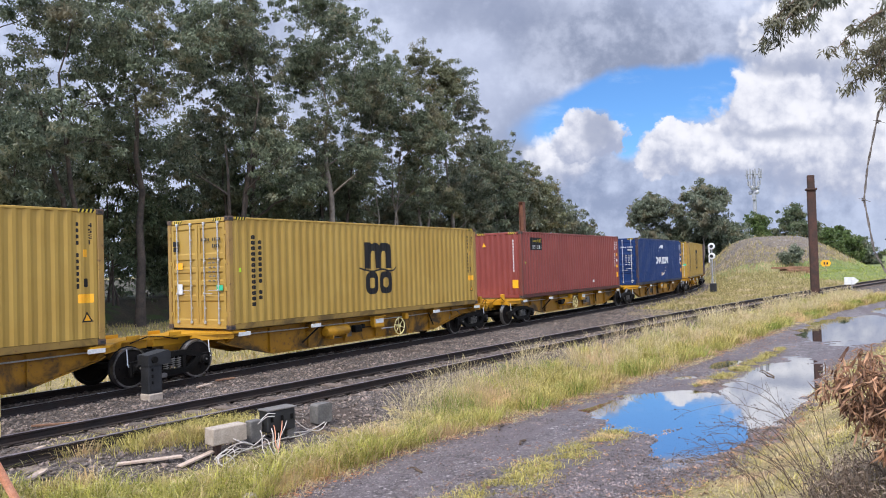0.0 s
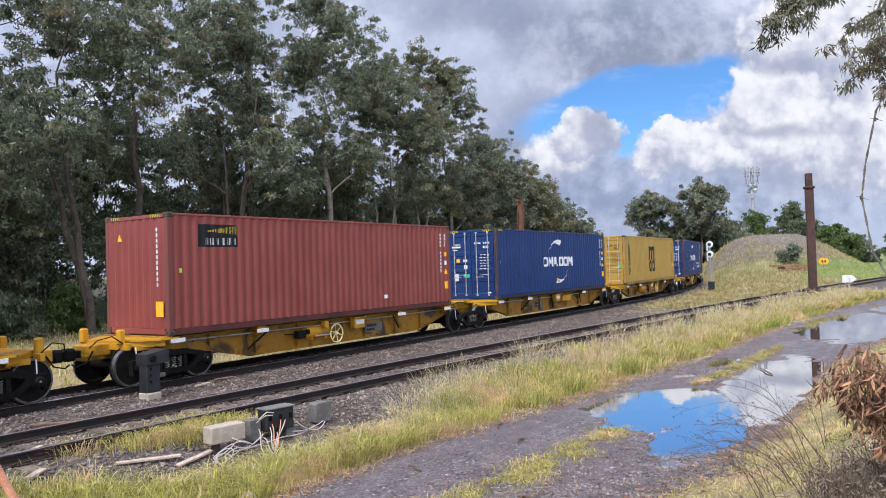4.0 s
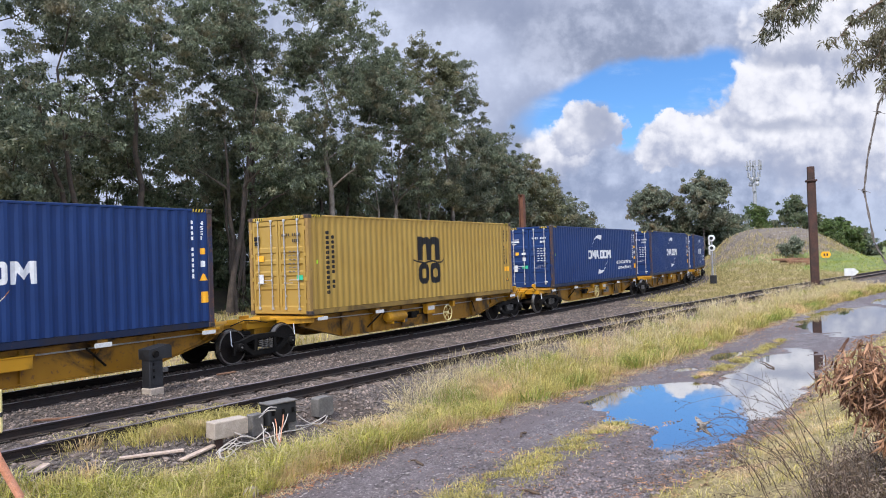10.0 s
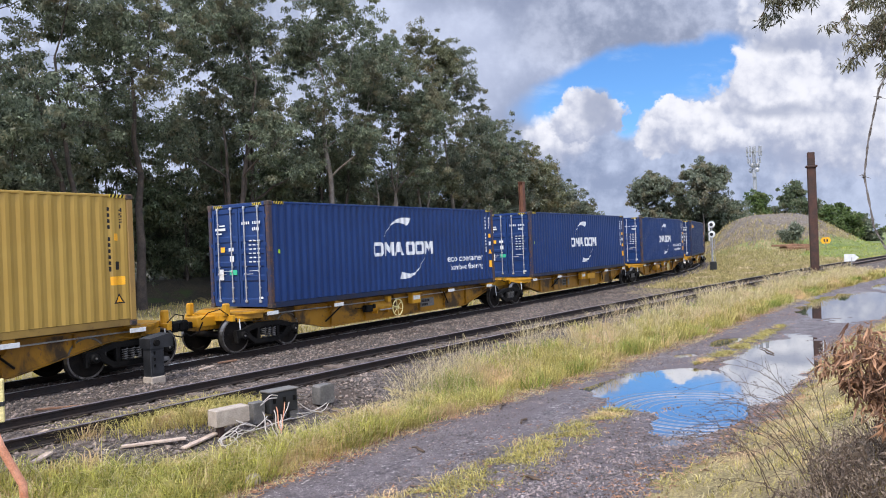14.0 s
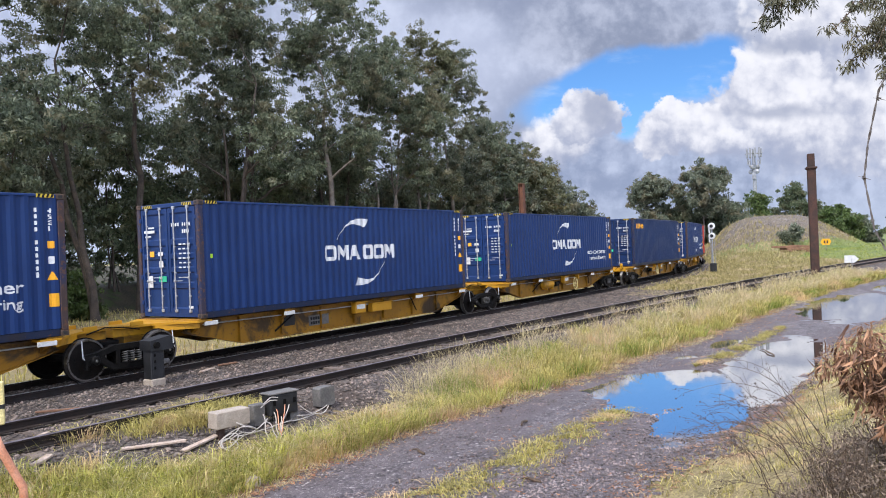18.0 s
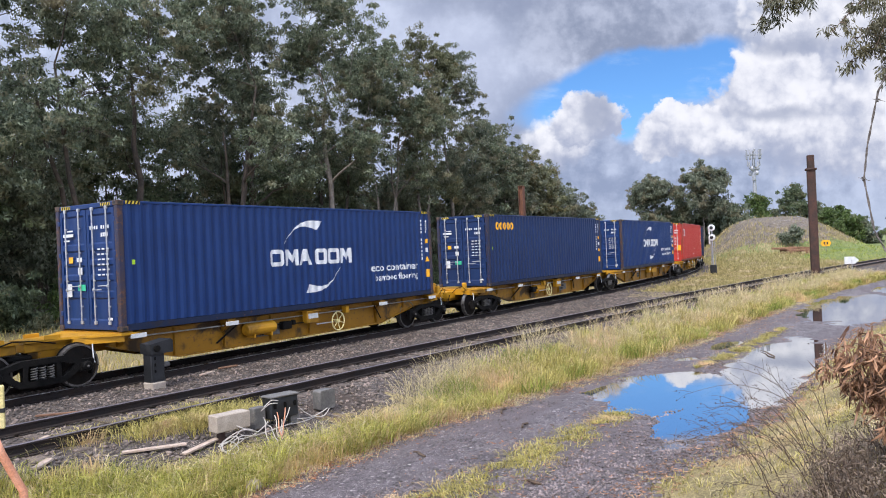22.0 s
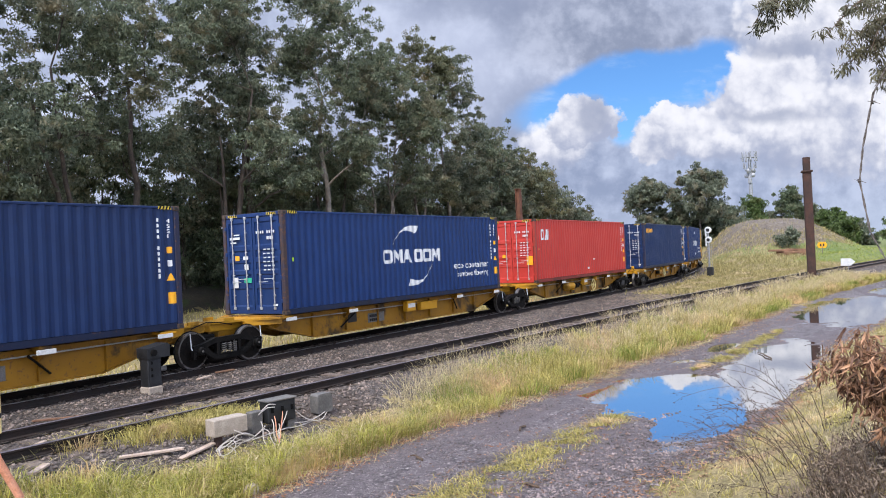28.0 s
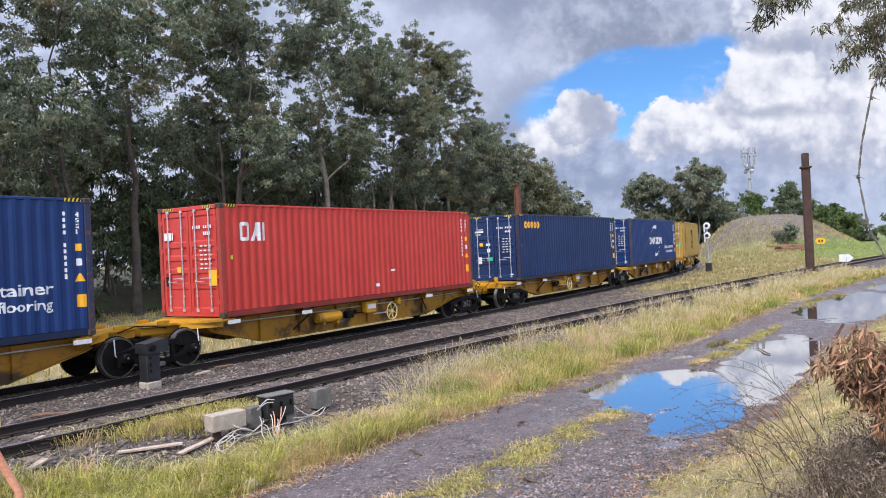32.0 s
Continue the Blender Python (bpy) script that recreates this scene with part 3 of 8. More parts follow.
# ---- the railway's line ----
STEP = 0.25
ARC = np.arange(-60.0, 260.0, STEP)
BEND = np.interp(ARC, [-60, -5, 15, 35, 55, 75, 125, 150], [-0.00055, -0.00055, -0.00059, 0.00148, 0.00639, 0.00656, 0.00656, 0.0])
HEAD = np.cumsum(BEND) * STEP
HEAD -= np.interp(0, ARC, HEAD)
LINE_X = np.cumsum(np.cos(HEAD)) * STEP
LINE_Y = np.cumsum(np.sin(HEAD)) * STEP
LINE_X -= np.interp(0, ARC, LINE_X)
LINE_Y += 16.09 - np.interp(0, ARC, LINE_Y)


def on_line(s):
    return Vector((float(np.interp(s, ARC, LINE_X)), float(np.interp(s, ARC, LINE_Y)), 0.0))


def near_line(x):
    """The near track's centre line."""
    return 12.16 - 0.055 * x - 0.00055 * max(0.0, x) ** 2


def near_point(x):
    return Vector((x, near_line(x), 0.0))


# ---- ground ----
def near_line_np(x):
    return 12.16 - 0.055 * x - 0.00055 * np.maximum(0.0, x) ** 2


def train_line_np(x):
    return np.interp(x, LINE_X, LINE_Y)


def verge_edge(x):
    return np.interp(x, [0, 10, 13, 16.5, 24, 37, 47, 60, 90], [7.5, 7.45, 7.0, 6.6, 5.85, 5.2, 3.9, 2.0, -3.0])


def wave(x, y, s, seed=0.0):
    """Cheap smooth variation between about -1 and 1."""
    return (np.sin(x * s + 1.7 * np.sin(y * s * 0.7 + seed)) + np.sin(y * s * 1.3 + 2.1 * np.sin(x * s * 0.6 + seed * 2)) + np.sin((x + y) * s * 2.3 + seed)) / 3


def bowl(x, y, cx, cy, rx, ry):
    return np.clip(1.15 - np.sqrt(((x - cx) / rx) ** 2 + ((y - cy) / ry) ** 2) + 0.13 * wave(x, y, 3.0, 1.0) + 0.06 * wave(x, y, 9.0, 2.0), 0, 1)


def smooth(a, b, x):
    t = np.clip((x - a) / (b - a), 0, 1)
    return t * t * (3 - 2 * t)


WATER_Z = -0.600


def bank_foot(x):
    return np.interp(x, [0, 9, 11, 13, 17, 23, 30, 45], [3.3, 3.0, 2.6, 2.3, 2.2, 2.2, 1.2, 0.6])


def height(x, y):
    yn, yt = near_line_np(x), train_line_np(x)
    z = np.full_like(x, -0.55)
    z = z + 0.345 * smooth(yn - 3.1, yn - 1.5, y)
    z = z - 0.05 * smooth(yn + 1.5, yn + 2.0, y) * smooth(yt - 1.5, yt - 2.0, y)
    z = z - 0.27 * smooth(yt + 1.6, yt + 3.0, y)
    z = z + 1.5 * smooth(40.5, 44.0, y + 0.5 * wave(x, y, 0.4)) + 1.0 * smooth(44, 70, y)
    # road: crown, ruts, puddles
    road = smooth(verge_edge(x) + 0.5, verge_edge(x) - 0.3, y) * smooth(bank_foot(x) - 0.3, bank_foot(x) + 0.1, y)
    z = z + road * 0.016 * wave(x, y, 2.1, 3.0) + 0.006 * wave(x, y, 11.0, 5.0)
    dip = np.maximum.reduce([bowl(x, y, 13.6, 3.4, 2.9, 0.85), bowl(x, y, 17.0, 2.9, 3.2, 0.75), bowl(x, y, 15.7, 4.45, 3.0, 2.2), bowl(x, y, 20.0, 3.3, 6.4, 1.25), bowl(x, y, 36.5, 2.7, 9.0, 2.5), 1.5 * bowl(x, y, 20.05, 5.47, 0.62, 0.36), 1.5 * bowl(x, y, 23.0, 5.1, 1.3, 0.42), bowl(x, y, 48.0, 2.0, 3.5, 0.9)])
    z = z - np.minimum(dip, 0.6) * 0.20 + 0.02 * road
    # bank on which the camera stands
    top = np.interp(x, [0, 8, 16, 30], [0.86, 0.62, 0.30, 0.0])
    z = z + (top + 0.55) * smooth(bank_foot(x) + 0.1, -0.4, y) + 0.05 * wave(x, y, 1.7, 7.0) * smooth(bank_foot(x), bank_foot(x) - 1.0, y)
    # rising field and spoil mound beyond the curve
    field = smooth(72, 100, x) * smooth(yn + 2.6, yn + 7, y) * smooth(yt - 2.4, yt - 7, y)
    z = z + 0.9 * field
    r = np.sqrt(((x - 120) / 19.0) ** 2 + ((y - 19.0) / 10.0) ** 2) + 0.05 * wave(x, y, 0.5, 2.0)
    z = z + 4.9 * smooth(1.35, 0.22, r) * smooth(yt - 2.4, yt - 11, y)
    return z


def build_ground():
    xs = np.concatenate([[-1500, -700, -300, -120], np.arange(-60, 0, 3.0), np.arange(0, 4, 0.5), np.arange(4, 30, 0.13), np.arange(30, 60, 0.4), np.arange(60, 160, 1.2), np.arange(160, 320, 8), [400, 600, 1000, 1800, 3000]])
    ys = np.concatenate([[-1500, -700, -300, -120, -60, -30, -15, -8], np.arange(-5, 1, 0.3), np.arange(1, 10.5, 0.11), np.arange(10.5, 20, 0.3), np.arange(20, 48, 0.8), np.arange(48, 120, 5), [150, 220, 350, 600, 1200, 2500]])
    x, y = np.meshgrid(xs, ys, indexing="ij")
    z = height(x, y)
    nx, ny = x.shape
    i = np.arange(nx * ny).reshape(nx, ny)
    f = np.stack([i[:-1, :-1], i[1:, :-1], i[1:, 1:], i[:-1, 1:]], -1).reshape(-1, 4)
    me = raw_mesh("ground", np.stack([x, y, z], -1).reshape(-1, 3), f, M["soil"], smooth=True)
    for k in ("ballast", "road", "field", "litter", "spoil"):
        me.materials.append(M[k])
    cx, cy = (x[:-1, :-1] + x[1:, 1:]) / 2, (y[:-1, :-1] + y[1:, 1:]) / 2
    jag = 0.35 * wave(cx, cy, 2.7, 1.0) + 0.2 * wave(cx, cy, 8.0, 4.0)
    yn, yt, ve, bf = near_line_np(cx), train_line_np(cx), verge_edge(cx), bank_foot(cx)
    slot = np.zeros(cx.shape, int)
    slot[(cy > yn - 2.5 + jag) & (cy < yt + 2.6 + jag)] = 1
    slot[(cx > 38) & (cy > yn + 2.0 + 0.5 * jag) & (cy < yt - 2.3 + 0.5 * jag)] = 0
    slot[(cy < ve + 0.1 + jag) & (cy > bf - 0.1 + 0.5 * jag)] = 2
    slot[(cx > 72 + 6 * jag) & (cy > yn + 3 + jag) & (cy < yt - 3)] = 3
    slot[(cx > 160)] = 3
    slot[(cy > 40.5 + 2 * jag) & (cy < 120)] = 4
    slot[(np.sqrt(((cx - 120) / 19.0) ** 2 + ((cy - 19.0) / 10.0) ** 2) < 0.97 + 0.1 * jag)] = 5
    me.polygons.foreach_set("material_index", slot.ravel())
    tagged(new("ground", me), "uneven ground with gravel road, ballast bed and grass", "ground", kind="structure")


build_ground()

me_water = Mesh()
me_water.add([(8, 1.9, WATER_Z), (62, 0.2, WATER_Z), (62, 4.6, WATER_Z), (30, 6.1, WATER_Z), (8, 6.9, WATER_Z)], [(0, 1, 2, 3, 4)])
water = tagged(new("water", me_water.data("water", M["water"])), "still brown puddles mirroring the sky", "puddle", kind="structure")


# ---- tracks ----
def rail_mesh(points, z):
    """A flat-bottomed rail along a line of (point, side vector)."""
    prof = [(-0.065, -0.160), (0.065, -0.160), (0.065, -0.148), (0.012, -0.128), (0.010, -0.045), (0.036, -0.032), (0.036, -0.006), (0.028, 0.0), (-0.028, 0.0), (-0.036, -0.006), (-0.036, -0.032), (-0.010, -0.045), (-0.012, -0.128), (-0.065, -0.148)]
    m = Mesh()
    n = len(prof)
    for p, side in points:
        m.v.extend((p.x + side.x * a, p.y + side.y * a, z + h) for a, h in prof)
    for i in range(len(points) - 1):
        for j in range(n):
            q = (j + 1) % n
            m.f.append((i * n + j, (i + 1) * n + j, (i + 1) * n + q, i * n + q))
            m.m.append(1 if j in (7, 8) else 0)
    m.f += [tuple(range(n)), tuple(range((len(points) - 1) * n, len(points) * n))[::-1]]
    m.m += [0, 0]
    return m


def frame_along(fn, a):
    d = fn(a + 0.05) - fn(a - 0.05)
    d.normalize()
    return fn(a), Vector((-d.y, d.x, 0)), math.degrees(math.atan2(d.y, d.x))


sleeper_mesh = Mesh().box((0, 0, -0.065), (0.23, 2.5, 0.13), 0.012).data("sleeper", M["sleeper"])
chair = Mesh()
for sy in (-0.75, 0.75):
    chair.box((0, sy, 0.006), (0.20, 0.30, 0.012), 0.0)
    for sx in (-1, 1):
        for dx in (-0.05, 0.05):
            chair.box((dx, sy + sx * 0.08, 0.025), (0.028, 0.028, 0.04), 0.006)
chair_mesh = chair.data("rail_plate", M["rail_side"])


def build_track(name, fn, lo, hi, z, near_lo, near_hi, label, head):
    top = new(name)
    tagged(top, label, "railway track", kind="structure")
    for side in (-1, 1):
        pts = []
        a = lo
        while a <= hi:
            p, s, _ = frame_along(fn, a)
            pts.append((p + s * side * 0.7525, s))
            a += 1.0 if a < 90 else 3.0
        part("rail", rail_mesh(pts, z), (M["rail_side"], M[head]), top, "rusty rail with worn head")
    rng = random.Random(5)
    a, far = lo, Mesh()
    while a < hi:
        p, s, h = frame_along(fn, a)
        at = pose(p.x, p.y, z - 0.175 + rng.uniform(-0.008, 0.008), rng.uniform(-0.5, 0.5), 0, h + rng.uniform(-1.2, 1.2))
        if near_lo < a < near_hi:
            part("sleeper", sleeper_mesh, None, top, at=at)
            part("rail_plate", chair_mesh, None, top, at=pose(p.x, p.y, z - 0.176, 0, 0, h))
        else:
            far.box((p.x, p.y, z - 0.24), (0.23, 2.5, 0.13), 0, turn=Euler((0, 0, radians(h))).to_matrix())
        a += 0.62
    tagged(part("sleeper_row", far, M["sleeper"], top), kind="stuff")


build_track("track_train", on_line, -50, 225, RAIL, 2, 70, "railway track curving away, rusty rails on timber sleepers", "rail_top")
build_track("track_near", near_point, -40, 150, 0.0, 0, 70, "railway track with rusty rails on timber sleepers in ballast", "rail_dull")


def stones(name, n, xr, yfun, size, seed, label, mat, parent=None, sink=0.3, ridges=False):
    """Loose crushed stones strewn over the ground."""
    rng = np.random.default_rng(seed)
    x = xr[0] + (xr[1] - xr[0]) * rng.random(n) ** 1.35
    lo, hi = yfun(x)
    y = lo + (hi - lo) * rng.random(n)
    keep = np.minimum(np.abs(np.abs(y - near_line_np(x)) - 0.75), np.abs(np.abs(y - train_line_np(x)) - 0.75)) > 0.10
    if ridges:
        keep &= wave(x * 0.35, y * 1.2, 2.4, 4.0) + 0.5 * rng.random(n) > 0.22
    x, y, n = x[keep], y[keep], int(keep.sum())
    z = height(x, y)
    base = np.array([(1, 0, 0), (-1, 0, 0), (0, 1, 0), (0, -1, 0), (0, 0, 1), (0, 0, -1)], float)
    fac = np.array([(0, 2, 4), (2, 1, 4), (1, 3, 4), (3, 0, 4), (2, 0, 5), (1, 2, 5), (3, 1, 5), (0, 3, 5)])
    jit = base[None] * (0.6 + 0.7 * rng.random((n, 6, 1))) + rng.normal(0, 0.22, (n, 6, 3))
    s = size * (0.5 + 1.0 * rng.random((n, 1, 1)) ** 2)
    a = rng.random(n) * 6.28
    ca, sa = np.cos(a)[:, None], np.sin(a)[:, None]
    v = jit * s * np.array([1.15, 0.9, 0.7])
    vx, vy = v[..., 0] * ca - v[..., 1] * sa, v[..., 0] * sa + v[..., 1] * ca
    co = np.stack([vx + x[:, None], vy + y[:, None], v[..., 2] + (z + size * sink)[:, None]], -1).reshape(-1, 3)
    f = (fac[None] + (np.arange(n) * 6)[:, None, None]).reshape(-1, 3)
    ob = new(name, raw_mesh(name, co, f, mat))
    return tagged(ob, label, "gravel", kind="stuff")


stones("ballast_stones", 42000, (3, 48), lambda x: (near_line_np(x) - 2.9, train_line_np(x) + 1.6), 0.035, 1, "grey-brown crushed ballast stones between the tracks", M["stone"])
stones("rut_stones", 5200, (6.0, 15), lambda x: (bank_foot(x) + 0.0, np.interp(x, [6, 9, 13, 17], [5.0, 4.5, 4.4, 3.2])), 0.021, 3, "coarse grey stones in the wheel rut", M["road_stone"])
stones("road_gravel", 22000, (5.5, 24), lambda x: (bank_foot(x) - 0.1, verge_edge(x) + 0.3), 0.019, 2, "small loose gravel on the wet road", M["road_stone"], ridges=True)


# ---- grass ----
def blades(name, x, y, h, w, mat, seed, label, lean=0.45, out=None, category="grass", plume=False):
    """Bent blades; with plume, stalks that carry a loose seed head."""
    rng = np.random.default_rng(seed)
    n = len(x)
    z = height(x, y) - 0.02
    a = rng.random(n) * 6.28
    dx, dy = np.cos(a), np.sin(a)
    b = rng.random(n) * 6.28 if out is None else out + rng.normal(0, 0.8, n)
    l = lean * h * rng.random(n)
    bx, by = np.cos(b) * l, np.sin(b) * l
    ws = w * (0.6 + 0.8 * rng.random(n))
    steps = ((0, 0.5, 0.0, 0.0), (0, 0.45, 0.35, 0.68), (0, 1.7, 0.62, 0.84), (0, 0.2, 1.0, 1.0)) if plume else ((0, 1.0, 0.0, 0.0), (0, 0.85, 0.30, 0.62), (0, 0.10, 1.0, 1.0))
    rows = []
    for t, k, bend, up in steps:
        for s in (-1, 1):
            rows.append(np.stack([x + bx * bend + s * dx * ws * k, y + by * bend + s * dy * ws * k, z + h * up * (1 - 0.25 * bend * lean)], -1))
    m = len(rows)
    co = np.stack(rows, 1).reshape(-1, 3)
    q = np.array([(2 * i, 2 * i + 1, 2 * i + 3, 2 * i + 2) for i in range(m // 2 - 1)])
    f = (q[None] + (np.arange(n) * m)[:, None, None]).reshape(-1, 4)
    ob = new(name, raw_mesh(name, co, f, mat))
    return tagged(ob, label, category, kind="stuff")


def tufted(rng, n, x0, x1, ylo, yhi, tufts, spread):
    """Points gathered in tufts within a band."""
    tx = x0 + (x1 - x0) * rng.random(tufts) ** 1.3
    lo, hi = ylo(tx), yhi(tx)
    ty = lo + (hi - lo) * rng.random(tufts)
    i = rng.integers(0, tufts, n)
    ox, oy = rng.normal(0, spread, n), rng.normal(0, spread * 0.8, n)
    return tx[i] + ox, ty[i] + oy, i, np.arctan2(oy, ox)


def build_grass():
    rng = np.random.default_rng(7)
    top = lambda x: near_line_np(x) - np.interp(x, [0, 5.5, 7, 11, 14, 20], [1.7, 1.9, 3.0, 3.2, 2.3, 2.0])
    x, y, i, o = tufted(rng, 72000, 4.5, 62, lambda x: verge_edge(x) + 0.12, top, 1100, 0.17)
    size = (0.30 + 1.3 * rng.random(1100) ** 1.3)[i]
    h = np.interp(x, [5, 11, 13.5, 18, 30, 60], [0.26, 0.27, 0.40, 0.50, 0.50, 0.48]) * size * (0.5 + 0.7 * rng.random(len(x)))
    w = np.interp(x, [5, 12, 30, 60], [0.0042, 0.0048, 0.0068, 0.013])
    blades("verge_grass", x, y, h, w, M["grass"], 1, "long yellow-green grass along the gravel road", 1.5, out=o)
    x, y, i, o = tufted(rng, 16000, 5, 60, lambda x: verge_edge(x) + 0.2, top, 170, 0.20)
    h = np.interp(x, [5, 11, 14, 60], [0.22, 0.26, 0.46, 0.48]) * (0.6 + 0.6 * rng.random(len(x)))
    w = np.interp(x, [5, 12, 30, 60], [0.0048, 0.0054, 0.0078, 0.014])
    blades("green_grass", x, y, h, w, M["grass_green"], 21, "greener tufts within the verge grass", 1.4, out=o)
    x, y, i, o = tufted(rng, 9000, 11.5, 60, lambda x: verge_edge(x) + 0.7, lambda x: top(x) + 0.2, 230, 0.18)
    blades("dry_grass", x, y, 0.50 + 0.45 * rng.random(len(x)), np.interp(x, [11, 20, 60], [0.0020, 0.0030, 0.008]), M["grass_dry"], 2, "pale feathery seeding grass stalks in the verge", 0.6, out=o, plume=True)
    x, y, i, o = tufted(rng, 12000, 4.5, 40, lambda x: verge_edge(x) - 0.25, lambda x: verge_edge(x) + 0.5, 520, 0.12)
    blades("edge_grass", x, y, 0.04 + 0.10 * rng.random(len(x)), 0.006, M["grass_dry"], 3, "straw-coloured short grass at the road's edge", 3.0)
    x, y, i, o = tufted(rng, 15000, 4.3, 10.5, lambda x: verge_edge(x) + 0.1, lambda x: near_line_np(x) - np.interp(x, [4, 5.5, 7, 9], [1.6, 2.0, 3.0, 3.2]), 260, 0.15)
    blades("near_verge_grass", x, y, (0.12 + 0.34 * rng.random(len(x))) * (0.5 + rng.random(260))[i], 0.0052, M["grass_lush"], 41, "lush bright green grass beside the cable boxes", 1.5, out=o)
    x, y, i, o = tufted(rng, 1500, 4.3, 11.5, lambda x: verge_edge(x) + 0.2, lambda x: near_line_np(x) - np.interp(x, [4, 5.5, 7, 11], [1.6, 2.0, 3.2, 3.2]), 100, 0.18)
    blades("tall_straw", x, y, 0.30 + 0.30 * rng.random(len(x)), 0.0022, M["grass_dry"], 42, "tall pale grass stalks beside the track", 0.9, out=o, plume=True)
    # strips between the wheel ruts
    mid = lambda x: np.interp(x, [6, 8.2, 12.4, 13.5, 17, 21, 27], [5.6, 5.05, 4.75, 4.75, 4.95, 4.5, 4.15])
    wid = lambda x: np.interp(x, [6, 8, 10, 12.5, 13.6, 14.5, 18.0, 18.6, 22, 27], [0.5, 0.45, 0.4, 0.3, 0.05, -0.3, -0.3, 0.15, 0.2, 0.15])
    x = 6 + 21 * rng.random(20000) ** 1.3
    y = mid(x) + np.abs(wid(x)) * rng.normal(0, 0.55, len(x))
    keep = (wid(x) > 0) & (wave(x, y, 4.0, 1.5) > -0.3)
    x, y = x[keep], y[keep]
    blades("median_grass", x, y, 0.04 + 0.13 * rng.random(len(x)), 0.0052, M["grass"], 4, "low grass strip between the road's wheel ruts", 2.2)
    # bank at the camera
    x, y, i, o = tufted(rng, 50000, 3.8, 34, lambda x: x * 0 - 2.0, lambda x: bank_foot(x) + 0.05, 1900, 0.14)
    blades("bank_grass", x, y, (0.03 + 0.11 * rng.random(len(x))) * (0.6 + 0.8 * rng.random(1900))[i], 0.0042, M["grass"], 5, "yellow-green grass on the bank above the puddle", 1.8, out=o)
    x, y, i, o = tufted(rng, 9000, 3.8, 26, lambda x: x * 0 - 2.0, lambda x: bank_foot(x) - 0.4, 700, 0.13)
    blades("bank_straw", x, y, 0.05 + 0.16 * rng.random(len(x)), 0.0034, M["grass_dry"], 6, "dry straw-like stalks on the bank", 2.2, out=o)
    x, y, i, o = tufted(rng, 5500, 4.6, 9.0, lambda x: x * 0 - 0.6, lambda x: np.interp(x, [4.6, 9.5], [1.3, 0.7]), 160, 0.13)
    blades("withered_weeds", x, y, 0.10 + 0.28 * rng.random(len(x)), 0.0045, M["withered"], 31, "withered dark brown weeds on the bank", 1.3, out=o)
    # behind the train
    x = 8 + 80 * rng.random(20000)
    y = train_line_np(x) + 2.8 + 22 * rng.random(len(x)) ** 1.2
    blades("meadow_grass", x, y, 0.12 + 0.3 * rng.random(len(x)), 0.014, M["grass"], 8, "rough grass beyond the railway under the trees", 0.7)
    # tufts among the tracks
    x, y, i, o = tufted(rng, 5200, 6.6, 9.4, lambda x: near_line_np(x) - 1.7, lambda x: near_line_np(x) - 0.6, 26, 0.22)
    blades("track_grass", x, y, 0.10 + 0.3 * rng.random(len(x)), 0.005, M["grass"], 9, "grass tufts growing between the sleepers", 1.5, out=o)
    # curve side and mound
    x = 42 + 84 * rng.random(26000) ** 0.9
    lo, hi = near_line_np(x) + 2.2, train_line_np(x) - 2.2
    y = lo + (hi - lo) * rng.random(len(x))
    r = np.sqrt(((x - 120) / 19.0) ** 2 + ((y - 19.0) / 10.0) ** 2)
    green = (y < 11.5) & (x > 84) & (r > 1.05)
    keep = (r > 0.66 + 0.2 * wave(x, y, 0.35, 2.0)) | (rng.random(len(x)) < 0.05)
    tall = np.interp(x, [42, 64, 85, 134], [0.22, 0.32, 0.5, 0.5])
    for sel, mat, name, label in ((keep & ~green, "grass_mound", "mound_grass", "tall yellow-green grass on the flank of the mound"), (keep & ~green, "grass_mound", "slope_grass", "olive and straw-coloured grass at the mound's foot"), (green, "grass_green", "field_grass", "green grass of the field by the track")):
        xs, ys, hs = x[sel], y[sel], tall[sel] * (0.3 + 0.9 * rng.random(sel.sum()))
        if name == "slope_grass":
            xs, ys = xs + rng.normal(0, 0.6, len(xs)), ys + rng.normal(0, 0.6, len(ys))
        blades(name, xs, ys, hs * (0.5 if name == "field_grass" else 1.0), 0.022, M[mat], 10, label, 0.8)



def fallen_leaves():
    """Dead leaves and bark scraps lying along the road's edges."""
    rng = np.random.default_rng(44)
    n = 13000
    x = 5 + 30 * rng.random(n) ** 1.4
    pick = rng.random(n)
    y = np.where(pick < 0.55, verge_edge(x) + rng.normal(0.05, 0.22, n), np.where(pick < 0.8, bank_foot(x) + rng.normal(0.1, 0.25, n), 4.8 + rng.normal(0, 0.6, n)))
    z = height(x, y) + 0.012
    keep = z > WATER_Z + 0.01
    x, y, z = x[keep], y[keep], z[keep]
    n = len(x)
    a, l, w = rng.random(n) * 6.28, 0.02 + 0.045 * rng.random(n), 0.006 + 0.010 * rng.random(n)
    dx, dy = np.cos(a), np.sin(a)
    tilt = rng.normal(0, 0.012, (n, 4))
    co = np.stack([np.stack([x - dx * l, y - dy * l, z + np.abs(tilt[:, 0])], -1), np.stack([x - dy * w, y + dx * w, z + tilt[:, 1] * 0.3], -1), np.stack([x + dx * l, y + dy * l, z + np.abs(tilt[:, 2])], -1), np.stack([x + dy * w, y - dx * w, z + tilt[:, 3] * 0.3], -1)], 1).reshape(-1, 3)
    tagged(new("fallen_leaves", raw_mesh("fallen_leaves", co, np.arange(n * 4).reshape(n, 4), M["leaf_dead"])), "brown fallen leaves along the road's edges", "leaves", kind="stuff")


build_grass()
fallen_leaves()


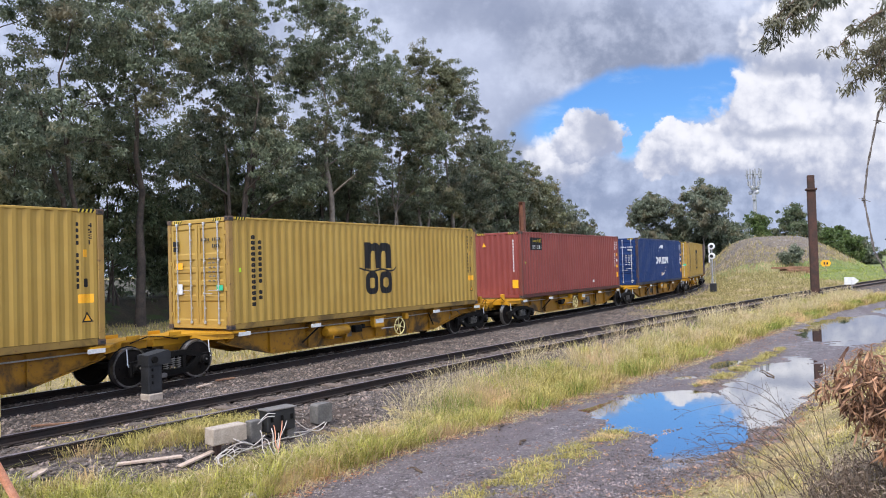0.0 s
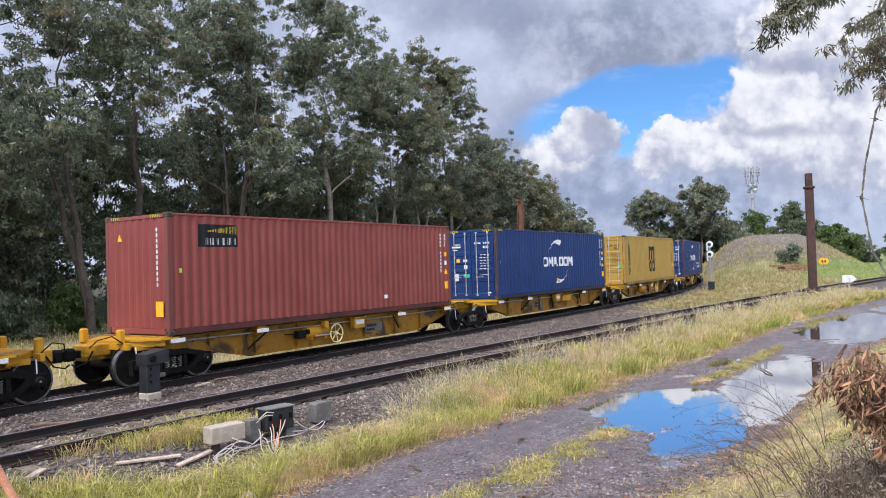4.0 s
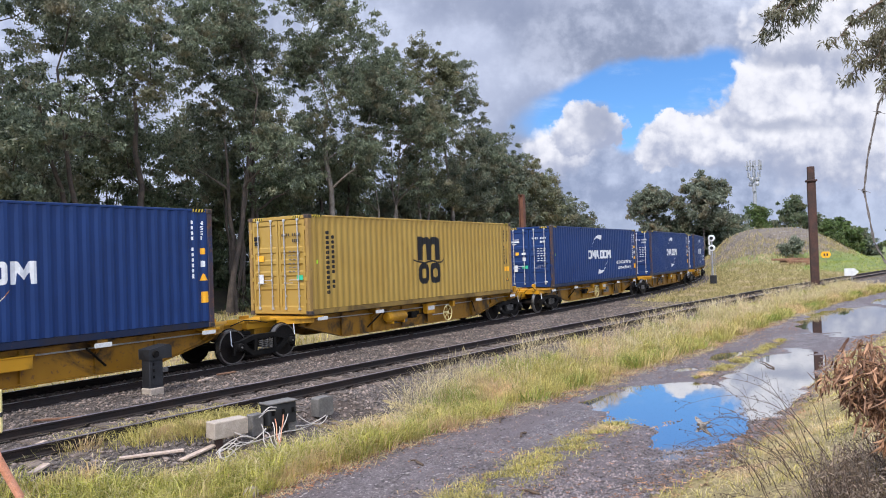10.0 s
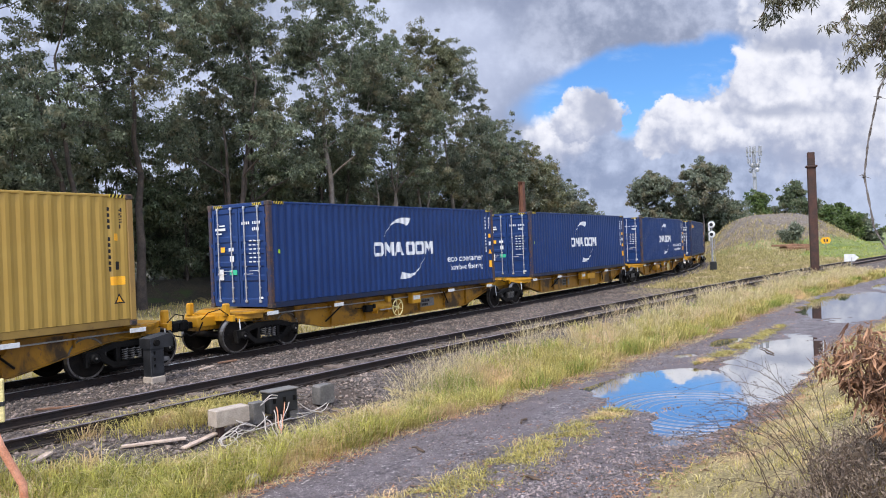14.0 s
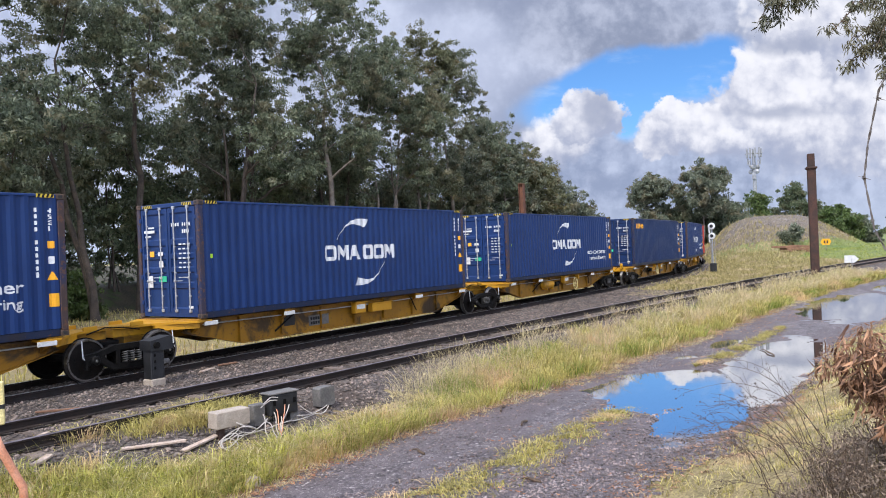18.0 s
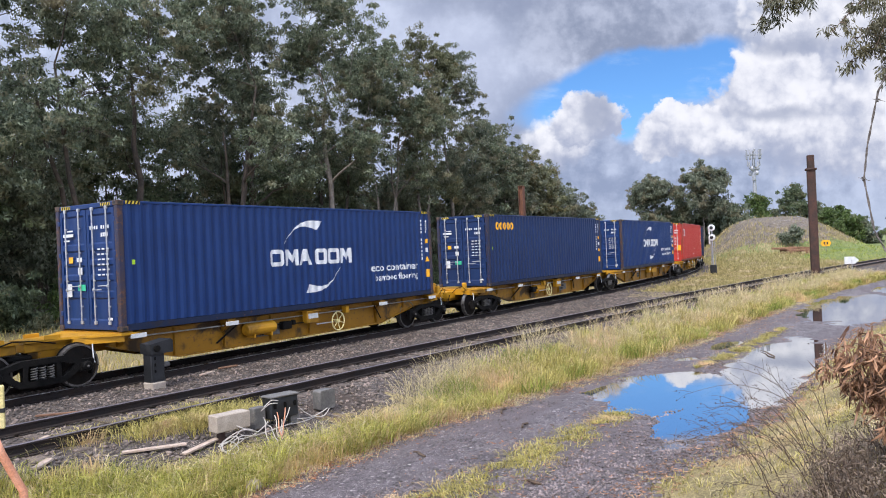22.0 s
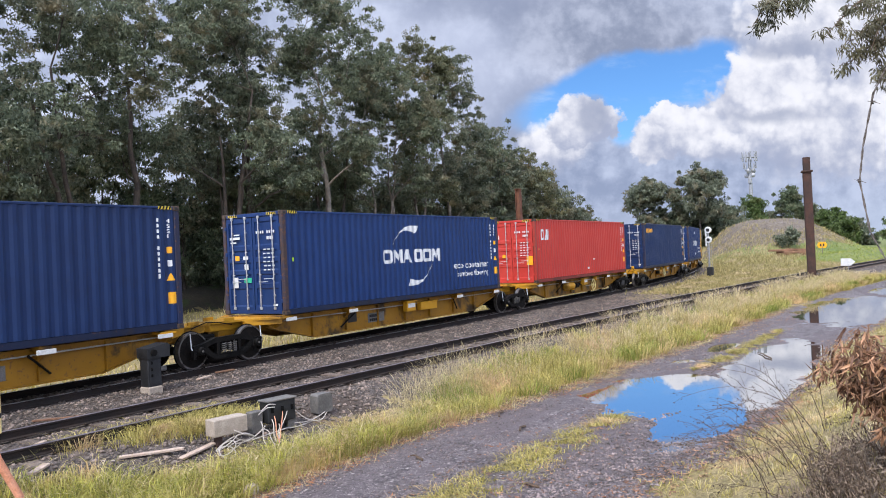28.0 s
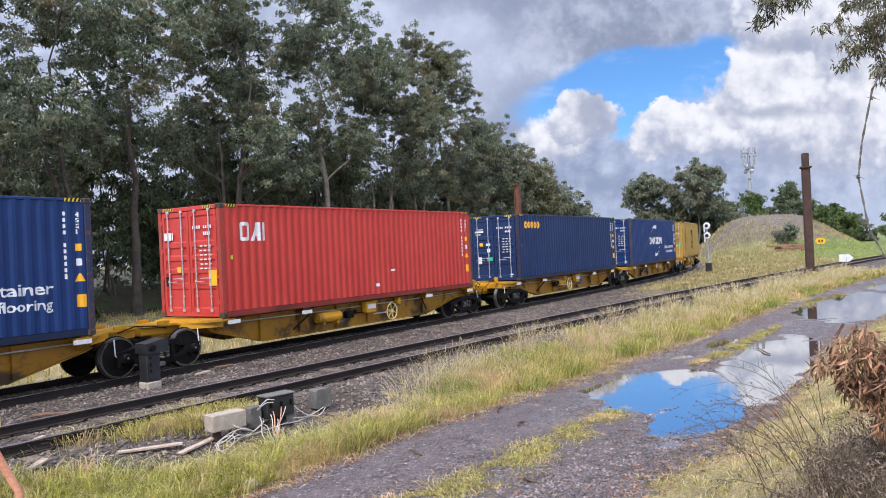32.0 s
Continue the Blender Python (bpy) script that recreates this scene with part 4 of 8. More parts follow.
# ---- containers ----
CL, CW, CH = 12.192, 2.438, 2.896
PITCH, DEEP = 0.278, 0.030
FACE = CW / 2 - 0.010          # outermost plane of the side panels


def groove(x):
    """How far the side panel steps in at x."""
    a = (x + 60 * PITCH) % PITCH
    if a < 0.070:
        return 0.0
    if a < 0.138:
        return DEEP * (a - 0.070) / 0.068
    if a < 0.210:
        return DEEP
    return DEEP * (PITCH - a) / 0.068


def corrugated(lo, hi, z0, z1, depth_scale=1.0):
    """A corrugated panel in the x-z plane, outer face towards -y at y = 0."""
    xs = [lo]
    n = math.floor(lo / PITCH) - 1
    while True:
        for a in (0.0, 0.070, 0.138, 0.210):
            x = n * PITCH + a
            if lo + 1e-4 < x < hi - 1e-4:
                xs.append(x)
        n += 1
        if n * PITCH > hi:
            break
    xs.append(hi)
    outline = [(x, groove(x) * depth_scale) for x in xs] + [(hi, 0.05), (lo, 0.05)]
    m = Mesh()
    k = len(outline)
    m.v = [(x, y, z0) for x, y in outline] + [(x, y, z1) for x, y in outline]
    m.f = [(i, (i + 1) % k, k + (i + 1) % k, k + i) for i in range(k)]
    top = len(xs)
    m.m = [0] * k
    for base in (0, k):
        m.f += [(base + i, base + i + 1, base + k - 1 if i < top - 1 else base + k - 2) for i in range(top - 1)]
        m.m += [0] * (top - 1)
    return m


GRIMY = {   # lower side rails, oily and rust-stained along the whole train
    "yellow container paint": paint("grimy yellow rail", (0.27, 0.17, 0.042), (0.20, 0.125, 0.036), (0.05, 0.035, 0.02), 0.62, oil=0.6),
    "blue container paint": paint("grimy blue rail", (0.006, 0.014, 0.042), (0.008, 0.016, 0.045), (0.03, 0.03, 0.035), 0.62, oil=0.6),
    "navy container paint": paint("grimy navy rail", (0.006, 0.012, 0.038), (0.008, 0.014, 0.04), (0.03, 0.03, 0.035), 0.62, oil=0.6),
    "red-brown container paint": paint("grimy brown rail", (0.085, 0.024, 0.02), (0.07, 0.022, 0.018), (0.04, 0.02, 0.015), 0.62, oil=0.6),
    "red container paint": paint("grimy red rail", (0.22, 0.03, 0.022), (0.17, 0.026, 0.02), (0.05, 0.02, 0.015), 0.62, oil=0.5)}


POSTS = {   # corner posts, rubbed through to rust
    "yellow container paint": paint("scuffed yellow post", (0.32, 0.20, 0.05), (0.25, 0.15, 0.05), (0.16, 0.09, 0.04), 0.60),
    "blue container paint": paint("rust-worn blue post", (0.020, 0.028, 0.070), (0.055, 0.036, 0.034), (0.10, 0.06, 0.04), 0.54),
    "navy container paint": paint("rust-worn navy post", (0.012, 0.020, 0.060), (0.030, 0.026, 0.040), (0.09, 0.06, 0.04), 0.58),
    "red-brown container paint": paint("rust-worn brown post", (0.17, 0.040, 0.032), (0.13, 0.045, 0.034), (0.10, 0.05, 0.03), 0.58),
    "red container paint": paint("rust-worn red post", (0.36, 0.035, 0.026), (0.26, 0.045, 0.032), (0.12, 0.05, 0.03), 0.58)}


def edges(poly):
    return [(poly[i], poly[(i + 1) % len(poly)]) for i in range(len(poly))]


def decal(segs, flip=False, lift=0.003, step=0.024, grooved=True):
    """Paint laid on the corrugated side: scan lines through closed outlines, following the panel."""
    lo, hi = min(min(a[0], b[0]) for a, b in segs), max(max(a[0], b[0]) for a, b in segs)
    n = max(2, int((hi - lo) / step))
    m = Mesh()

    def spans(x):
        zs = []
        for (x0, z0), (x1, z1) in segs:
            if (x0 <= x) != (x1 <= x):
                zs.append(z0 + (z1 - z0) * (x - x0) / (x1 - x0))
        zs.sort()
        return list(zip(zs[::2], zs[1::2]))

    e = (hi - lo) / n
    for i in range(n):
        xa, xb = lo + e * i, lo + e * (i + 1)
        ya, yb = -FACE - lift, -FACE - lift
        if grooved:
            ya, yb = ya + groove(xa), yb + groove(xb)
        sa, sb = spans(xa + e * 0.02), spans(xb - e * 0.02)
        if len(sa) != len(sb):
            sa = sb = spans((xa + xb) / 2)
        for (a0, a1), (b0, b1) in zip(sa, sb):
            m.add([(xa, ya, a0), (xb, yb, b0), (xb, yb, b1), (xa, ya, a1)], [(0, 1, 2, 3)])
    return m


def round_block(x0, z0, x1, z1, r, hole=0.0, n=5):
    """A rounded block, with a rounded window in it if hole > 0."""
    def ring(a0, b0, a1, b1, q):
        pts = []
        for cx, cz, t0 in ((a1 - q, b1 - q, 0), (a0 + q, b1 - q, 90), (a0 + q, b0 + q, 180), (a1 - q, b0 + q, 270)):
            pts += [(cx + q * math.cos(radians(t0 + 90 * i / n)), cz + q * math.sin(radians(t0 + 90 * i / n))) for i in range(n + 1)]
        return pts
    s = edges(ring(x0, z0, x1, z1, r))
    if hole:
        s += edges(ring(x0 + hole, z0 + hole, x1 - hole, z1 - hole, max(0.01, r - hole * 0.7)))
    return s


def slab(x, z, w, h, r=0.01):
    return round_block(x - w / 2, z - h / 2, x + w / 2, z + h / 2, r)


def text_edges(words, size, x, z, width):
    """Closed outlines of words in the built-in font, fitted to a width."""
    cu = bpy.data.curves.new("words", "FONT")
    cu.body, cu.size, cu.resolution_u, cu.offset = words, size, 3, 0.016 * size
    ob = bpy.data.objects.new("words", cu)
    me = ob.to_mesh()
    vs = [v.co.copy() for v in me.vertices]
    count = {}
    for p in me.polygons:
        for e in p.edge_keys:
            count[e] = count.get(e, 0) + 1
    w = max(v.x for v in vs) - min(v.x for v in vs)
    x0 = min(v.x for v in vs)
    k = width / w
    segs = [((x + (vs[a].x - x0) * k, z + vs[a].y), (x + (vs[b].x - x0) * k, z + vs[b].y)) for (a, b), c in count.items() if c == 1]
    ob.to_mesh_clear()
    bpy.data.objects.remove(ob)
    return segs


WORDS = {
    "eco": text_edges("eco container", 0.34, 2.67, 0.93, 2.56),
    "bamboo": text_edges("bamboo flooring", 0.30, 2.86, 0.62, 2.34),
}


def swoosh(pts_a, pts_b):
    return edges(pts_a + pts_b[::-1])


def arc_pts(x0, z0, x1, z1, bulge, n=10):
    out = []
    for i in range(n + 1):
        t = i / n
        out.append((x0 + (x1 - x0) * t - (z1 - z0) * bulge * math.sin(math.pi * t), z0 + (z1 - z0) * t + (x1 - x0) * bulge * math.sin(math.pi * t)))
    return out


def door_leaf(y0, y1):
    """One door leaf with pressed panels; outer face towards -x."""
    d = 0.028
    prof = [(0.0, 0.0)]
    for a, b in ((0.10, 0.62), (0.74, 1.02), (1.12, 1.36), (1.46, 1.70), (1.82, 2.50)):
        prof += [(0.0, a), (d, a + 0.04), (d, b - 0.04), (0.0, b)]
    prof += [(0.0, 2.62), (0.055, 2.62), (0.055, 0.0)]
    m = Mesh()
    k = len(prof)
    yi0, yi1 = y0 + 0.09, y1 - 0.09
    # pressed middle
    vs = [(x, yi0, z) for x, z in prof] + [(x, yi1, z) for x, z in prof]
    m.add(vs, [(i, (i + 1) % k, k + (i + 1) % k, k + i) for i in range(k)])
    # flat stiles at both edges
    for a, b in ((y0, yi0 + 0.001), (yi1 - 0.001, y1)):
        m.box((0.0265, (a + b) / 2, 1.31), (0.060, b - a, 2.62), 0.006)
    return m


def triangle(x, z, s):
    return edges([(x - s / 2, z - s * 0.43), (x + s / 2, z - s * 0.43), (x, z + s * 0.43)])


SHARED = {}


def shared(key, build):
    """Meshes that several containers and wagons share."""
    if key not in SHARED:
        SHARED[key] = build()
    return SHARED[key]


def end_decal(name, c, y, z, w, h, mat, label=""):
    """A flat label on the door end."""
    return part(name, shared(("lab", round(w, 3), round(h, 3), mat.name), lambda: Mesh().box((0, 0, 0), (0.006, w, h), 0.001).data(name, mat)), None, c, label, at=pose(-CL / 2 - 0.004, y, z))


def container(kind, body, dmat, label, logo, plate_low=True, front_first=False, rng_seed=0):
    c = thing("shipping_container", label, "container", group="containers on the train")
    R = random.Random(rng_seed)
    flip = pose(0, 0, 0, 0, 0, 180)
    bn = body.name
    x0, x1 = -CL / 2 + 0.15, CL / 2 - 0.15
    side = shared(("side", bn), lambda: corrugated(x0, x1, 0.155, CH - 0.065).data("side_panel", body))
    part("side_panel", side, None, c, at=pose(0, -FACE, 0))
    part("side_panel", side, None, c, at=pose(0, FACE, 0, 0, 0, 180))
    rail = shared(("brail", bn), lambda: Mesh().box((0, 0, 0.08), (CL - 0.35, 0.06, 0.155), 0.012).box((0, 0.03, 0.012), (CL - 0.35, 0.12, 0.02), 0.004).data("bottom_rail", GRIMY[body.name]))
    part("bottom_rail", rail, None, c, at=pose(0, -CW / 2 + 0.045, 0))
    part("bottom_rail", rail, None, c, at=pose(0, CW / 2 - 0.045, 0, 0, 0, 180))
    trail = shared(("trail", bn), lambda: Mesh().box((0, 0, CH - 0.045), (CL - 0.33, 0.06, 0.06), 0.012).data("top_rail", body))
    part("top_rail", trail, None, c, at=pose(0, -CW / 2 + 0.036, 0))
    part("top_rail", trail, None, c, at=pose(0, CW / 2 - 0.036, 0))

    def roof():
        m = Mesh()
        n = 58
        for i in range(n):
            a = x0 + (x1 - x0) * i / n
            e = (x1 - x0) / n
            prof = [(a, CH - 0.05), (a, CH - 0.024), (a + e * 0.15, CH - 0.010), (a + e * 0.6, CH - 0.010), (a + e * 0.75, CH - 0.024), (a + e, CH - 0.024), (a + e, CH - 0.05)]
            m.prism(prof, -CW / 2 + 0.07, CW / 2 - 0.07, "y")
        return m.data("roof", body)
    part("roof", shared(("roof", bn), roof), None, c)
    part("underframe", shared(("floor", "x"), lambda: Mesh().box((0, 0, 0.13), (CL - 0.4, CW - 0.2, 0.05), 0).data("underframe", M["bogie"])), None, c, "dark steel cross members")
    post = shared(("post", bn), lambda: Mesh().box((0, 0, CH / 2), (0.15, 0.13, CH - 0.22), 0.018).data("corner_post", POSTS[body.name]))
    cast_m = Mesh().box((0, 0, 0), (0.178, 0.162, 0.118), 0.012)
    cast_m.box((0, -0.080, 0), (0.085, 0.006, 0.055), 0.0, slot=1).box((-0.088, 0, 0), (0.006, 0.07, 0.055), 0.0, slot=1)
    casting = shared(("cast", 1), lambda: cast_m.data("corner_casting", M["casting"], M["gasket"]))
    for sx in (-1, 1):
        for sy in (-1, 1):
            part("corner_post", post, None, c, at=pose(sx * (CL / 2 - 0.078), sy * (CW / 2 - 0.068), 0))
            for z in (0.059, CH - 0.059):
                part("corner_casting", casting, None, c, "weathered steel corner casting", at=pose(sx * (CL / 2 - 0.088), sy * (CW / 2 - 0.080), z, 0, 0, 0 if sy < 0 else 180))
    # plain end
    def plain():
        m = corrugated(-CW / 2 + 0.14, CW / 2 - 0.14, 0.16, CH - 0.12, 1.2)
        m.box((0, 0.03, 0.09), (CW - 0.36, 0.06, 0.14), 0.01)
        m.box((0, 0.03, CH - 0.075), (CW - 0.36, 0.06, 0.09), 0.01)
        return m.data("front_wall", body)
    part("front_wall", shared(("front", bn), plain), None, c, at=pose(CL / 2 - 0.012, 0, 0, 0, 0, 90))
    # door end
    dn = dmat.name
    part("door_sill", shared(("dsill", dn), lambda: Mesh().box((0, 0, 0.085), (0.07, CW - 0.34, 0.12), 0.012).data("door_sill", dmat)), None, c, at=pose(-CL / 2 + 0.055, 0, 0))
    part("door_header", shared(("dhead", dn), lambda: Mesh().box((0, 0, CH - 0.07), (0.08, CW - 0.34, 0.11), 0.012).data("door_header", dmat)), None, c, at=pose(-CL / 2 + 0.055, 0, 0))
    part("door_gasket", shared(("gasket", 1), lambda: Mesh().box((0.03, 0, 1.45), (0.02, CW - 0.28, 2.66), 0).data("door_gasket", M["gasket"])), None, c, at=pose(-CL / 2 + 0.055, 0, 0))
    leaf = shared(("leaf", dn), lambda: door_leaf(0.012, 1.062).data("door_leaf", dmat))
    bar = shared(("bar", 1), lambda: Mesh().tube([(0, 0, 0.02), (0, 0, 2.66)], 0.017, 8).box((0.01, 0, 0.05), (0.05, 0.08, 0.07), 0.008).box((0.01, 0, 2.62), (0.05, 0.08, 0.07), 0.008).box((0.014, 0, 0.42), (0.03, 0.07, 0.03), 0.004).box((0.014, 0, 1.0), (0.03, 0.07, 0.03), 0.004).box((0.014, 0, 1.65), (0.03, 0.07, 0.03), 0.004).box((0.014, 0, 2.2), (0.03, 0.07, 0.03), 0.004).data("lock_rod", M["rod"]))
    handle = shared(("handle", 1), lambda: Mesh().tube([(0, 0, 0), (-0.025, 0.12, 0.005), (-0.025, 0.34, 0.0)], 0.011, 6).box((0.0, 0.0, 0.0), (0.05, 0.05, 0.06), 0.01).data("door_handle", M["rod"]))
    hinge = shared(("hinge", dn), lambda: Mesh().box((0, 0, 0), (0.05, 0.09, 0.11), 0.012).data("hinge", dmat))
    for sy in (-1, 1):
        lf = part("door_leaf", leaf, None, c, "pressed steel door leaf with lock rods", at=pose(-CL / 2 + 0.022, 0, 0.135) if sy > 0 else pose(-CL / 2 + 0.022, -1.074, 0.135))
        for yy in (0.26, 0.80):
            part("lock_rod", bar, None, lf, "galvanised lock rod", at=pose(-0.032, yy, 0))
        for yy, zz in ((0.26, 0.88), (0.80, 0.80)):
            part("door_handle", handle, None, lf, "galvanised door handle", at=pose(-0.045, yy, zz, 0, 0, 0) if yy < 0.5 else pose(-0.045, yy, zz, 180, 0, 0))
        for zz in (0.25, 0.9, 1.6, 2.35):
            part("hinge", hinge, None, lf, at=pose(0.0, 1.085 if sy > 0 else -0.012, zz))
    # hazard stripes on the upper corners
    def hazard():
        m = Mesh().box((0, 0, 0), (0.36, 0.004, 0.075), 0, slot=0)
        for i in range(4):
            a = -0.165 + i * 0.09
            m.prism([(a, -0.036), (a + 0.045, -0.036), (a + 0.075, 0.036), (a + 0.03, 0.036)], -0.0045, -0.003, "y", slot=1)
        return m.data("hazard_stripe", M["signyellow"], M["black"])
    hz = shared(("hazard", 1), hazard)
    for xx in (-CL / 2 + 0.40, CL / 2 - 0.40):
        part("hazard_stripe", hz, None, c, "yellow and black hazard stripe", at=pose(xx, -CW / 2 + 0.001, CH - 0.05))
    for yy in (-0.78, 0.78):
        part("hazard_stripe", hz, None, c, "yellow and black hazard stripe", at=pose(-CL / 2 + 0.012, yy, CH - 0.065, 0, 0, -90))
        part("hazard_stripe", hz, None, c, "yellow and black hazard stripe", at=pose(CL / 2 - 0.012, yy, CH - 0.065, 0, 0, 90))

    s = -1 if front_first else 1     # a container may stand the other way round on its wagon

    def side_decal(name, segs, mat, lbl="", key=None):
        lift = 0.006 if name == "triangle_field" else 0.003
        me = shared(("dec", name, key, mat.name, front_first), lambda: decal(segs, lift=lift).data(name, mat, weld=0.012)) if key else decal(segs).data(name, mat, weld=0.012)
        ob = part(name, me, None, c, lbl, at=flip if front_first else None)
        return tagged(ob, kind="stuff") if name in ("number_marking", "size_code", "name_column", "lettering") else ob

    # marks at the far end of the side: number bars, size code, labels
    mark = M["black"] if kind == "yellow" else M["white"]
    bars = []
    for i in range(11):
        if i not in (4,):
            bars += slab(5.50, 2.56 - i * 0.13, 0.05, 0.085 if i < 10 else 0.11, 0.008)
    side_decal("number_marking", bars, mark, "column of small identification marks", key=1)
    code = []
    for i, ch in enumerate("45G1"):
        code += text_edges(ch, 0.13, 5.755, 2.50 - i * 0.12, 0.03 if ch == "1" else 0.062)
    side_decal("size_code", code, mark, "size code reading 45G1", key=1)
    if kind == "yellow":
        side_decal("label_square", slab(5.66, 1.95, 0.10, 0.16), M["orange"], "orange label", key=3)
        side_decal("label_square", slab(5.67, 1.33, 0.10, 0.18), mark, key=4)
        side_decal("data_plate", slab(5.67, 1.00, 0.34, 0.19), M["orange"], "orange data plate", key=3)
        side_decal("warning_triangle", triangle(5.69, 0.62, 0.27), mark, "black-edged warning triangle", key=3)
        side_decal("triangle_field", triangle(5.69, 0.605, 0.17), M["orange"], key=4)
    else:
        side_decal("label_square", slab(5.79, 1.86, 0.13, 0.15), M["orange"], "orange label", key=1)
        side_decal("label_square", slab(5.79, 1.55, 0.11, 0.15), mark, key=2)
        side_decal("warning_triangle", triangle(5.80, 1.24, 0.22), M["orange"], "orange warning triangle", key=1)
    if plate_low:
        side_decal("data_plate", slab(5.82, 0.74, 0.20, 0.27), M["orange"], "orange data plate", key=1)
    side_decal("customs_sticker", slab(-5.72, 1.52, 0.10, 0.11), M["lime"], "lime sticker", key=1)
    # labels on the door end
    e = -CL / 2
    if not front_first:
        for i in range(9):
            if i != 4:
                end_decal("number_marking", c, -0.20 - i * 0.085, 2.33, 0.045, 0.08, M["white"] if kind != "yellow" else M["gasket"])
        for i in range(4):
            end_decal("size_code", c, -0.62 - i * 0.07, 2.16, 0.045, 0.09, M["white"] if kind != "yellow" else M["gasket"])
        for r2 in range(6):
            for q in range(3):
                end_decal("weight_table", c, -0.50 - q * 0.16 + 0.02 * (r2 % 2), 1.84 - r2 * 0.115, 0.10, 0.034, M["white"] if kind != "yellow" else M["greybox"])
        if kind == "yellow":
            end_decal("emblem", c, 0.86, 2.26, 0.22, 0.13, M["black"])
            end_decal("emblem", c, 0.86, 2.11, 0.20, 0.11, M["black"])
            end_decal("orange_label", c, 0.72, 1.66, 0.26, 0.17, M["orange"], "orange label")
            end_decal("white_label", c, 0.70, 1.05, 0.17, 0.28, M["white"], "white label")
            end_decal("green_label", c, -0.86, 1.08, 0.24, 0.14, M["green"], "green label")
        elif kind == "red":
            end_decal("emblem", c, 0.90, 2.13, 0.12, 0.20, M["white"])
            end_decal("emblem", c, 0.74, 2.13, 0.12, 0.20, M["white"])
            end_decal("emblem", c, 0.63, 2.13, 0.04, 0.20, M["white"])
            end_decal("data_plate", c, -0.90, 1.02, 0.30, 0.40, M["orange"], "orange data plate")
            end_decal("black_label", c, 0.88, 0.95, 0.15, 0.26, M["black"])
            end_decal("warning_triangle", c, 0.40, 1.25, 0.16, 0.14, M["orange"])
        else:
            end_decal("emblem", c, 0.70, 2.19, 0.42, 0.07, M["white"])
            end_decal("emblem", c, 0.62, 2.29, 0.24, 0.035, M["white"])
            end_decal("emblem", c, 0.76, 2.07, 0.24, 0.035, M["white"])
            end_decal("warning_triangle", c, 0.62, 1.62, 0.17, 0.14, M["orange"], "orange warning label")
            end_decal("white_label", c, 0.28, 1.62, 0.20, 0.10, M["white"])
            end_decal("white_label", c, 0.26, 1.36, 0.16, 0.16, M["white"])
            end_decal("white_label", c, 0.72, 0.92, 0.20, 0.30, M["white"])
            end_decal("green_label", c, 0.22, 0.98, 0.30, 0.14, M["green"], "green label")
            end_decal("white_label", c, -0.84, 0.28, 0.16, 0.06, M["white"])
    else:
        part("data_plate", shared(("lab2", 1), lambda: Mesh().box((0, 0, 0), (0.006, 0.28, 0.36), 0.001).data("data_plate", M["orange"])), None, c, "orange data plate", at=pose(CL / 2 - 0.008, 0.88, 0.62))
        part("warning_triangle", shared(("lab3", 1), lambda: Mesh().prism([(-0.09, -0.08), (0.09, -0.08), (-0.02, 0.1)], -0.003, 0.003, "x").data("warning_triangle", M["orange"])), None, c, "orange warning triangle", at=pose(CL / 2 - 0.008, -0.62, 2.35))
        for i in range(11):
            part("number_marking", shared(("lab4", 1), lambda: Mesh().box((0, 0, 0), (0.006, 0.05, 0.09), 0.001).data("number_marking", M["white"])), None, c, at=pose(CL / 2 - 0.008, 0.82, 2.5 - i * 0.13))
    logo(side_decal)
    return c


def logo_ship(dec):
    """Black emblem: an arched block over a wavy line over two rounded rings, with a column of marks near the door."""
    m = edges([(-0.67, 1.46), (-0.67, 2.29), (-0.36, 2.29), (-0.33, 2.24), (-0.20, 2.29), (-0.03, 2.27), (0.04, 2.20), (0.20, 2.29), (0.50, 2.28), (0.66, 2.18), (0.70, 2.0), (0.70, 1.46), (0.40, 1.46), (0.40, 1.92), (0.33, 2.02), (0.22, 2.02), (0.17, 1.92), (0.17, 1.46), (-0.13, 1.46), (-0.13, 1.92), (-0.20, 2.02), (-0.31, 2.02), (-0.36, 1.92), (-0.36, 1.46)])
    dec("emblem_block", m, M["black"], "black arched emblem", key="ship")
    top = [(-0.93 + 1.87 * i / 24, 1.43 + 0.030 * math.sin(i / 24 * 12.5 + 0.5) + (0.07 * (1 - i / 2) if i < 2 else 0.05 * (i - 22) if i > 22 else 0)) for i in range(25)]
    dec("emblem_wave", edges(top + [(x, z - 0.055) for x, z in top[::-1]]), M["black"], key="ship")
    dec("emblem_ring", round_block(-0.63, 0.65, -0.03, 1.36, 0.2, 0.19), M["black"], key="ship1")
    dec("emblem_ring", round_block(0.04, 0.65, 0.71, 1.36, 0.24, 0.19), M["black"], key="ship2")
    a, b = [], []
    for i in range(13):
        a += slab(-5.27, 2.37 - i * 0.146, 0.12, 0.105, 0.02)
    for i in range(11):
        if i != 8:
            b += slab(-5.03, 2.24 - i * 0.146, 0.09, 0.105, 0.02)
    dec("name_column", a, M["black"], "column of black marks", key="ship1")
    dec("name_column", b, M["black"], key="ship2")


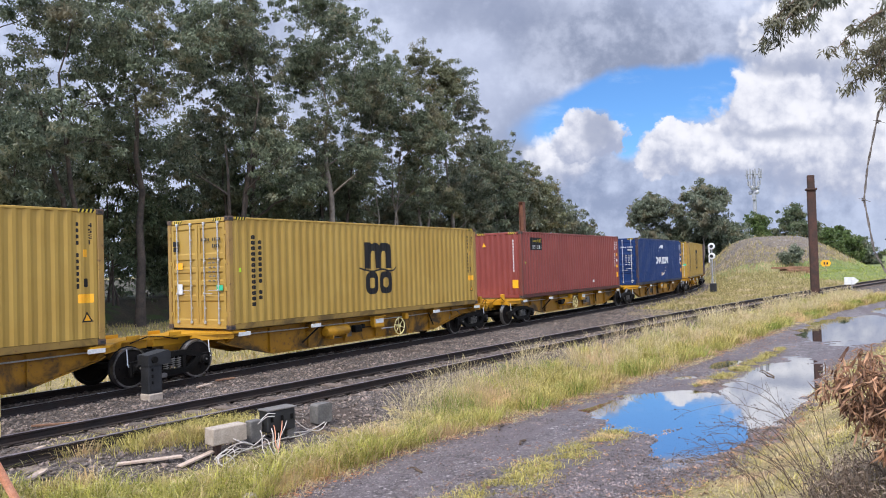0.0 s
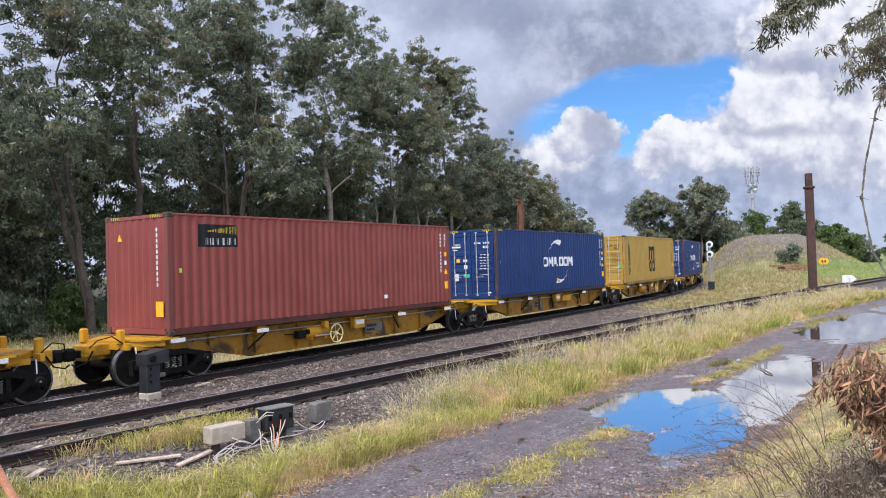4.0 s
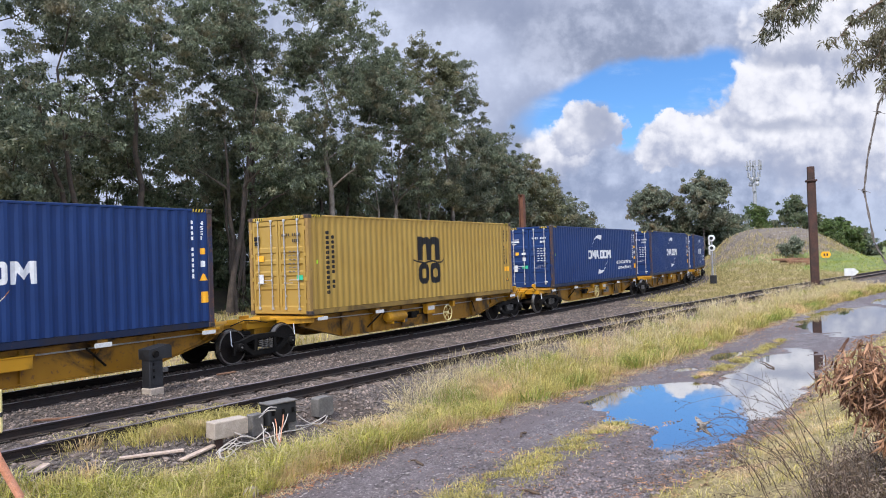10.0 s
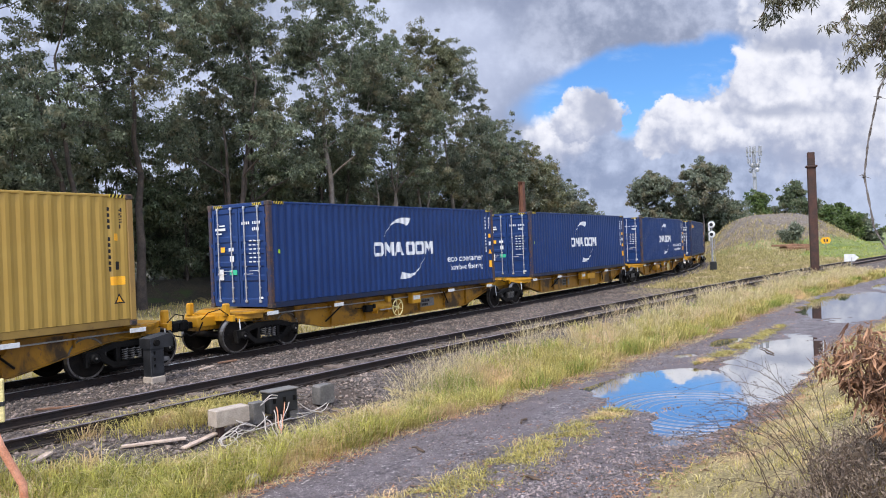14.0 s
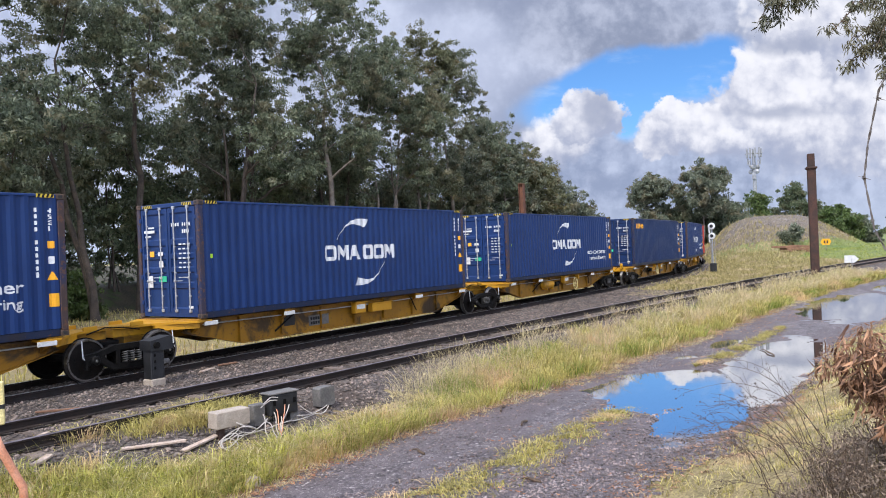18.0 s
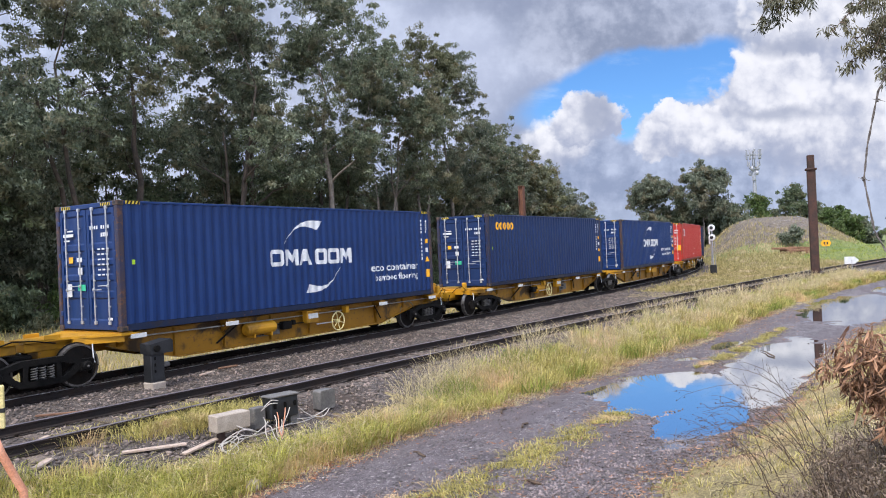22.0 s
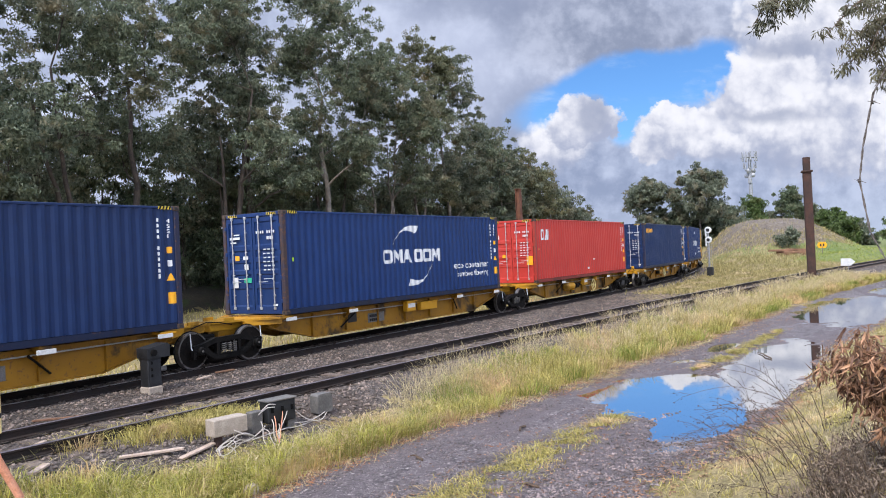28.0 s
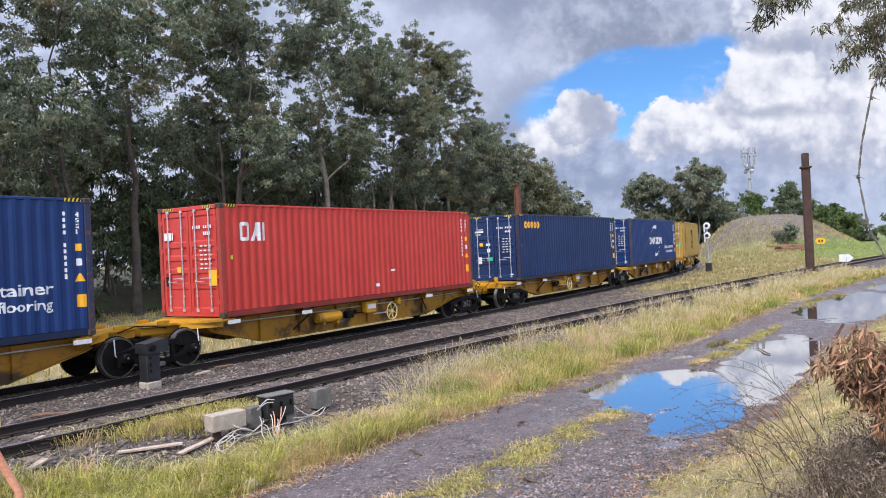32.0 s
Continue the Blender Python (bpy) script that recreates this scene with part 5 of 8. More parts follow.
def logo_arcs(eco=False, worn=False):
    def draw(dec):
        w = M["white"]
        dec("emblem_arc", swoosh(arc_pts(-1.10, 1.86, 0.47, 2.49, 0.16), arc_pts(-1.08, 1.86, 0.22, 2.24, 0.20)), w, "white arc", key="up")
        dec("emblem_arc", swoosh(arc_pts(-0.30, 0.46, 1.20, 1.14, -0.16), arc_pts(-0.16, 0.70, 1.18, 1.14, -0.20)), M["rusty_decal"] if worn else w, "worn rust-stained white arc" if worn else "white arc", key="low")
        for i, (a, b) in enumerate(((-1.62, -1.12), (-1.06, -0.56), (-0.52, -0.03), (0.14, 0.62), (0.68, 1.16), (1.22, 1.72))):
            if i in (1, 5):      # block with two slots
                s = edges([(a, 1.25), (a, 1.70), (a + 0.14, 1.70), (a + 0.25, 1.52), (b - 0.14, 1.70), (b, 1.70), (b, 1.25), (b - 0.11, 1.25), (b - 0.11, 1.50), (a + 0.25, 1.33), (a + 0.11, 1.50), (a + 0.11, 1.25)])
            elif i == 2:         # wedge
                s = edges([(a - 0.02, 1.25), (a + 0.17, 1.70), (a + 0.32, 1.70), (b + 0.02, 1.25), (b - 0.10, 1.25), (b - 0.15, 1.36), (a + 0.14, 1.36), (a + 0.10, 1.25)])
            else:                # ring
                s = round_block(a, 1.25, b, 1.70, 0.09, 0.11)
            dec("emblem_block", s, w, key="arc%d" % i)
        if eco:
            dec("lettering", WORDS["eco"], w, "white lettering reading eco container", key="eco")
            dec("lettering", WORDS["bamboo"], w, "white lettering reading bamboo flooring", key="bam")
    return draw


def logo_rings(dec):
    for i in range(5):
        dec("emblem_ring", round_block(-5.38 + i * 0.305, 2.26, -5.10 + i * 0.305, 2.58, 0.12, 0.085), M["orange"], key="ring%d" % i)


def logo_red(dec):
    dec("emblem_block", round_block(-5.41, 1.93, -5.10, 2.42, 0.06, 0.09), M["white"], key="r1")
    dec("emblem_block", edges([(-5.06, 1.93), (-4.86, 2.42), (-4.72, 2.42), (-4.72, 1.93), (-4.83, 1.93), (-4.83, 2.05), (-4.90, 2.05), (-4.95, 1.93)]), M["white"], key="r2")
    dec("emblem_block", slab(-4.60, 2.175, 0.10, 0.49), M["white"], key="r3")
    dec("white_label", slab(1.07, 0.88, 0.22, 0.06), M["white"], key="r4")
    dec("white_label", slab(0.24, 0.44, 0.16, 0.10), M["white"], key="r5")


def logo_board(dec):
    dec("name_board", slab(-4.58, 2.36, 1.26, 0.56), M["black"], "black name board", key="b1")
    dec("emblem_wedge", edges([(-5.05, 2.47), (-3.97, 2.62), (-3.97, 2.40)]), M["signyellow"], key="b2")
    for i in range(6):
        dec("emblem_block", slab(-4.94 + i * 0.175, 2.22, 0.11, 0.17), M["white"], key="b3%d" % i)
    dec("white_label", slab(2.2, 0.5, 0.16, 0.12), M["white"], key="b4")


# ---- wagons ----
PIVOT, HALF, DECK = 5.82, 7.88, 1.05 - RAIL


def wheelset_mesh():
    m = Mesh()
    for s in (-1, 1):
        prof = [(-0.045, 0.10), (-0.045, 0.40), (-0.067, 0.41), (-0.067, 0.452), (0.055, 0.460), (0.062, 0.488), (0.075, 0.488), (0.075, 0.41), (0.03, 0.39), (0.03, 0.12)]
        prof = [(-s * a + s * 0.75, r) for a, r in prof]
        m.lathe(prof, "y", 28)
        ring = [(s * 0.75 + s * 0.0675, 0.412), (s * 0.75 + s * 0.0685, 0.452), (s * 0.75 - s * 0.055, 0.4605), (s * 0.75 - s * 0.055, 0.455)]
        m.lathe(ring, "y", 28, slot=1, caps=False)
        for j in range(6):
            t = j * math.pi / 3
            m.box((0.26 * math.cos(t), s * 0.80, 0.26 * math.sin(t)), (0.05, 0.015, 0.05), 0.0)
    m.lathe([(-1.02, 0.075), (-0.8, 0.085), (0.8, 0.085), (1.02, 0.075)], "y", 12)
    return m


def sideframe_mesh():
    m = Mesh()
    w0, w1 = -0.07, 0.07
    m.prism([(-0.42, 0.74), (0.42, 0.74), (0.86, 0.62), (1.10, 0.60), (1.10, 0.50), (0.86, 0.50), (0.40, 0.62), (-0.40, 0.62), (-0.86, 0.50), (-1.10, 0.50), (-1.10, 0.60), (-0.86, 0.62)], w0, w1)
    m.prism([(-0.46, 0.20), (0.46, 0.20), (0.80, 0.42), (0.80, 0.54), (0.42, 0.32), (-0.42, 0.32), (-0.80, 0.54), (-0.80, 0.42)], w0, w1)
    for s in (-1, 1):
        m.box((s * 0.34, 0, 0.47), (0.10, 0.14, 0.34), 0.01)
        m.prism([(s * 0.46, 0.30), (s * 0.54, 0.34), (s * 0.80, 0.56), (s * 0.72, 0.58)], w0 + 0.01, w1 - 0.01)
        m.box((s * 0.915, 0, 0.46), (0.26, 0.17, 0.22), 0.03)
        m.box((s * 1.06, 0, 0.40), (0.07, 0.14, 0.26), 0.015)
    return m.data("side_frame", M["bogie"])


def spring_mesh():
    pts = [(0.062 * math.cos(q * math.pi / 4), 0.062 * math.sin(q * math.pi / 4), 0.33 + 0.25 * q / 40) for q in range(41)]
    return Mesh().tube(pts, 0.012, 4).data("coil_spring", M["hub"])


def cap_mesh():
    return Mesh().lathe([(0.0, 0.11), (0.05, 0.105), (0.075, 0.085), (0.08, 0.03)], "y", 14).lathe([(0.08, 0.03), (0.10, 0.02)], "y", 8, slot=1).data("axle_cap", M["bogie"], M["hub"])


spinners = []     # wheelsets and the wagon each belongs to


def bogie(parent, x, i):
    b = part("bogie", shared("bolster", lambda: Mesh().box((0, 0, 0.56), (0.36, 1.9, 0.22), 0.03).box((0, 0, 0.70), (0.5, 0.5, 0.10), 0.03).box((-0.55, 0, 0.35), (0.1, 1.6, 0.12), 0.02).box((0.55, 0, 0.35), (0.1, 1.6, 0.12), 0.02).data("bogie", M["bogie"])), None, parent, "black three-piece bogie", at=pose(x, 0, 0))
    for sy in (-1, 1):
        part("side_frame", shared("sframe", sideframe_mesh), None, b, at=pose(0, sy * 1.0, 0))
        for sx in (-0.17, 0.0, 0.17):
            part("coil_spring", shared("springs", spring_mesh), None, b, "grey coil spring", at=pose(sx, sy * 1.05, 0))
        for sx in (-1, 1):
            part("axle_cap", shared("cap", cap_mesh), None, b, at=pose(sx * 0.915, sy * 1.085, 0.46, 0, 0, 180 if sy < 0 else 0))
    for sx in (-1, 1):
        w = part("wheelset", shared("wheelset", lambda: wheelset_mesh().data("wheelset", M["wheel"], M["tread"])), None, b, "steel wheels with bright treads", at=pose(sx * 0.915, 0, 0.46))
        spinners.append((w, i, x + sx * 0.915))


def belly(s, free_left, free_right):
    """Fish-belly side girder outline with flanges; it stays deep for longer where the bogie lies beyond the end."""
    top, m = DECK - 0.06, Mesh()
    low = [(-6.3, 0.80), (-6.1, 0.72), (-4.5, 0.32)] if free_left else [(-6.3, 0.80), (-5.3, 0.74), (-3.3, 0.32)]
    low += [(4.5, 0.32), (6.1, 0.72), (6.3, 0.80)] if free_right else [(3.3, 0.32), (5.3, 0.74), (6.3, 0.80)]
    y = s * 0.80
    m.prism([(6.3, top), (-6.3, top)] + low, y - 0.012, y + 0.012)
    for (xa, za), (xb, zb) in zip(low, low[1:]):
        m.prism([(xa, za), (xb, zb), (xb, zb - 0.022), (xa, za - 0.022)], y - 0.10, y + 0.10)
    m.box((0, y, top), (12.6, 0.20, 0.03), 0.004)
    for x in (-4.6, -3.1, -1.5, 0, 1.5, 3.1, 4.6):
        free = free_left if x < 0 else free_right
        h = 0.36 + (0.0 if free else 0.55 * max(0, (abs(x) - 3.3) / 2.0))
        m.box((x, y + s * 0.05, (top + h) / 2), (0.018, 0.09, top - h), 0)
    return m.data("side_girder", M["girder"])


def rim_mesh():
    ring = [(0.27 * math.cos(t), 0, 0.27 * math.sin(t)) for t in [2 * math.pi * i / 24 for i in range(25)]]
    return Mesh().tube(ring, 0.020, 6, caps=False).data("brake_handwheel", M["paleyellow"], weld=0.001)


def handwheel(w, at):
    wheel = part("brake_handwheel", shared("hwheel", rim_mesh), None, w, "cream spoked handbrake wheel", at=at)
    part("hub", shared("hwhub", lambda: Mesh().lathe([(-0.03, 0.05), (0.12, 0.05)], "y", 10).data("hub", M["paleyellow"])), None, wheel)
    spoke = shared("hwspoke", lambda: Mesh().tube([(0.03, 0.02, 0), (0.262, 0, 0)], 0.013, 5).data("spoke", M["paleyellow"]))
    for j in range(6):
        part("spoke", spoke, None, wheel, at=pose(0, 0, 0, 0, j * 60 + 17, 0))


def wagon(i, style):
    w = thing("container_wagon", "yellow skeletal container wagon with fish-belly girders on black bogies", "rail wagon", group="wagons of the train")
    for s in (-1, 1):
        part("side_girder", shared(("belly", s, i % 3), lambda: belly(s, i % 3 != 2, i % 3 != 1)), None, w)
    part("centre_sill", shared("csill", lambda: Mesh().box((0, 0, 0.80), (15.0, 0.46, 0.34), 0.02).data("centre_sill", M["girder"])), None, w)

    def bearer():
        m = Mesh().box((0, 0, DECK - 0.055), (0.26, 2.34, 0.10), 0.012)
        for s in (-1, 1):
            m.prism([(s * 0.8, DECK - 0.10), (s * 1.16, DECK - 0.10), (s * 0.8, DECK - 0.36)], -0.06, 0.06, "x")
        return m.data("cross_bearer", M["girder"])

    def bracket():
        return Mesh().box((0, 0, 0), (0.40, 0.03, 0.10), 0.006).data("reflector", M["reflector"])
    for x in (-6.02, -3.1, 3.1, 6.02):
        part("cross_bearer", shared("bearer", bearer), None, w, at=pose(x, 0, 0))
        for s in (-1, 1):
            part("reflector", shared("refl", bracket), None, w, "white reflective strip", at=pose(x + (0.25 if x < -4 else -0.12 if x > 4 else 0), s * 1.19, DECK - 0.125))
    for x in (-3.1, 3.1):
        for s in (-1, 1):
            k = 1 if x > 0 else -1
            part("brace", shared(("brace", k, s), lambda: Mesh().tube([(0, s * 1.05, 0.92), (k * 0.55, s * 0.86, 0.48)], 0.025, 6).data("brace", M["bogie"])), None, w, at=pose(x - k * 0.3, 0, 0))

    def end(k):
        m = Mesh()
        m.prism([(k * 5.75, -1.20), (k * 6.25, -1.20), (k * 6.95, -0.55), (k * 6.95, 0.55), (k * 6.25, 1.20), (k * 5.75, 1.20)], DECK - 0.085, DECK - 0.035, "z")
        m.box((k * 6.9, 0, 0.92), (0.10, 1.9, 0.16), 0.012)
        m.box((k * 7.2, 0, 0.86), (0.62, 0.52, 0.26), 0.02)
        for s in (-1, 1):
            m.box((k * 6.95, s * 0.72, 1.14), (0.17, 0.15, 0.34), 0.03)
            m.prism([(k * 6.1, s * 1.16), (k * 6.9, s * 0.62), (k * 6.9, s * 0.52), (k * 6.1, s * 1.04)], DECK - 0.22, DECK - 0.085, "z")
        m.box((k * 6.45, -0.86, 0.86), (0.5, 0.03, 0.12), 0.006)
        return m.data("end_platform", M["wagon"])

    def coupler(k):
        m = Mesh().box((k * 7.5, 0, 0.80), (0.5, 0.16, 0.16), 0.02).box((k * 7.74, 0.05, 0.80), (0.26, 0.30, 0.28), 0.05)
        m.tube([(k * 7.35, -0.28, 0.86), (k * 7.5, -0.30, 0.62), (k * 7.75, -0.30, 0.55), (k * 7.86, -0.28, 0.62)], 0.018, 6)
        m.tube([(k * 6.95, -0.80, 1.0), (k * 7.2, -0.78, 1.18), (k * 7.5, -0.70, 1.12), (k * 7.6, -0.55, 0.95)], 0.014, 6)
        return m.data("coupler", M["bogie"])
    def neck(k):
        """The tongue by which a platform rests on a bogie shared with its neighbour."""
        m = Mesh()
        m.prism([(k * 5.75, -1.20), (k * 6.20, -1.20), (k * 6.95, -0.50), (k * 7.80, -0.34), (k * 7.80, 0.34), (k * 6.95, 0.50), (k * 6.20, 1.20), (k * 5.75, 1.20)], DECK - 0.085, DECK - 0.035, "z")
        m.box((k * 7.15, 0, 0.90), (1.30, 0.50, 0.20), 0.02)
        for s in (-1, 1):
            m.prism([(k * 6.1, s * 1.16), (k * 6.9, s * 0.56), (k * 6.9, s * 0.46), (k * 6.1, s * 1.04)], DECK - 0.22, DECK - 0.085, "z")
            m.box((k * 7.3, s * 0.42, DECK + 0.0), (0.34, 0.05, 0.10), 0.01)
        return m.data("end_platform", M["wagon"])

    def hose():
        return Mesh().tube([(-0.75, -0.55, 0.98), (-0.35, -0.62, 1.10), (0.1, -0.60, 1.06), (0.6, -0.50, 0.96)], 0.016, 6).data("air_hose", M["bogie"])
    for k in (-1, 1):
        coupled = i % 3 == (2 if k < 0 else 1)      # three platforms make one articulated wagon
        part("end_platform", shared(("end", k, coupled), lambda: end(k) if coupled else neck(k)), None, w)
        if coupled:
            part("coupler", shared(("coup", k), lambda: coupler(k)), None, w, "black coupler with air hose")
            bogie(w, k * PIVOT, i)
        elif k > 0 or i == 0:
            bogie(w, k * HALF, i)
            part("air_hose", shared("hose", hose), None, w, "black air hose", at=pose(k * HALF, 0, 0))
        part("grab_rail", shared("grab", lambda: Mesh().tube([(0, 0, 0.9), (0, -0.03, 0.55), (0.03, -0.03, 0.5)], 0.014, 5).data("grab_rail", M["white"])), None, w, "white grab rail", at=pose(k * 6.75, -0.98, 0))

    def cabinet():
        m = Mesh().box((0, 0, 0), (0.50, 0.20, 0.34), 0.02).box((0, -0.02, 0.17), (0.56, 0.26, 0.03), 0.006)
        return m.data("valve_box", M["wagon"])
    m = 1 if style == "right" else -1
    bx = -0.08 if style == "right" else (1.0 if style == "left" else 0.05)
    box = part("valve_box", shared("vbox", cabinet), None, w, at=pose(bx, -1.02, 0.84))
    part("box_label", shared("vlab", lambda: Mesh().box((0, 0, 0), (0.40, 0.006, 0.14), 0.001).data("box_label", M["reflector"])), None, box, "white reflective label", at=pose(0, -0.103, 0.03))
    tank = shared("tank", lambda: Mesh().lathe([(-0.52, 0.06), (-0.50, 0.14), (-0.42, 0.17), (0.42, 0.17), (0.50, 0.14), (0.52, 0.06)], "x", 16).box((-0.3, 0, -0.17), (0.04, 0.30, 0.10), 0).box((0.3, 0, -0.17), (0.04, 0.30, 0.10), 0).data("air_reservoir", M["wagon"], smooth=False))
    if style in ("left", "right"):
        hx = 0.98 if style == "right" else -0.10
        handwheel(w, pose(hx, -1.12, 0.62))
        part("brake_rod", shared("brod", lambda: Mesh().tube([(-0.35, 0, 0), (0.35, 0, 0)], 0.02, 6).data("brake_rod", M["rod"])), None, w, at=pose(hx - 0.45, -1.0, 0.60))
        part("hook_block", shared("hook", lambda: Mesh().box((0, 0, 0), (0.16, 0.18, 0.20), 0.02).data("hook_block", M["wagon"])), None, w, at=pose(hx + (0.45 if m > 0 else -0.42), -1.04, 0.92))
        part("air_reservoir", tank, None, w, "yellow air reservoir", at=pose(-2.0 if style == "right" else -0.75, -0.98 if m > 0 else -0.86, 0.72))
        part("valve_gear", shared("valve", lambda: Mesh().box((0, 0, 0), (0.34, 0.2, 0.22), 0.03).tube([(-0.6, 0, 0.05), (0.7, 0, 0.0)], 0.02, 6).box((0.3, 0, 0.05), (0.12, 0.14, 0.14), 0.03).data("valve_gear", M["bogie"])), None, w, at=pose(-1.05 if m > 0 else -1.5, -0.98, 0.70))
    else:
        part("side_locker", shared("locker", lambda: Mesh().box((0, 0, 0), (1.0, 0.20, 0.26), 0.015).box((0, 0, 0.14), (1.06, 0.26, 0.03), 0.006).data("side_locker", M["wagon"])), None, w, at=pose(1.15, -1.0, 0.78))
        part("access_hole", shared("hole", lambda: Mesh().box((0, 0, 0), (0.42, 0.02, 0.3), 0.01).data("access_hole", M["gasket"])), None, w, at=pose(-2.75, -0.825, 0.72))
    plate = part("number_panel", shared("npanel", lambda: Mesh().box((0, 0, 0), (0.85, 0.012, 0.30), 0.004).data("number_panel", M["greybox"])), None, w, "grey panel with small white marks", at=pose(2.05 if style == "left" else -1.55, -0.822, 0.62))
    for r2 in range(2):
        for q in range(5 - r2):
            part("mark", shared("mark", lambda: Mesh().box((0, 0, 0), (0.075, 0.006, 0.085), 0.0).data("mark", M["black"])), None, plate, at=pose(-0.32 + q * 0.10, -0.008, 0.06 - r2 * 0.13))
    part("brake_pipe", shared("pipe", lambda: Mesh().tube([(-6.2, -0.93, 0.93), (-2.0, -0.93, 0.90), (2.0, -0.93, 0.90), (6.2, -0.93, 0.93)], 0.017, 5).data("brake_pipe", M["rod"])), None, w)
    return w


NAMES = {
    "yellow": ("yellow", M["yellow"], M["yellow"], "mustard-yellow corrugated shipping container with a black emblem", logo_ship, {}),
    "board": ("brown", M["brown"], M["brown"], "faded red-brown corrugated shipping container with a black name board", logo_board, {"front_first": True}),
    "worn": ("blue", M["blue"], M["blue"], "dark blue corrugated shipping container with white arcs and rust stain", logo_arcs(False, True), {}),
    "plain": ("blue", M["blue"], M["blue"], "dark blue corrugated shipping container with white arcs", logo_arcs(False), {}),
    "eco": ("blue", M["blue"], M["blue"], "dark blue corrugated shipping container with white arcs and lettering", logo_arcs(True), {}),
    "rings": ("blue", M["navy"], M["navy"], "navy corrugated shipping container with an orange emblem", logo_rings, {}),
    "red": ("red", M["red"], M["red"], "bright red corrugated shipping container with a white emblem", logo_red, {}),
}
TRAIN = ["yellow", "yellow", "board", "worn", "yellow", "eco", "plain", "eco", "rings", "eco", "red", "rings", "eco", "yellow"]
SHIFT = [0.01, -0.16, 0.06, -0.02, -0.22, 0.26, 0.03, -0.11, 0.31, 0.10, -0.04, 0.4, -0.3, 0.0]
STYLE = ["none", "right", "left"]
wagons, boxes = [], []
for i, name in enumerate(TRAIN):
    wagons.append(wagon(i, STYLE[i % 3]))
    kind, body, dmat, label, logo, extra = NAMES[name]
    boxes.append(container(kind, body, dmat, label, logo, plate_low=(name not in ("yellow",)), rng_seed=i, **extra))


# ---- trees ----
def leaf_cloud(rng, centres, sizes, per, leaf, wide, droop=0.5):
    """Leaves strewn in clumps: arrays of small pointed quads."""
    c = np.repeat(np.asarray(centres, float), per, 0)
    s = np.repeat(np.asarray(sizes, float), per)[:, None]
    n = len(c)
    d = rng.normal(0, 1, (n, 3))
    d /= np.linalg.norm(d, axis=1)[:, None] + 1e-9
    p = c + d * s * (rng.random((n, 1)) ** 0.45) * np.array([1.0, 1.0, 0.75])
    a = rng.normal(0, 1, (n, 3)) + np.array([0, 0, -droop * 2])
    a /= np.linalg.norm(a, axis=1)[:, None]
    b = np.cross(a, rng.normal(0, 1, (n, 3)))
    b /= np.linalg.norm(b, axis=1)[:, None] + 1e-9
    L = leaf * (0.6 + 0.8 * rng.random((n, 1)))
    W = wide * (0.7 + 0.6 * rng.random((n, 1)))
    co = np.stack([p, p + a * L * 0.45 + b * W, p + a * L, p + a * L * 0.45 - b * W], 1).reshape(-1, 3)
    f = np.arange(n * 4).reshape(n, 4)
    return co, f


def grow(rng, levels, length, radius, lean=(0, 0), spread=38, ratio=0.72, kids=(2, 3), start=(0, 0, 0), up=0.25, bare=0.0):
    """Limbs of a tree: a list of (path, radii) and the places of its leaf clumps."""
    limbs, tips = [], []

    def limb(p, d, ln, r, lev):
        n = 4 if lev < 3 else 3
        path, rad = [Vector(p)], [r]
        q, dd = Vector(p), Vector(d)
        for k in range(n):
            dd = (dd + Vector((rng.gauss(0, 0.13), rng.gauss(0, 0.13), rng.gauss(0, 0.08) + up * 0.18))).normalized()
            q = q + dd * ln / n
            path.append(q.copy())
            rad.append(max(radius * 0.04, r * (1 - 0.42 * (k + 1) / n)))
        limbs.append((path, rad, lev))
        if lev >= levels - 2:
            for k in (1, 2, n):
                if rng.random() < 0.85:
                    tips.append((path[k] + Vector((rng.gauss(0, 0.3), rng.gauss(0, 0.3), rng.gauss(0, 0.25))), lev))
        if lev == levels - 1:
            return
        m = rng.randint(*kids)
        base = rng.random() * 360
        for k in range(m + (1 if lev > 0 else 0)):
            t = radians(base + 360 * k / (m + 0.3) + rng.uniform(-25, 25))
            s = radians(rng.uniform(0.45, 1.15) * spread)
            ax = dd.cross(Vector((math.cos(t), math.sin(t), 0.3))).normalized()
            nd = Matrix.Rotation(s, 3, ax) @ dd
            from_i = n if k < m else 2
            limb(path[from_i], nd, ln * ratio * rng.uniform(0.8, 1.2), rad[from_i] * 0.72, lev + 1)

    limb(Vector(start), Vector((lean[0], lean[1], 1)).normalized(), length, radius, 0)
    return limbs, tips


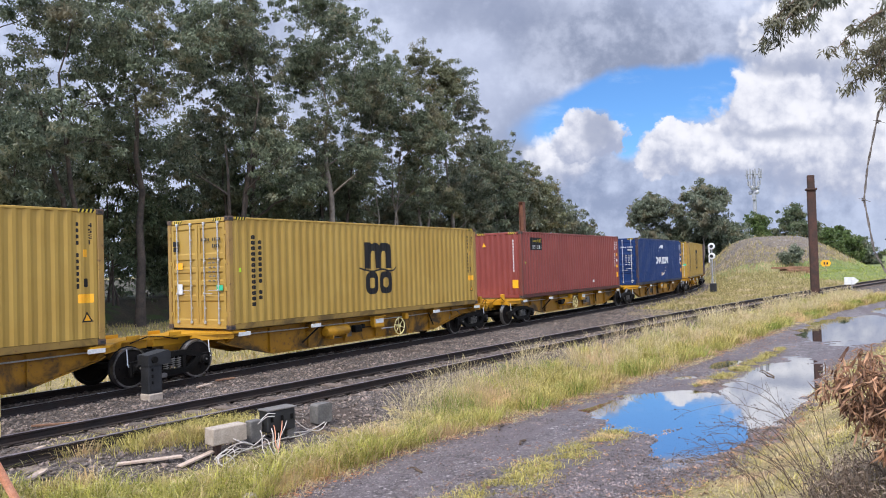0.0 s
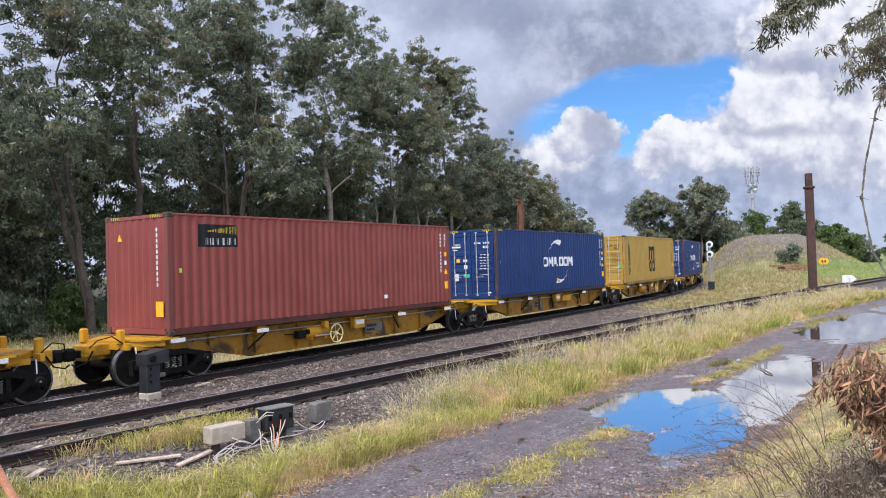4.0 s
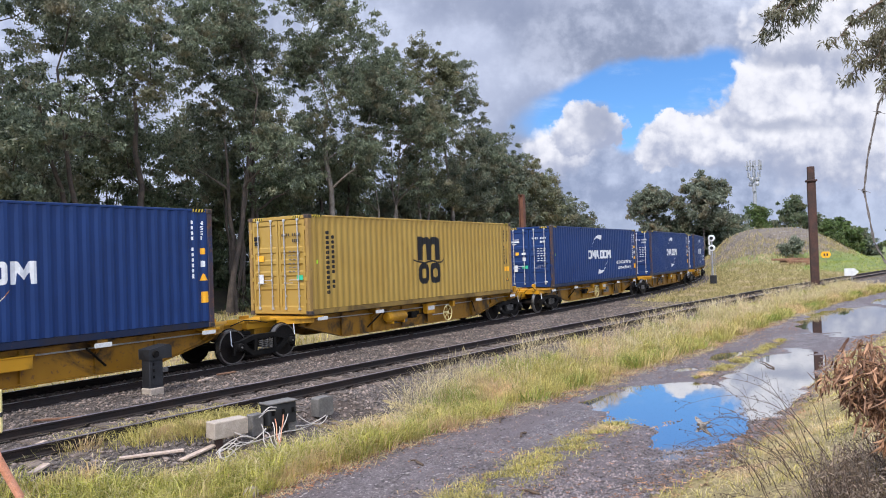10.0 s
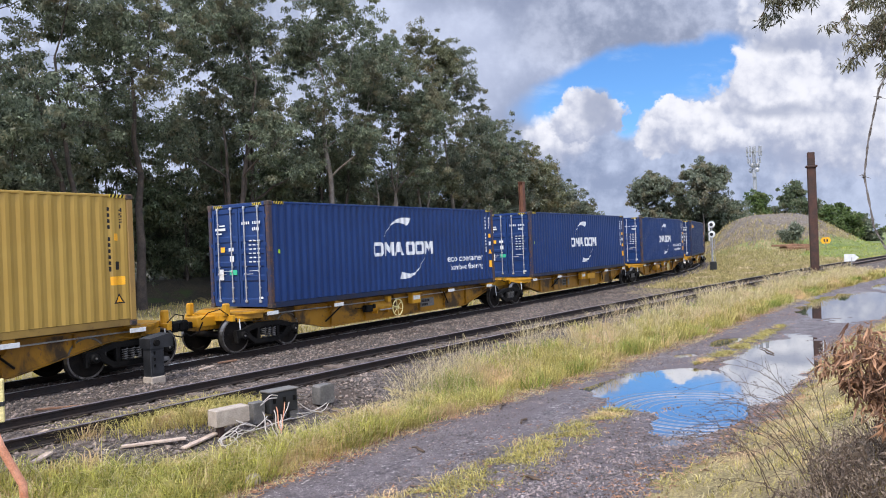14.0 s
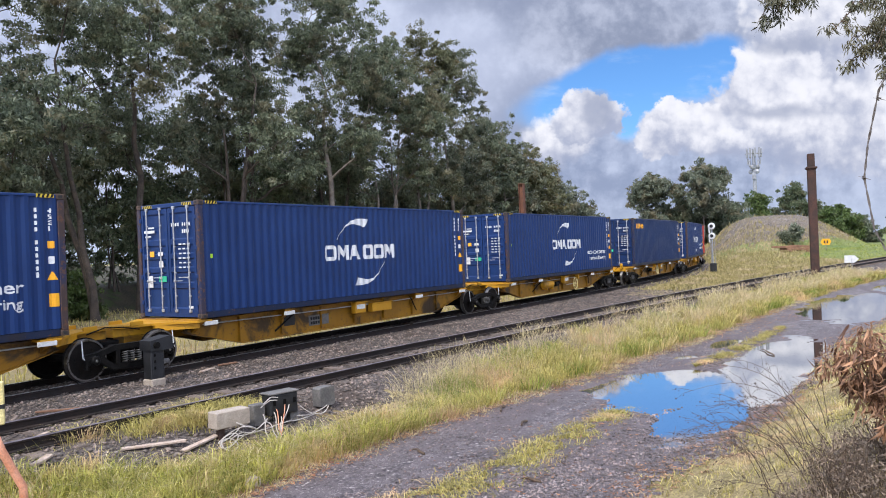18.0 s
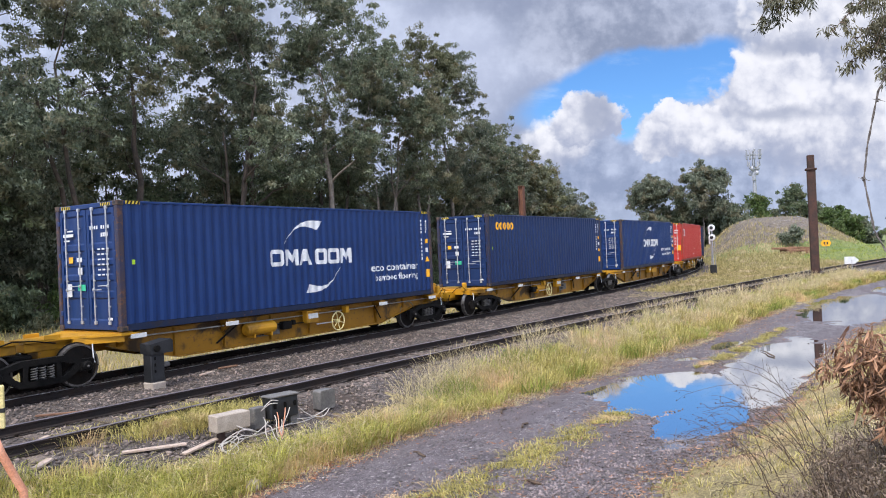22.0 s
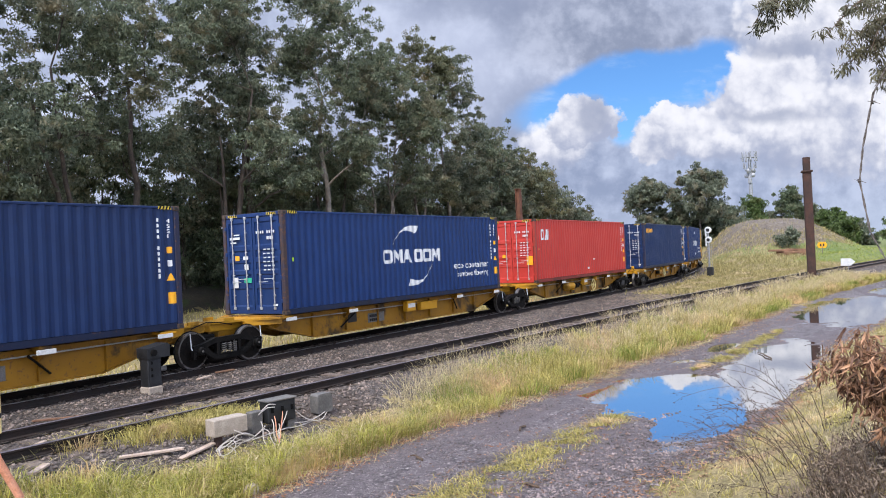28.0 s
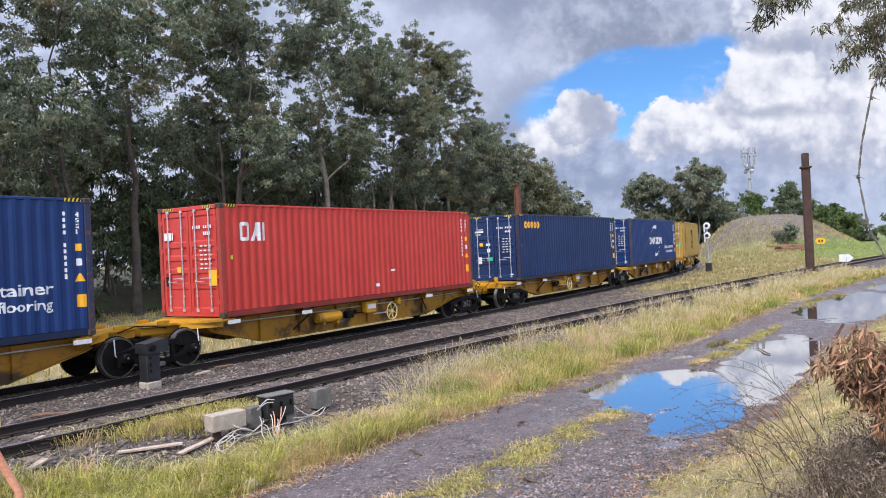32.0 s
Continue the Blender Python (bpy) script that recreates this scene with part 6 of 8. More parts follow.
def tree(name, label, x, y, h, seed, mat, bark, levels=6, per=60, leaf=0.30, wide=0.045, clump=0.75, spread=36, trunk_r=None, lean=None, group="trees beyond the railway", sink=0.15, ratio=0.74, droop=0.5, kids=(2, 3), cap=230, skirt=0, up=0.25):
    rng, nrng = random.Random(seed), np.random.default_rng(seed)
    total = sum(ratio ** k for k in range(levels))
    ln = h / total * 1.08
    lean = lean or (rng.uniform(-0.12, 0.12), rng.uniform(-0.12, 0.12))
    limbs, tips = grow(rng, levels, ln, trunk_r or h * 0.017, lean, spread, ratio, kids, up=up)
    # fit the height
    top = max(p.z for p, _ in tips)
    k = h / top
    t = thing(name, label, "tree", group=group, at=pose(x, y, float(height(np.array([x]), np.array([y]))[0]) - sink))
    m = Mesh()
    for path, rad, lev in limbs:
        m.tube([p * k for p in path], [r * k for r in rad], 7 if lev < 2 else 5 if lev < 3 else 3, caps=False)
    part("trunk", m, bark, t, smooth=True)
    if len(tips) > cap:
        tips = rng.sample(tips, cap)
    cs = [tuple(p * k) for p, _ in tips]
    for q in range(skirt):      # low leafy shoots round the stem
        a, zz = rng.uniform(0, 6.28), rng.uniform(0.10, 0.55)
        cs.append((math.cos(a) * h * rng.uniform(0.06, 0.24), math.sin(a) * h * rng.uniform(0.06, 0.24), h * zz))
    sz = [clump * rng.uniform(0.6, 1.25) for _ in cs]
    co, f = leaf_cloud(nrng, cs, sz, per, leaf, wide, droop)
    part("crown", raw_mesh("crown", co, f, mat), None, t)
    return t


def spray(rng, centres, sizes, per, leaf, wide, droop=0.5):
    """Leaves of far crowns: small pointed triangles strewn through clumps, thickest towards the upper shell."""
    c = np.repeat(np.asarray(centres, float), per, 0)
    s = np.repeat(np.asarray(sizes, float), per)[:, None]
    n = len(c)
    d = rng.normal(0, 1, (n, 3))
    d /= np.linalg.norm(d, axis=1)[:, None] + 1e-9
    p = c + d * s * (rng.random((n, 1)) ** 0.42) * np.array([1.0, 1.0, 0.62])
    a = rng.normal(0, 1, (n, 3)) + np.array([0, 0, -droop * 2])
    a /= np.linalg.norm(a, axis=1)[:, None]
    b = np.cross(a, rng.normal(0, 1, (n, 3)))
    b /= np.linalg.norm(b, axis=1)[:, None] + 1e-9
    L = leaf * (0.5 + rng.random((n, 1)))
    W = wide * (0.6 + 0.8 * rng.random((n, 1)))
    co = np.stack([p + b * W, p + a * L, p - b * W], 1).reshape(-1, 3)
    return co, np.arange(n * 3).reshape(n, 3)


def lobed_tree(name, label, x, y, h, width, seed, mat, bark, lobes=14, base=0.30, lobe=2.1, clumps=26, per=105, leaf=0.25, wide=0.058, clump=0.62, group="trees beyond the railway", flat=0.95, trunk_r=None, lean=(0.0, 0.0), stems=1, top=0.75):
    """A tree whose forking limbs each carry a lobe of foliage, with gaps between the lobes."""
    rng, nrng = random.Random(seed), np.random.default_rng(seed)
    t = thing(name, label, "tree", group=group, at=pose(x, y, float(height(np.array([float(x)]), np.array([float(y)]))[0]) - 0.15))
    # lobe centres spread through the crown
    cs = []
    for k in range(lobes * 30):
        if len(cs) >= lobes:
            break
        q = rng.random() if cs else 1.0
        z = h * base + (h - lobe * flat - h * base) * q
        prof = 1.0 - (1.0 - top) * 2 * abs(q - 0.45) if q < 0.8 else top * (1.0 - 0.55 * (q - 0.8) / 0.2)
        r = width * max(0.15, prof) * math.sqrt(rng.random()) if cs else 0.1 * width
        a = rng.uniform(0, 6.283)
        p = Vector((math.cos(a) * r + lean[0] * z, math.sin(a) * r + lean[1] * z, z))
        size = lobe * rng.uniform(0.6, 1.15)
        if all((p - o).length > 0.42 * (size + s) for o, s in cs):
            cs.append((p, size))
    # stems, then limbs that fork from the nearest wood below
    m, nodes = Mesh(), []
    r0 = trunk_r or h * 0.013
    for k in range(stems):
        off = Vector((rng.uniform(-0.5, 0.5), rng.uniform(-0.5, 0.5), 0)) * (0 if stems == 1 else 1)
        tip = h * (0.62 if stems == 1 else rng.uniform(0.45, 0.7))
        dx, dy = rng.gauss(0, 0.05 + 0.05 * (stems > 1)), rng.gauss(0, 0.05)
        path, rad = [], []
        for i in range(8):
            z = tip * i / 7
            path.append(off + Vector((lean[0] * z + dx * z + rng.gauss(0, 0.10) * (i > 0), lean[1] * z + dy * z + rng.gauss(0, 0.10) * (i > 0), z)))
            rad.append(r0 * (1 - 0.72 * i / 7) * (1.25 if i == 0 else 1.0) / math.sqrt(stems))
            if z > 0.12 * h:
                nodes.append((path[-1], rad[-1]))
        m.tube(path, rad, 8, caps=False)
    hubs, sizes = [], []
    for p, size in sorted(cs, key=lambda c: math.hypot(c[0].x, c[0].y) + 0.4 * c[0].z):
        n0, rn = min(nodes, key=lambda n: (n[0] - p).length + 2.2 * max(0.0, n[0].z - p.z + 0.25 * math.hypot(n[0].x - p.x, n[0].y - p.y)))
        d = (p - n0).length
        side = Vector((rng.gauss(0, 0.08), rng.gauss(0, 0.08), rng.uniform(-0.02, 0.10))) * d
        path = [n0 * (1 - q) ** 2 + ((n0 + p) / 2 + side) * 2 * q * (1 - q) + p * q * q + Vector((rng.gauss(0, 0.05), rng.gauss(0, 0.05), rng.gauss(0, 0.04))) * (0 < q < 1) for q in [i / 6 for i in range(7)]]
        ra = max(0.03, min(rn * 0.78, 0.035 + 0.013 * d))
        rad = [ra * (1 - 0.68 * i / 6) for i in range(7)]
        m.tube(path, rad, 6, caps=False)
        nodes += list(zip(path[2:], rad[2:]))
        for k in range(clumps):
            v = Vector((rng.gauss(0, 0.58), rng.gauss(0, 0.58), rng.gauss(0.08, 0.58) * flat)) * size
            c = p + v
            hubs.append(tuple(c))
            sizes.append(clump * rng.uniform(0.45, 1.35))
            if k % 4 == 0:
                s = path[rng.choice((3, 4, 5, 6))]
                m.tube([s, s.lerp(c, 0.5) + Vector((rng.gauss(0, 0.12), rng.gauss(0, 0.12), rng.gauss(0.05, 0.1))), c], [rad[-1] * 0.7, rad[-1] * 0.45, 0.012], 4, caps=False)
    part("trunk", m, bark, t, smooth=True)
    co, f = spray(nrng, hubs, sizes, per, leaf, wide)
    part("crown", raw_mesh("crown", co, f, mat), None, t)
    return t


GUM = "tall gum tree with loose dark green crown and grey limbs"
for k, (x, y, h, w, kind, bark) in enumerate((
        (14.5, 35, 20, 4.4, "leaf", "bark_dark"), (18.5, 38, 22, 4.4, "leaf_grey", "bark_dark"), (23.0, 36, 22, 4.4, "leaf", "bark_dark"), (27.5, 39, 23, 4.6, "leaf", "bark_dark"),
        (32.0, 36, 22.5, 4.4, "leaf", "bark_dark"), (34.8, 38.5, 20.5, 2.8, "leaf_grey", "bark_dark"), (37.0, 39, 24, 4.6, "leaf", "bark_dark"), (41.5, 36.5, 24, 4.2, "leaf", "bark"), (45.5, 39, 24.2, 4.0, "leaf", "bark_dark"),
        (49.5, 36.5, 21.3, 3.8, "leaf", "bark"), (54.6, 37, 23.0, 3.6, "leaf_olive", "bark"), (59.6, 36.5, 22.0, 2.9, "leaf_grey", "bark"))):
    lobed_tree("gum_tree", GUM, x, y, h, w, 100 + k, M[kind], M[bark], lobes=10 if x < 40 else 15, base=0.36, lobe=1.7, clumps=38, per=72, clump=0.46, leaf=0.20, wide=0.05, stems=(2, 3, 2, 1)[k % 4])
for k, (x, y, h, w, kind) in enumerate(((64.5, 36.5, 16.4, 2.9, "leaf"), (69.0, 37, 16.2, 2.9, "leaf_grey"), (73.6, 36.5, 14.3, 2.8, "leaf_olive"), (79.5, 36.5, 12.9, 3.0, "leaf_grey"), (85.0, 36, 9.2, 2.6, "leaf_grey"), (66.5, 40, 14.5, 3.0, "leaf"), (76.0, 40, 12.5, 3.0, "leaf"))):
    lobed_tree("gum_tree", GUM, x, y, h, w, 130 + k, M[kind], M["bark"], lobes=13, base=0.20, lobe=1.7, clumps=36, per=58, clump=0.52, leaf=0.27, wide=0.064, stems=2 if k % 2 else 1)
# lower wattles and saplings, leafy almost to the ground
for k in range(20):
    r = random.Random(330 + k)
    x = 13 + k * 3.75 + r.uniform(-1.0, 1.0)
    if 29.5 < x < 34:      # a gap with the sky behind
        continue
    h = r.uniform(11.0, 14.5) * (1.0 if x < 52 else 0.82 if x < 62 else 0.62)
    lobed_tree("wattle_tree", "bushy dark green wattle, leafy almost to the ground", x, r.uniform(40.0, 44.0), h, 3.1, 330 + k, M[("leaf", "leaf_dark", "leaf_grey")[k % 3]], M["bark_dark"], lobes=14, base=0.10, lobe=1.8, clumps=30, per=60, leaf=0.27, wide=0.064, clump=0.62, group="lower trees beyond the railway", stems=3, trunk_r=0.13)
# understorey shrubs under the gums
for k in range(9):
    r = random.Random(300 + k)
    x = 17 + k * 7.6 + r.uniform(-1, 1)
    lobed_tree("shrub", "dense dark green understorey shrub", x, r.uniform(44, 47), r.uniform(5.0, 7.5), 2.4, 300 + k, M["leaf_dark"], M["bark_dark"], lobes=9, base=0.05, lobe=1.6, clumps=16, per=70, leaf=0.30, wide=0.075, clump=0.8, group="shrubs under the trees", stems=3, trunk_r=0.08)
for k in range(18):
    r = random.Random(360 + k)
    x = 12 + k * 3.4 + r.uniform(-0.8, 0.8)
    if 26 < x < 32:
        continue
    lobed_tree("shrub", "low dark green shrub at the edge of the trees", x, r.uniform(36.0, 39.0) - 0.03 * x, r.uniform(1.8, 3.2), 1.2, 360 + k, M["leaf_bright"] if k % 3 == 0 else M["leaf_dark"], M["bark_dark"], lobes=6, base=0.10, lobe=0.8, clumps=14, per=60, leaf=0.22, wide=0.05, clump=0.5, group="shrubs under the trees", stems=3, trunk_r=0.05)
# beyond the curve
FAR = "distant rounded gum tree beyond the curve"
for k, (x, y, h, w, mat) in enumerate(((120.6, 37.2, 13.6, 2.6, "leaf_grey"), (122.8, 29.9, 13.6, 3.7, "leaf_grey"), (125.5, 34.0, 9.0, 2.6, "leaf"), (127.0, 27.2, 6.0, 2.4, "leaf"), (128, 31.0, 7.0, 2.8, "leaf"), (147, 31.5, 6.5, 3.0, "leaf"), (149, 28.5, 6.0, 3.0, "leaf_olive"))):
    lobed_tree("gum_tree", FAR, x, y, h, w, 400 + k, M[mat], M["bark"], lobes=15, base=0.40 if k < 2 else 0.12, lobe=1.35, clumps=30, per=55, leaf=0.42, wide=0.11, clump=0.7, group="trees beyond the curve", top=0.95)
for k, (x, y, h, w, mat) in enumerate(((168, 22.2, 13.0, 2.6, "leaf_dark"), (167.5, 29.6, 11.6, 3.2, "leaf_bright"), (171, 25.5, 8, 3.0, "leaf"), (171, 18.5, 9.0, 3.0, "leaf"), (165, 11, 6, 3.0, "leaf"), (154, 1.8, 14.5, 3.2, "leaf_bright"))):
    lobed_tree("broad_tree", "distant green tree behind the mound", x, y, h, w, 430 + k, M[mat], M["bark_dark"], lobes=12, base=0.12, lobe=1.6, clumps=20, per=55, leaf=0.46, wide=0.12, clump=0.8, group="trees behind the mound", top=0.85)


def round_bush(x, y, w, h, seed, mat):
    rng, nrng = random.Random(seed), np.random.default_rng(seed)
    t = thing("round_bush", "dense dark green rounded bush beside the mound", "bush", at=pose(x, y, float(height(np.array([float(x)]), np.array([float(y)]))[0]) - 0.1), group="bushes")
    m, cs = Mesh(), []
    for k in range(130):
        a, e = rng.uniform(0, 6.283), math.asin(rng.uniform(-0.65, 1.0))
        r = rng.uniform(0.62, 0.97)
        cs.append((math.cos(a) * math.cos(e) * w / 2 * r, math.sin(a) * math.cos(e) * w / 2 * r, h * 0.38 + math.sin(e) * h * 0.58 * r))
        if k % 5 == 0:
            m.tube([(0, 0, 0), (cs[-1][0] * 0.4, cs[-1][1] * 0.4, cs[-1][2] * 0.5), cs[-1]], [0.10, 0.06, 0.02], 5, caps=False)
    part("trunk", m, M["bark_dark"], t)
    co, f = spray(nrng, cs, [rng.uniform(0.5, 0.95) for _ in cs], 170, 0.32, 0.10, 0.4)
    part("crown", raw_mesh("crown", co, f, mat), None, t)


round_bush(140, 12.5, 7.7, 7.0, 460, M["leaf_bright"])
tree("pale_shrub", "pale silvery shrub on the mound's flank", 101.5, 14.0, 2.8, 470, M["leaf_grey"], M["twig"], levels=4, per=60, leaf=0.25, wide=0.1, clump=0.5, spread=60, trunk_r=0.05, group="bushes", cap=40)


# ---- far fixtures ----
def gz(x, y):
    return float(height(np.array([float(x)]), np.array([float(y)]))[0])


def build_column():
    x, y = 55.6, 6.38
    z = gz(x, y)
    t = thing("steel_column", "tall rusty steel column with a collar near its top", "column", at=pose(x, y, z - 0.1, 0, 0, 12))
    H = 2.486 + 0.097 * 56 - z + 0.1
    part("shaft", Mesh().prism([(-0.24, -0.22), (-0.20, -0.26), (0.20, -0.26), (0.24, -0.22), (0.24, 0.22), (0.20, 0.26), (-0.20, 0.26), (-0.24, 0.22)], 0, H - 0.9, "z"), M["rustpole"], t)
    part("collar", Mesh().box((0, 0, H - 0.95), (0.70, 0.70, 0.13), 0.03), M["rustpole"], t)
    part("head", Mesh().box((0, 0, H - 0.45), (0.40, 0.44, 0.9), 0.03), M["rustpole"], t)
    part("base_plate", Mesh().box((0, 0, 0.1), (0.8, 0.8, 0.12), 0.02), M["rustpole"], t)


def build_back_post():
    x, y = 41.8, 21.0
    z = gz(x, y)
    t = thing("steel_post", "rusty orange-brown steel post behind the train", "post", at=pose(x, y, z - 0.1))
    H = 2.486 + 0.083 * 46.8 - z + 0.1
    part("shaft", Mesh().prism([(-0.15, -0.15), (0.15, -0.15), (0.15, -0.12), (0.02, -0.12), (0.02, 0.12), (0.15, 0.12), (0.15, 0.15), (-0.15, 0.15), (-0.15, 0.12), (-0.02, 0.12), (-0.02, -0.12), (-0.15, -0.12)], 0, H, "z"), M["rustbrown"], t)
    part("cap", Mesh().box((0, 0, H), (0.34, 0.34, 0.04), 0.01), M["rustbrown"], t)


def build_signal():
    x, y = 63.3, 14.75
    z = gz(x, y)
    t = thing("railway_signal", "slim railway signal post with white hooded lamp heads", "signal", at=pose(x, y, z))
    H = 2.486 + 0.021 * 65 - z
    part("post", Mesh().tube([(0, 0, 0), (0, 0, H - 0.4)], 0.06, 10), M["galv"], t)
    part("base", Mesh().box((0, 0, 0.15), (0.4, 0.4, 0.3), 0.02), M["concrete"], t)
    for k, zz in enumerate((H - 0.3, H - 1.1)):
        h = part("lamp_head", Mesh().lathe([(-0.10, 0.24), (-0.06, 0.27), (0.06, 0.27), (0.10, 0.24)], "x", 18, (0, 0, zz)).box((0, 0.2, zz - 0.25), (0.12, 0.13, 0.6), 0.04), M["white"], t, "white hooded lamp head")
        part("lens", Mesh().lathe([(-0.14, 0.13), (-0.11, 0.14)], "x", 14, (0, 0, zz)), M["darkbox"], h, "dark lens")
    part("ladder", Mesh().tube([(0.25, -0.15, 0), (0.12, -0.15, H - 1.4)], 0.02, 5).tube([(0.25, 0.15, 0), (0.12, 0.15, H - 1.4)], 0.02, 5), M["galv"], t)
    c = thing("relay_cabinet", "small dark trackside cabinet below the signal", "cabinet", at=pose(61.5, 14.3, gz(61.5, 14.3)))
    part("body", Mesh().box((0, 0, 0.45), (0.4, 0.45, 0.8), 0.03), M["darkbox"], c)
    part("plinth", Mesh().box((0, 0, 0.03), (0.6, 0.7, 0.12), 0.02), M["concrete"], c)


def build_tower():
    r = 220
    x, y = 0.9844 * r, 0.176 * r
    z = gz(x, y)
    H = 2.486 + 0.1112 * r - z
    t = thing("telecom_tower", "distant grey telecom mast with antenna panels", "mast", at=pose(x, y, z))
    part("mast", Mesh().tube([(0, 0, 0), (0, 0, H * 0.6), (0, 0, H - 0.5)], [0.75, 0.5, 0.35], 10), M["galv"], t)
    part("headframe", Mesh().tube([(-2.2, 0, H - 1.8), (2.2, 0, H - 1.8)], 0.10, 6).tube([(0, -2.2, H - 1.8), (0, 2.2, H - 1.8)], 0.10, 6).tube([(-1.5, 1.5, H - 1.8), (1.5, -1.5, H - 1.8)], 0.1, 6), M["galv"], t)
    for j in range(9):
        a = radians(j * 40)
        part("antenna_panel", Mesh().box((1.8 * math.cos(a), 1.8 * math.sin(a), H - 1.6), (0.40, 0.40, 2.6), 0.08), M["galv"], t)
    for j in range(5):
        a = radians(j * 72 + 20)
        part("dish", Mesh().lathe([(-0.2, 0.2), (0.0, 0.62), (0.12, 0.66), (0.14, 0.3)], "x", 12, (0.9 * math.cos(a), 0.9 * math.sin(a), H - 5.5 - (j % 2) * 1.2)), M["galv"], t)
    for j in range(8):
        a = radians(j * 45 + 10)
        part("antenna_panel", Mesh().box((1.5 * math.cos(a), 1.5 * math.sin(a), H - 4.0 - 0.5 * (j % 2)), (0.35, 0.35, 1.7), 0.06), M["galv"], t)
    part("equipment", Mesh().box((-0.4, 0, H - 8.0), (0.9, 0.9, 1.6), 0.08), M["galv"], t)


def build_marker():
    x, y = 62.5, 4.73
    z = gz(x, y)
    t = thing("trackside_sign", "white arrow-shaped trackside marker on a short post", "sign", at=pose(x, y, z, 0, 0, 0))
    part("post", Mesh().box((0, 0, 0.4), (0.06, 0.06, 1.0), 0.008), M["galv"], t)
    zz = 0.86
    part("panel", Mesh().prism([(0.48, zz - 0.27), (0.48, zz + 0.27), (-0.18, zz + 0.27), (-0.46, zz), (-0.18, zz - 0.27)], -0.03, 0.03, "x"), M["white"], t, "white arrow panel")
    x, y = 96.5, 9.85
    s = thing("warning_sign", "small yellow warning sign on a post in the grass", "sign", at=pose(x, y, gz(x, y)))
    part("post", Mesh().box((0, 0, 0.45), (0.07, 0.07, 1.0), 0.008), M["greybox"], s)
    part("panel", Mesh().prism([(-0.55, 1.05), (-0.35, 1.40), (0.35, 1.40), (0.55, 1.05), (0.35, 0.70), (-0.35, 0.70)], -0.03, 0.03, "x"), M["orange"], s, "orange-yellow panel")
    for q in range(2):
        part("mark", Mesh().box((-0.04, -0.15 + q * 0.3, 1.05), (0.02, 0.16, 0.3), 0.0), M["darkbox"], s)


def build_pile():
    rng = random.Random(9)
    for k in range(9):
        x, y = 95 + rng.uniform(-0.6, 0.6), 13.4 + k * 0.28 - 1.6
        l = rng.uniform(1.4, 3.0)
        thing("old_rail_timber", "rust-brown discarded timber lying in a pile", "timber", at=pose(x, y, gz(x, y) + 0.16 + (k % 3) * 0.26, 0, rng.uniform(-3, 3), 90 + rng.uniform(-12, 12)), group="discarded timbers",
              mesh=Mesh().box((0, 0, 0), (l, 0.26, 0.24), 0.02), mats=M["timber"])


build_column()
build_back_post()
build_signal()
build_tower()
build_marker()
build_pile()


# ---- trackside equipment ----
def build_point_machine():
    t = thing("point_machine", "dark grey trackside point indicator box on a concrete foot", "trackside box", at=pose(10.42, 14.42, RAIL, 0, 0, -2))
    part("foot", Mesh().box((0, 0, -0.17), (0.36, 0.34, 0.26), 0.025), M["concrete"], t, "pale concrete foot")
    part("column", Mesh().box((0, 0, 0.28), (0.34, 0.30, 0.66), 0.02), M["darkbox"], t)
    part("hood", Mesh().prism([(-0.20, 0.58), (0.36, 0.58), (0.36, 0.84), (0.30, 0.88), (-0.20, 0.80)], -0.20, 0.20), M["darkbox"], t, "dark overhanging hood")
    part("lamp", Mesh().lathe([(-0.24, 0.07), (-0.20, 0.08), (-0.19, 0.03)], "y", 12, (-0.05, 0, 0.70)), M["bogie"], t)
    for z in (0.20, 0.34, 0.48):
        part("latch", Mesh().box((-0.08, -0.16, z), (0.05, 0.03, 0.07), 0.008), M["bogie"], t)
    part("door_panel", Mesh().box((0.0, -0.156, 0.28), (0.26, 0.016, 0.52), 0.006), M["darkbox"], t)
    part("push_rod", Mesh().tube([(0.1, 0.0, -0.05), (0.5, 0.35, -0.08), (0.5, 1.0, -0.10)], 0.025, 6), M["bogie"], t)
    part("side_bracket", Mesh().box((0.26, -0.02, 0.30), (0.20, 0.12, 0.10), 0.02), M["greybox"], t)


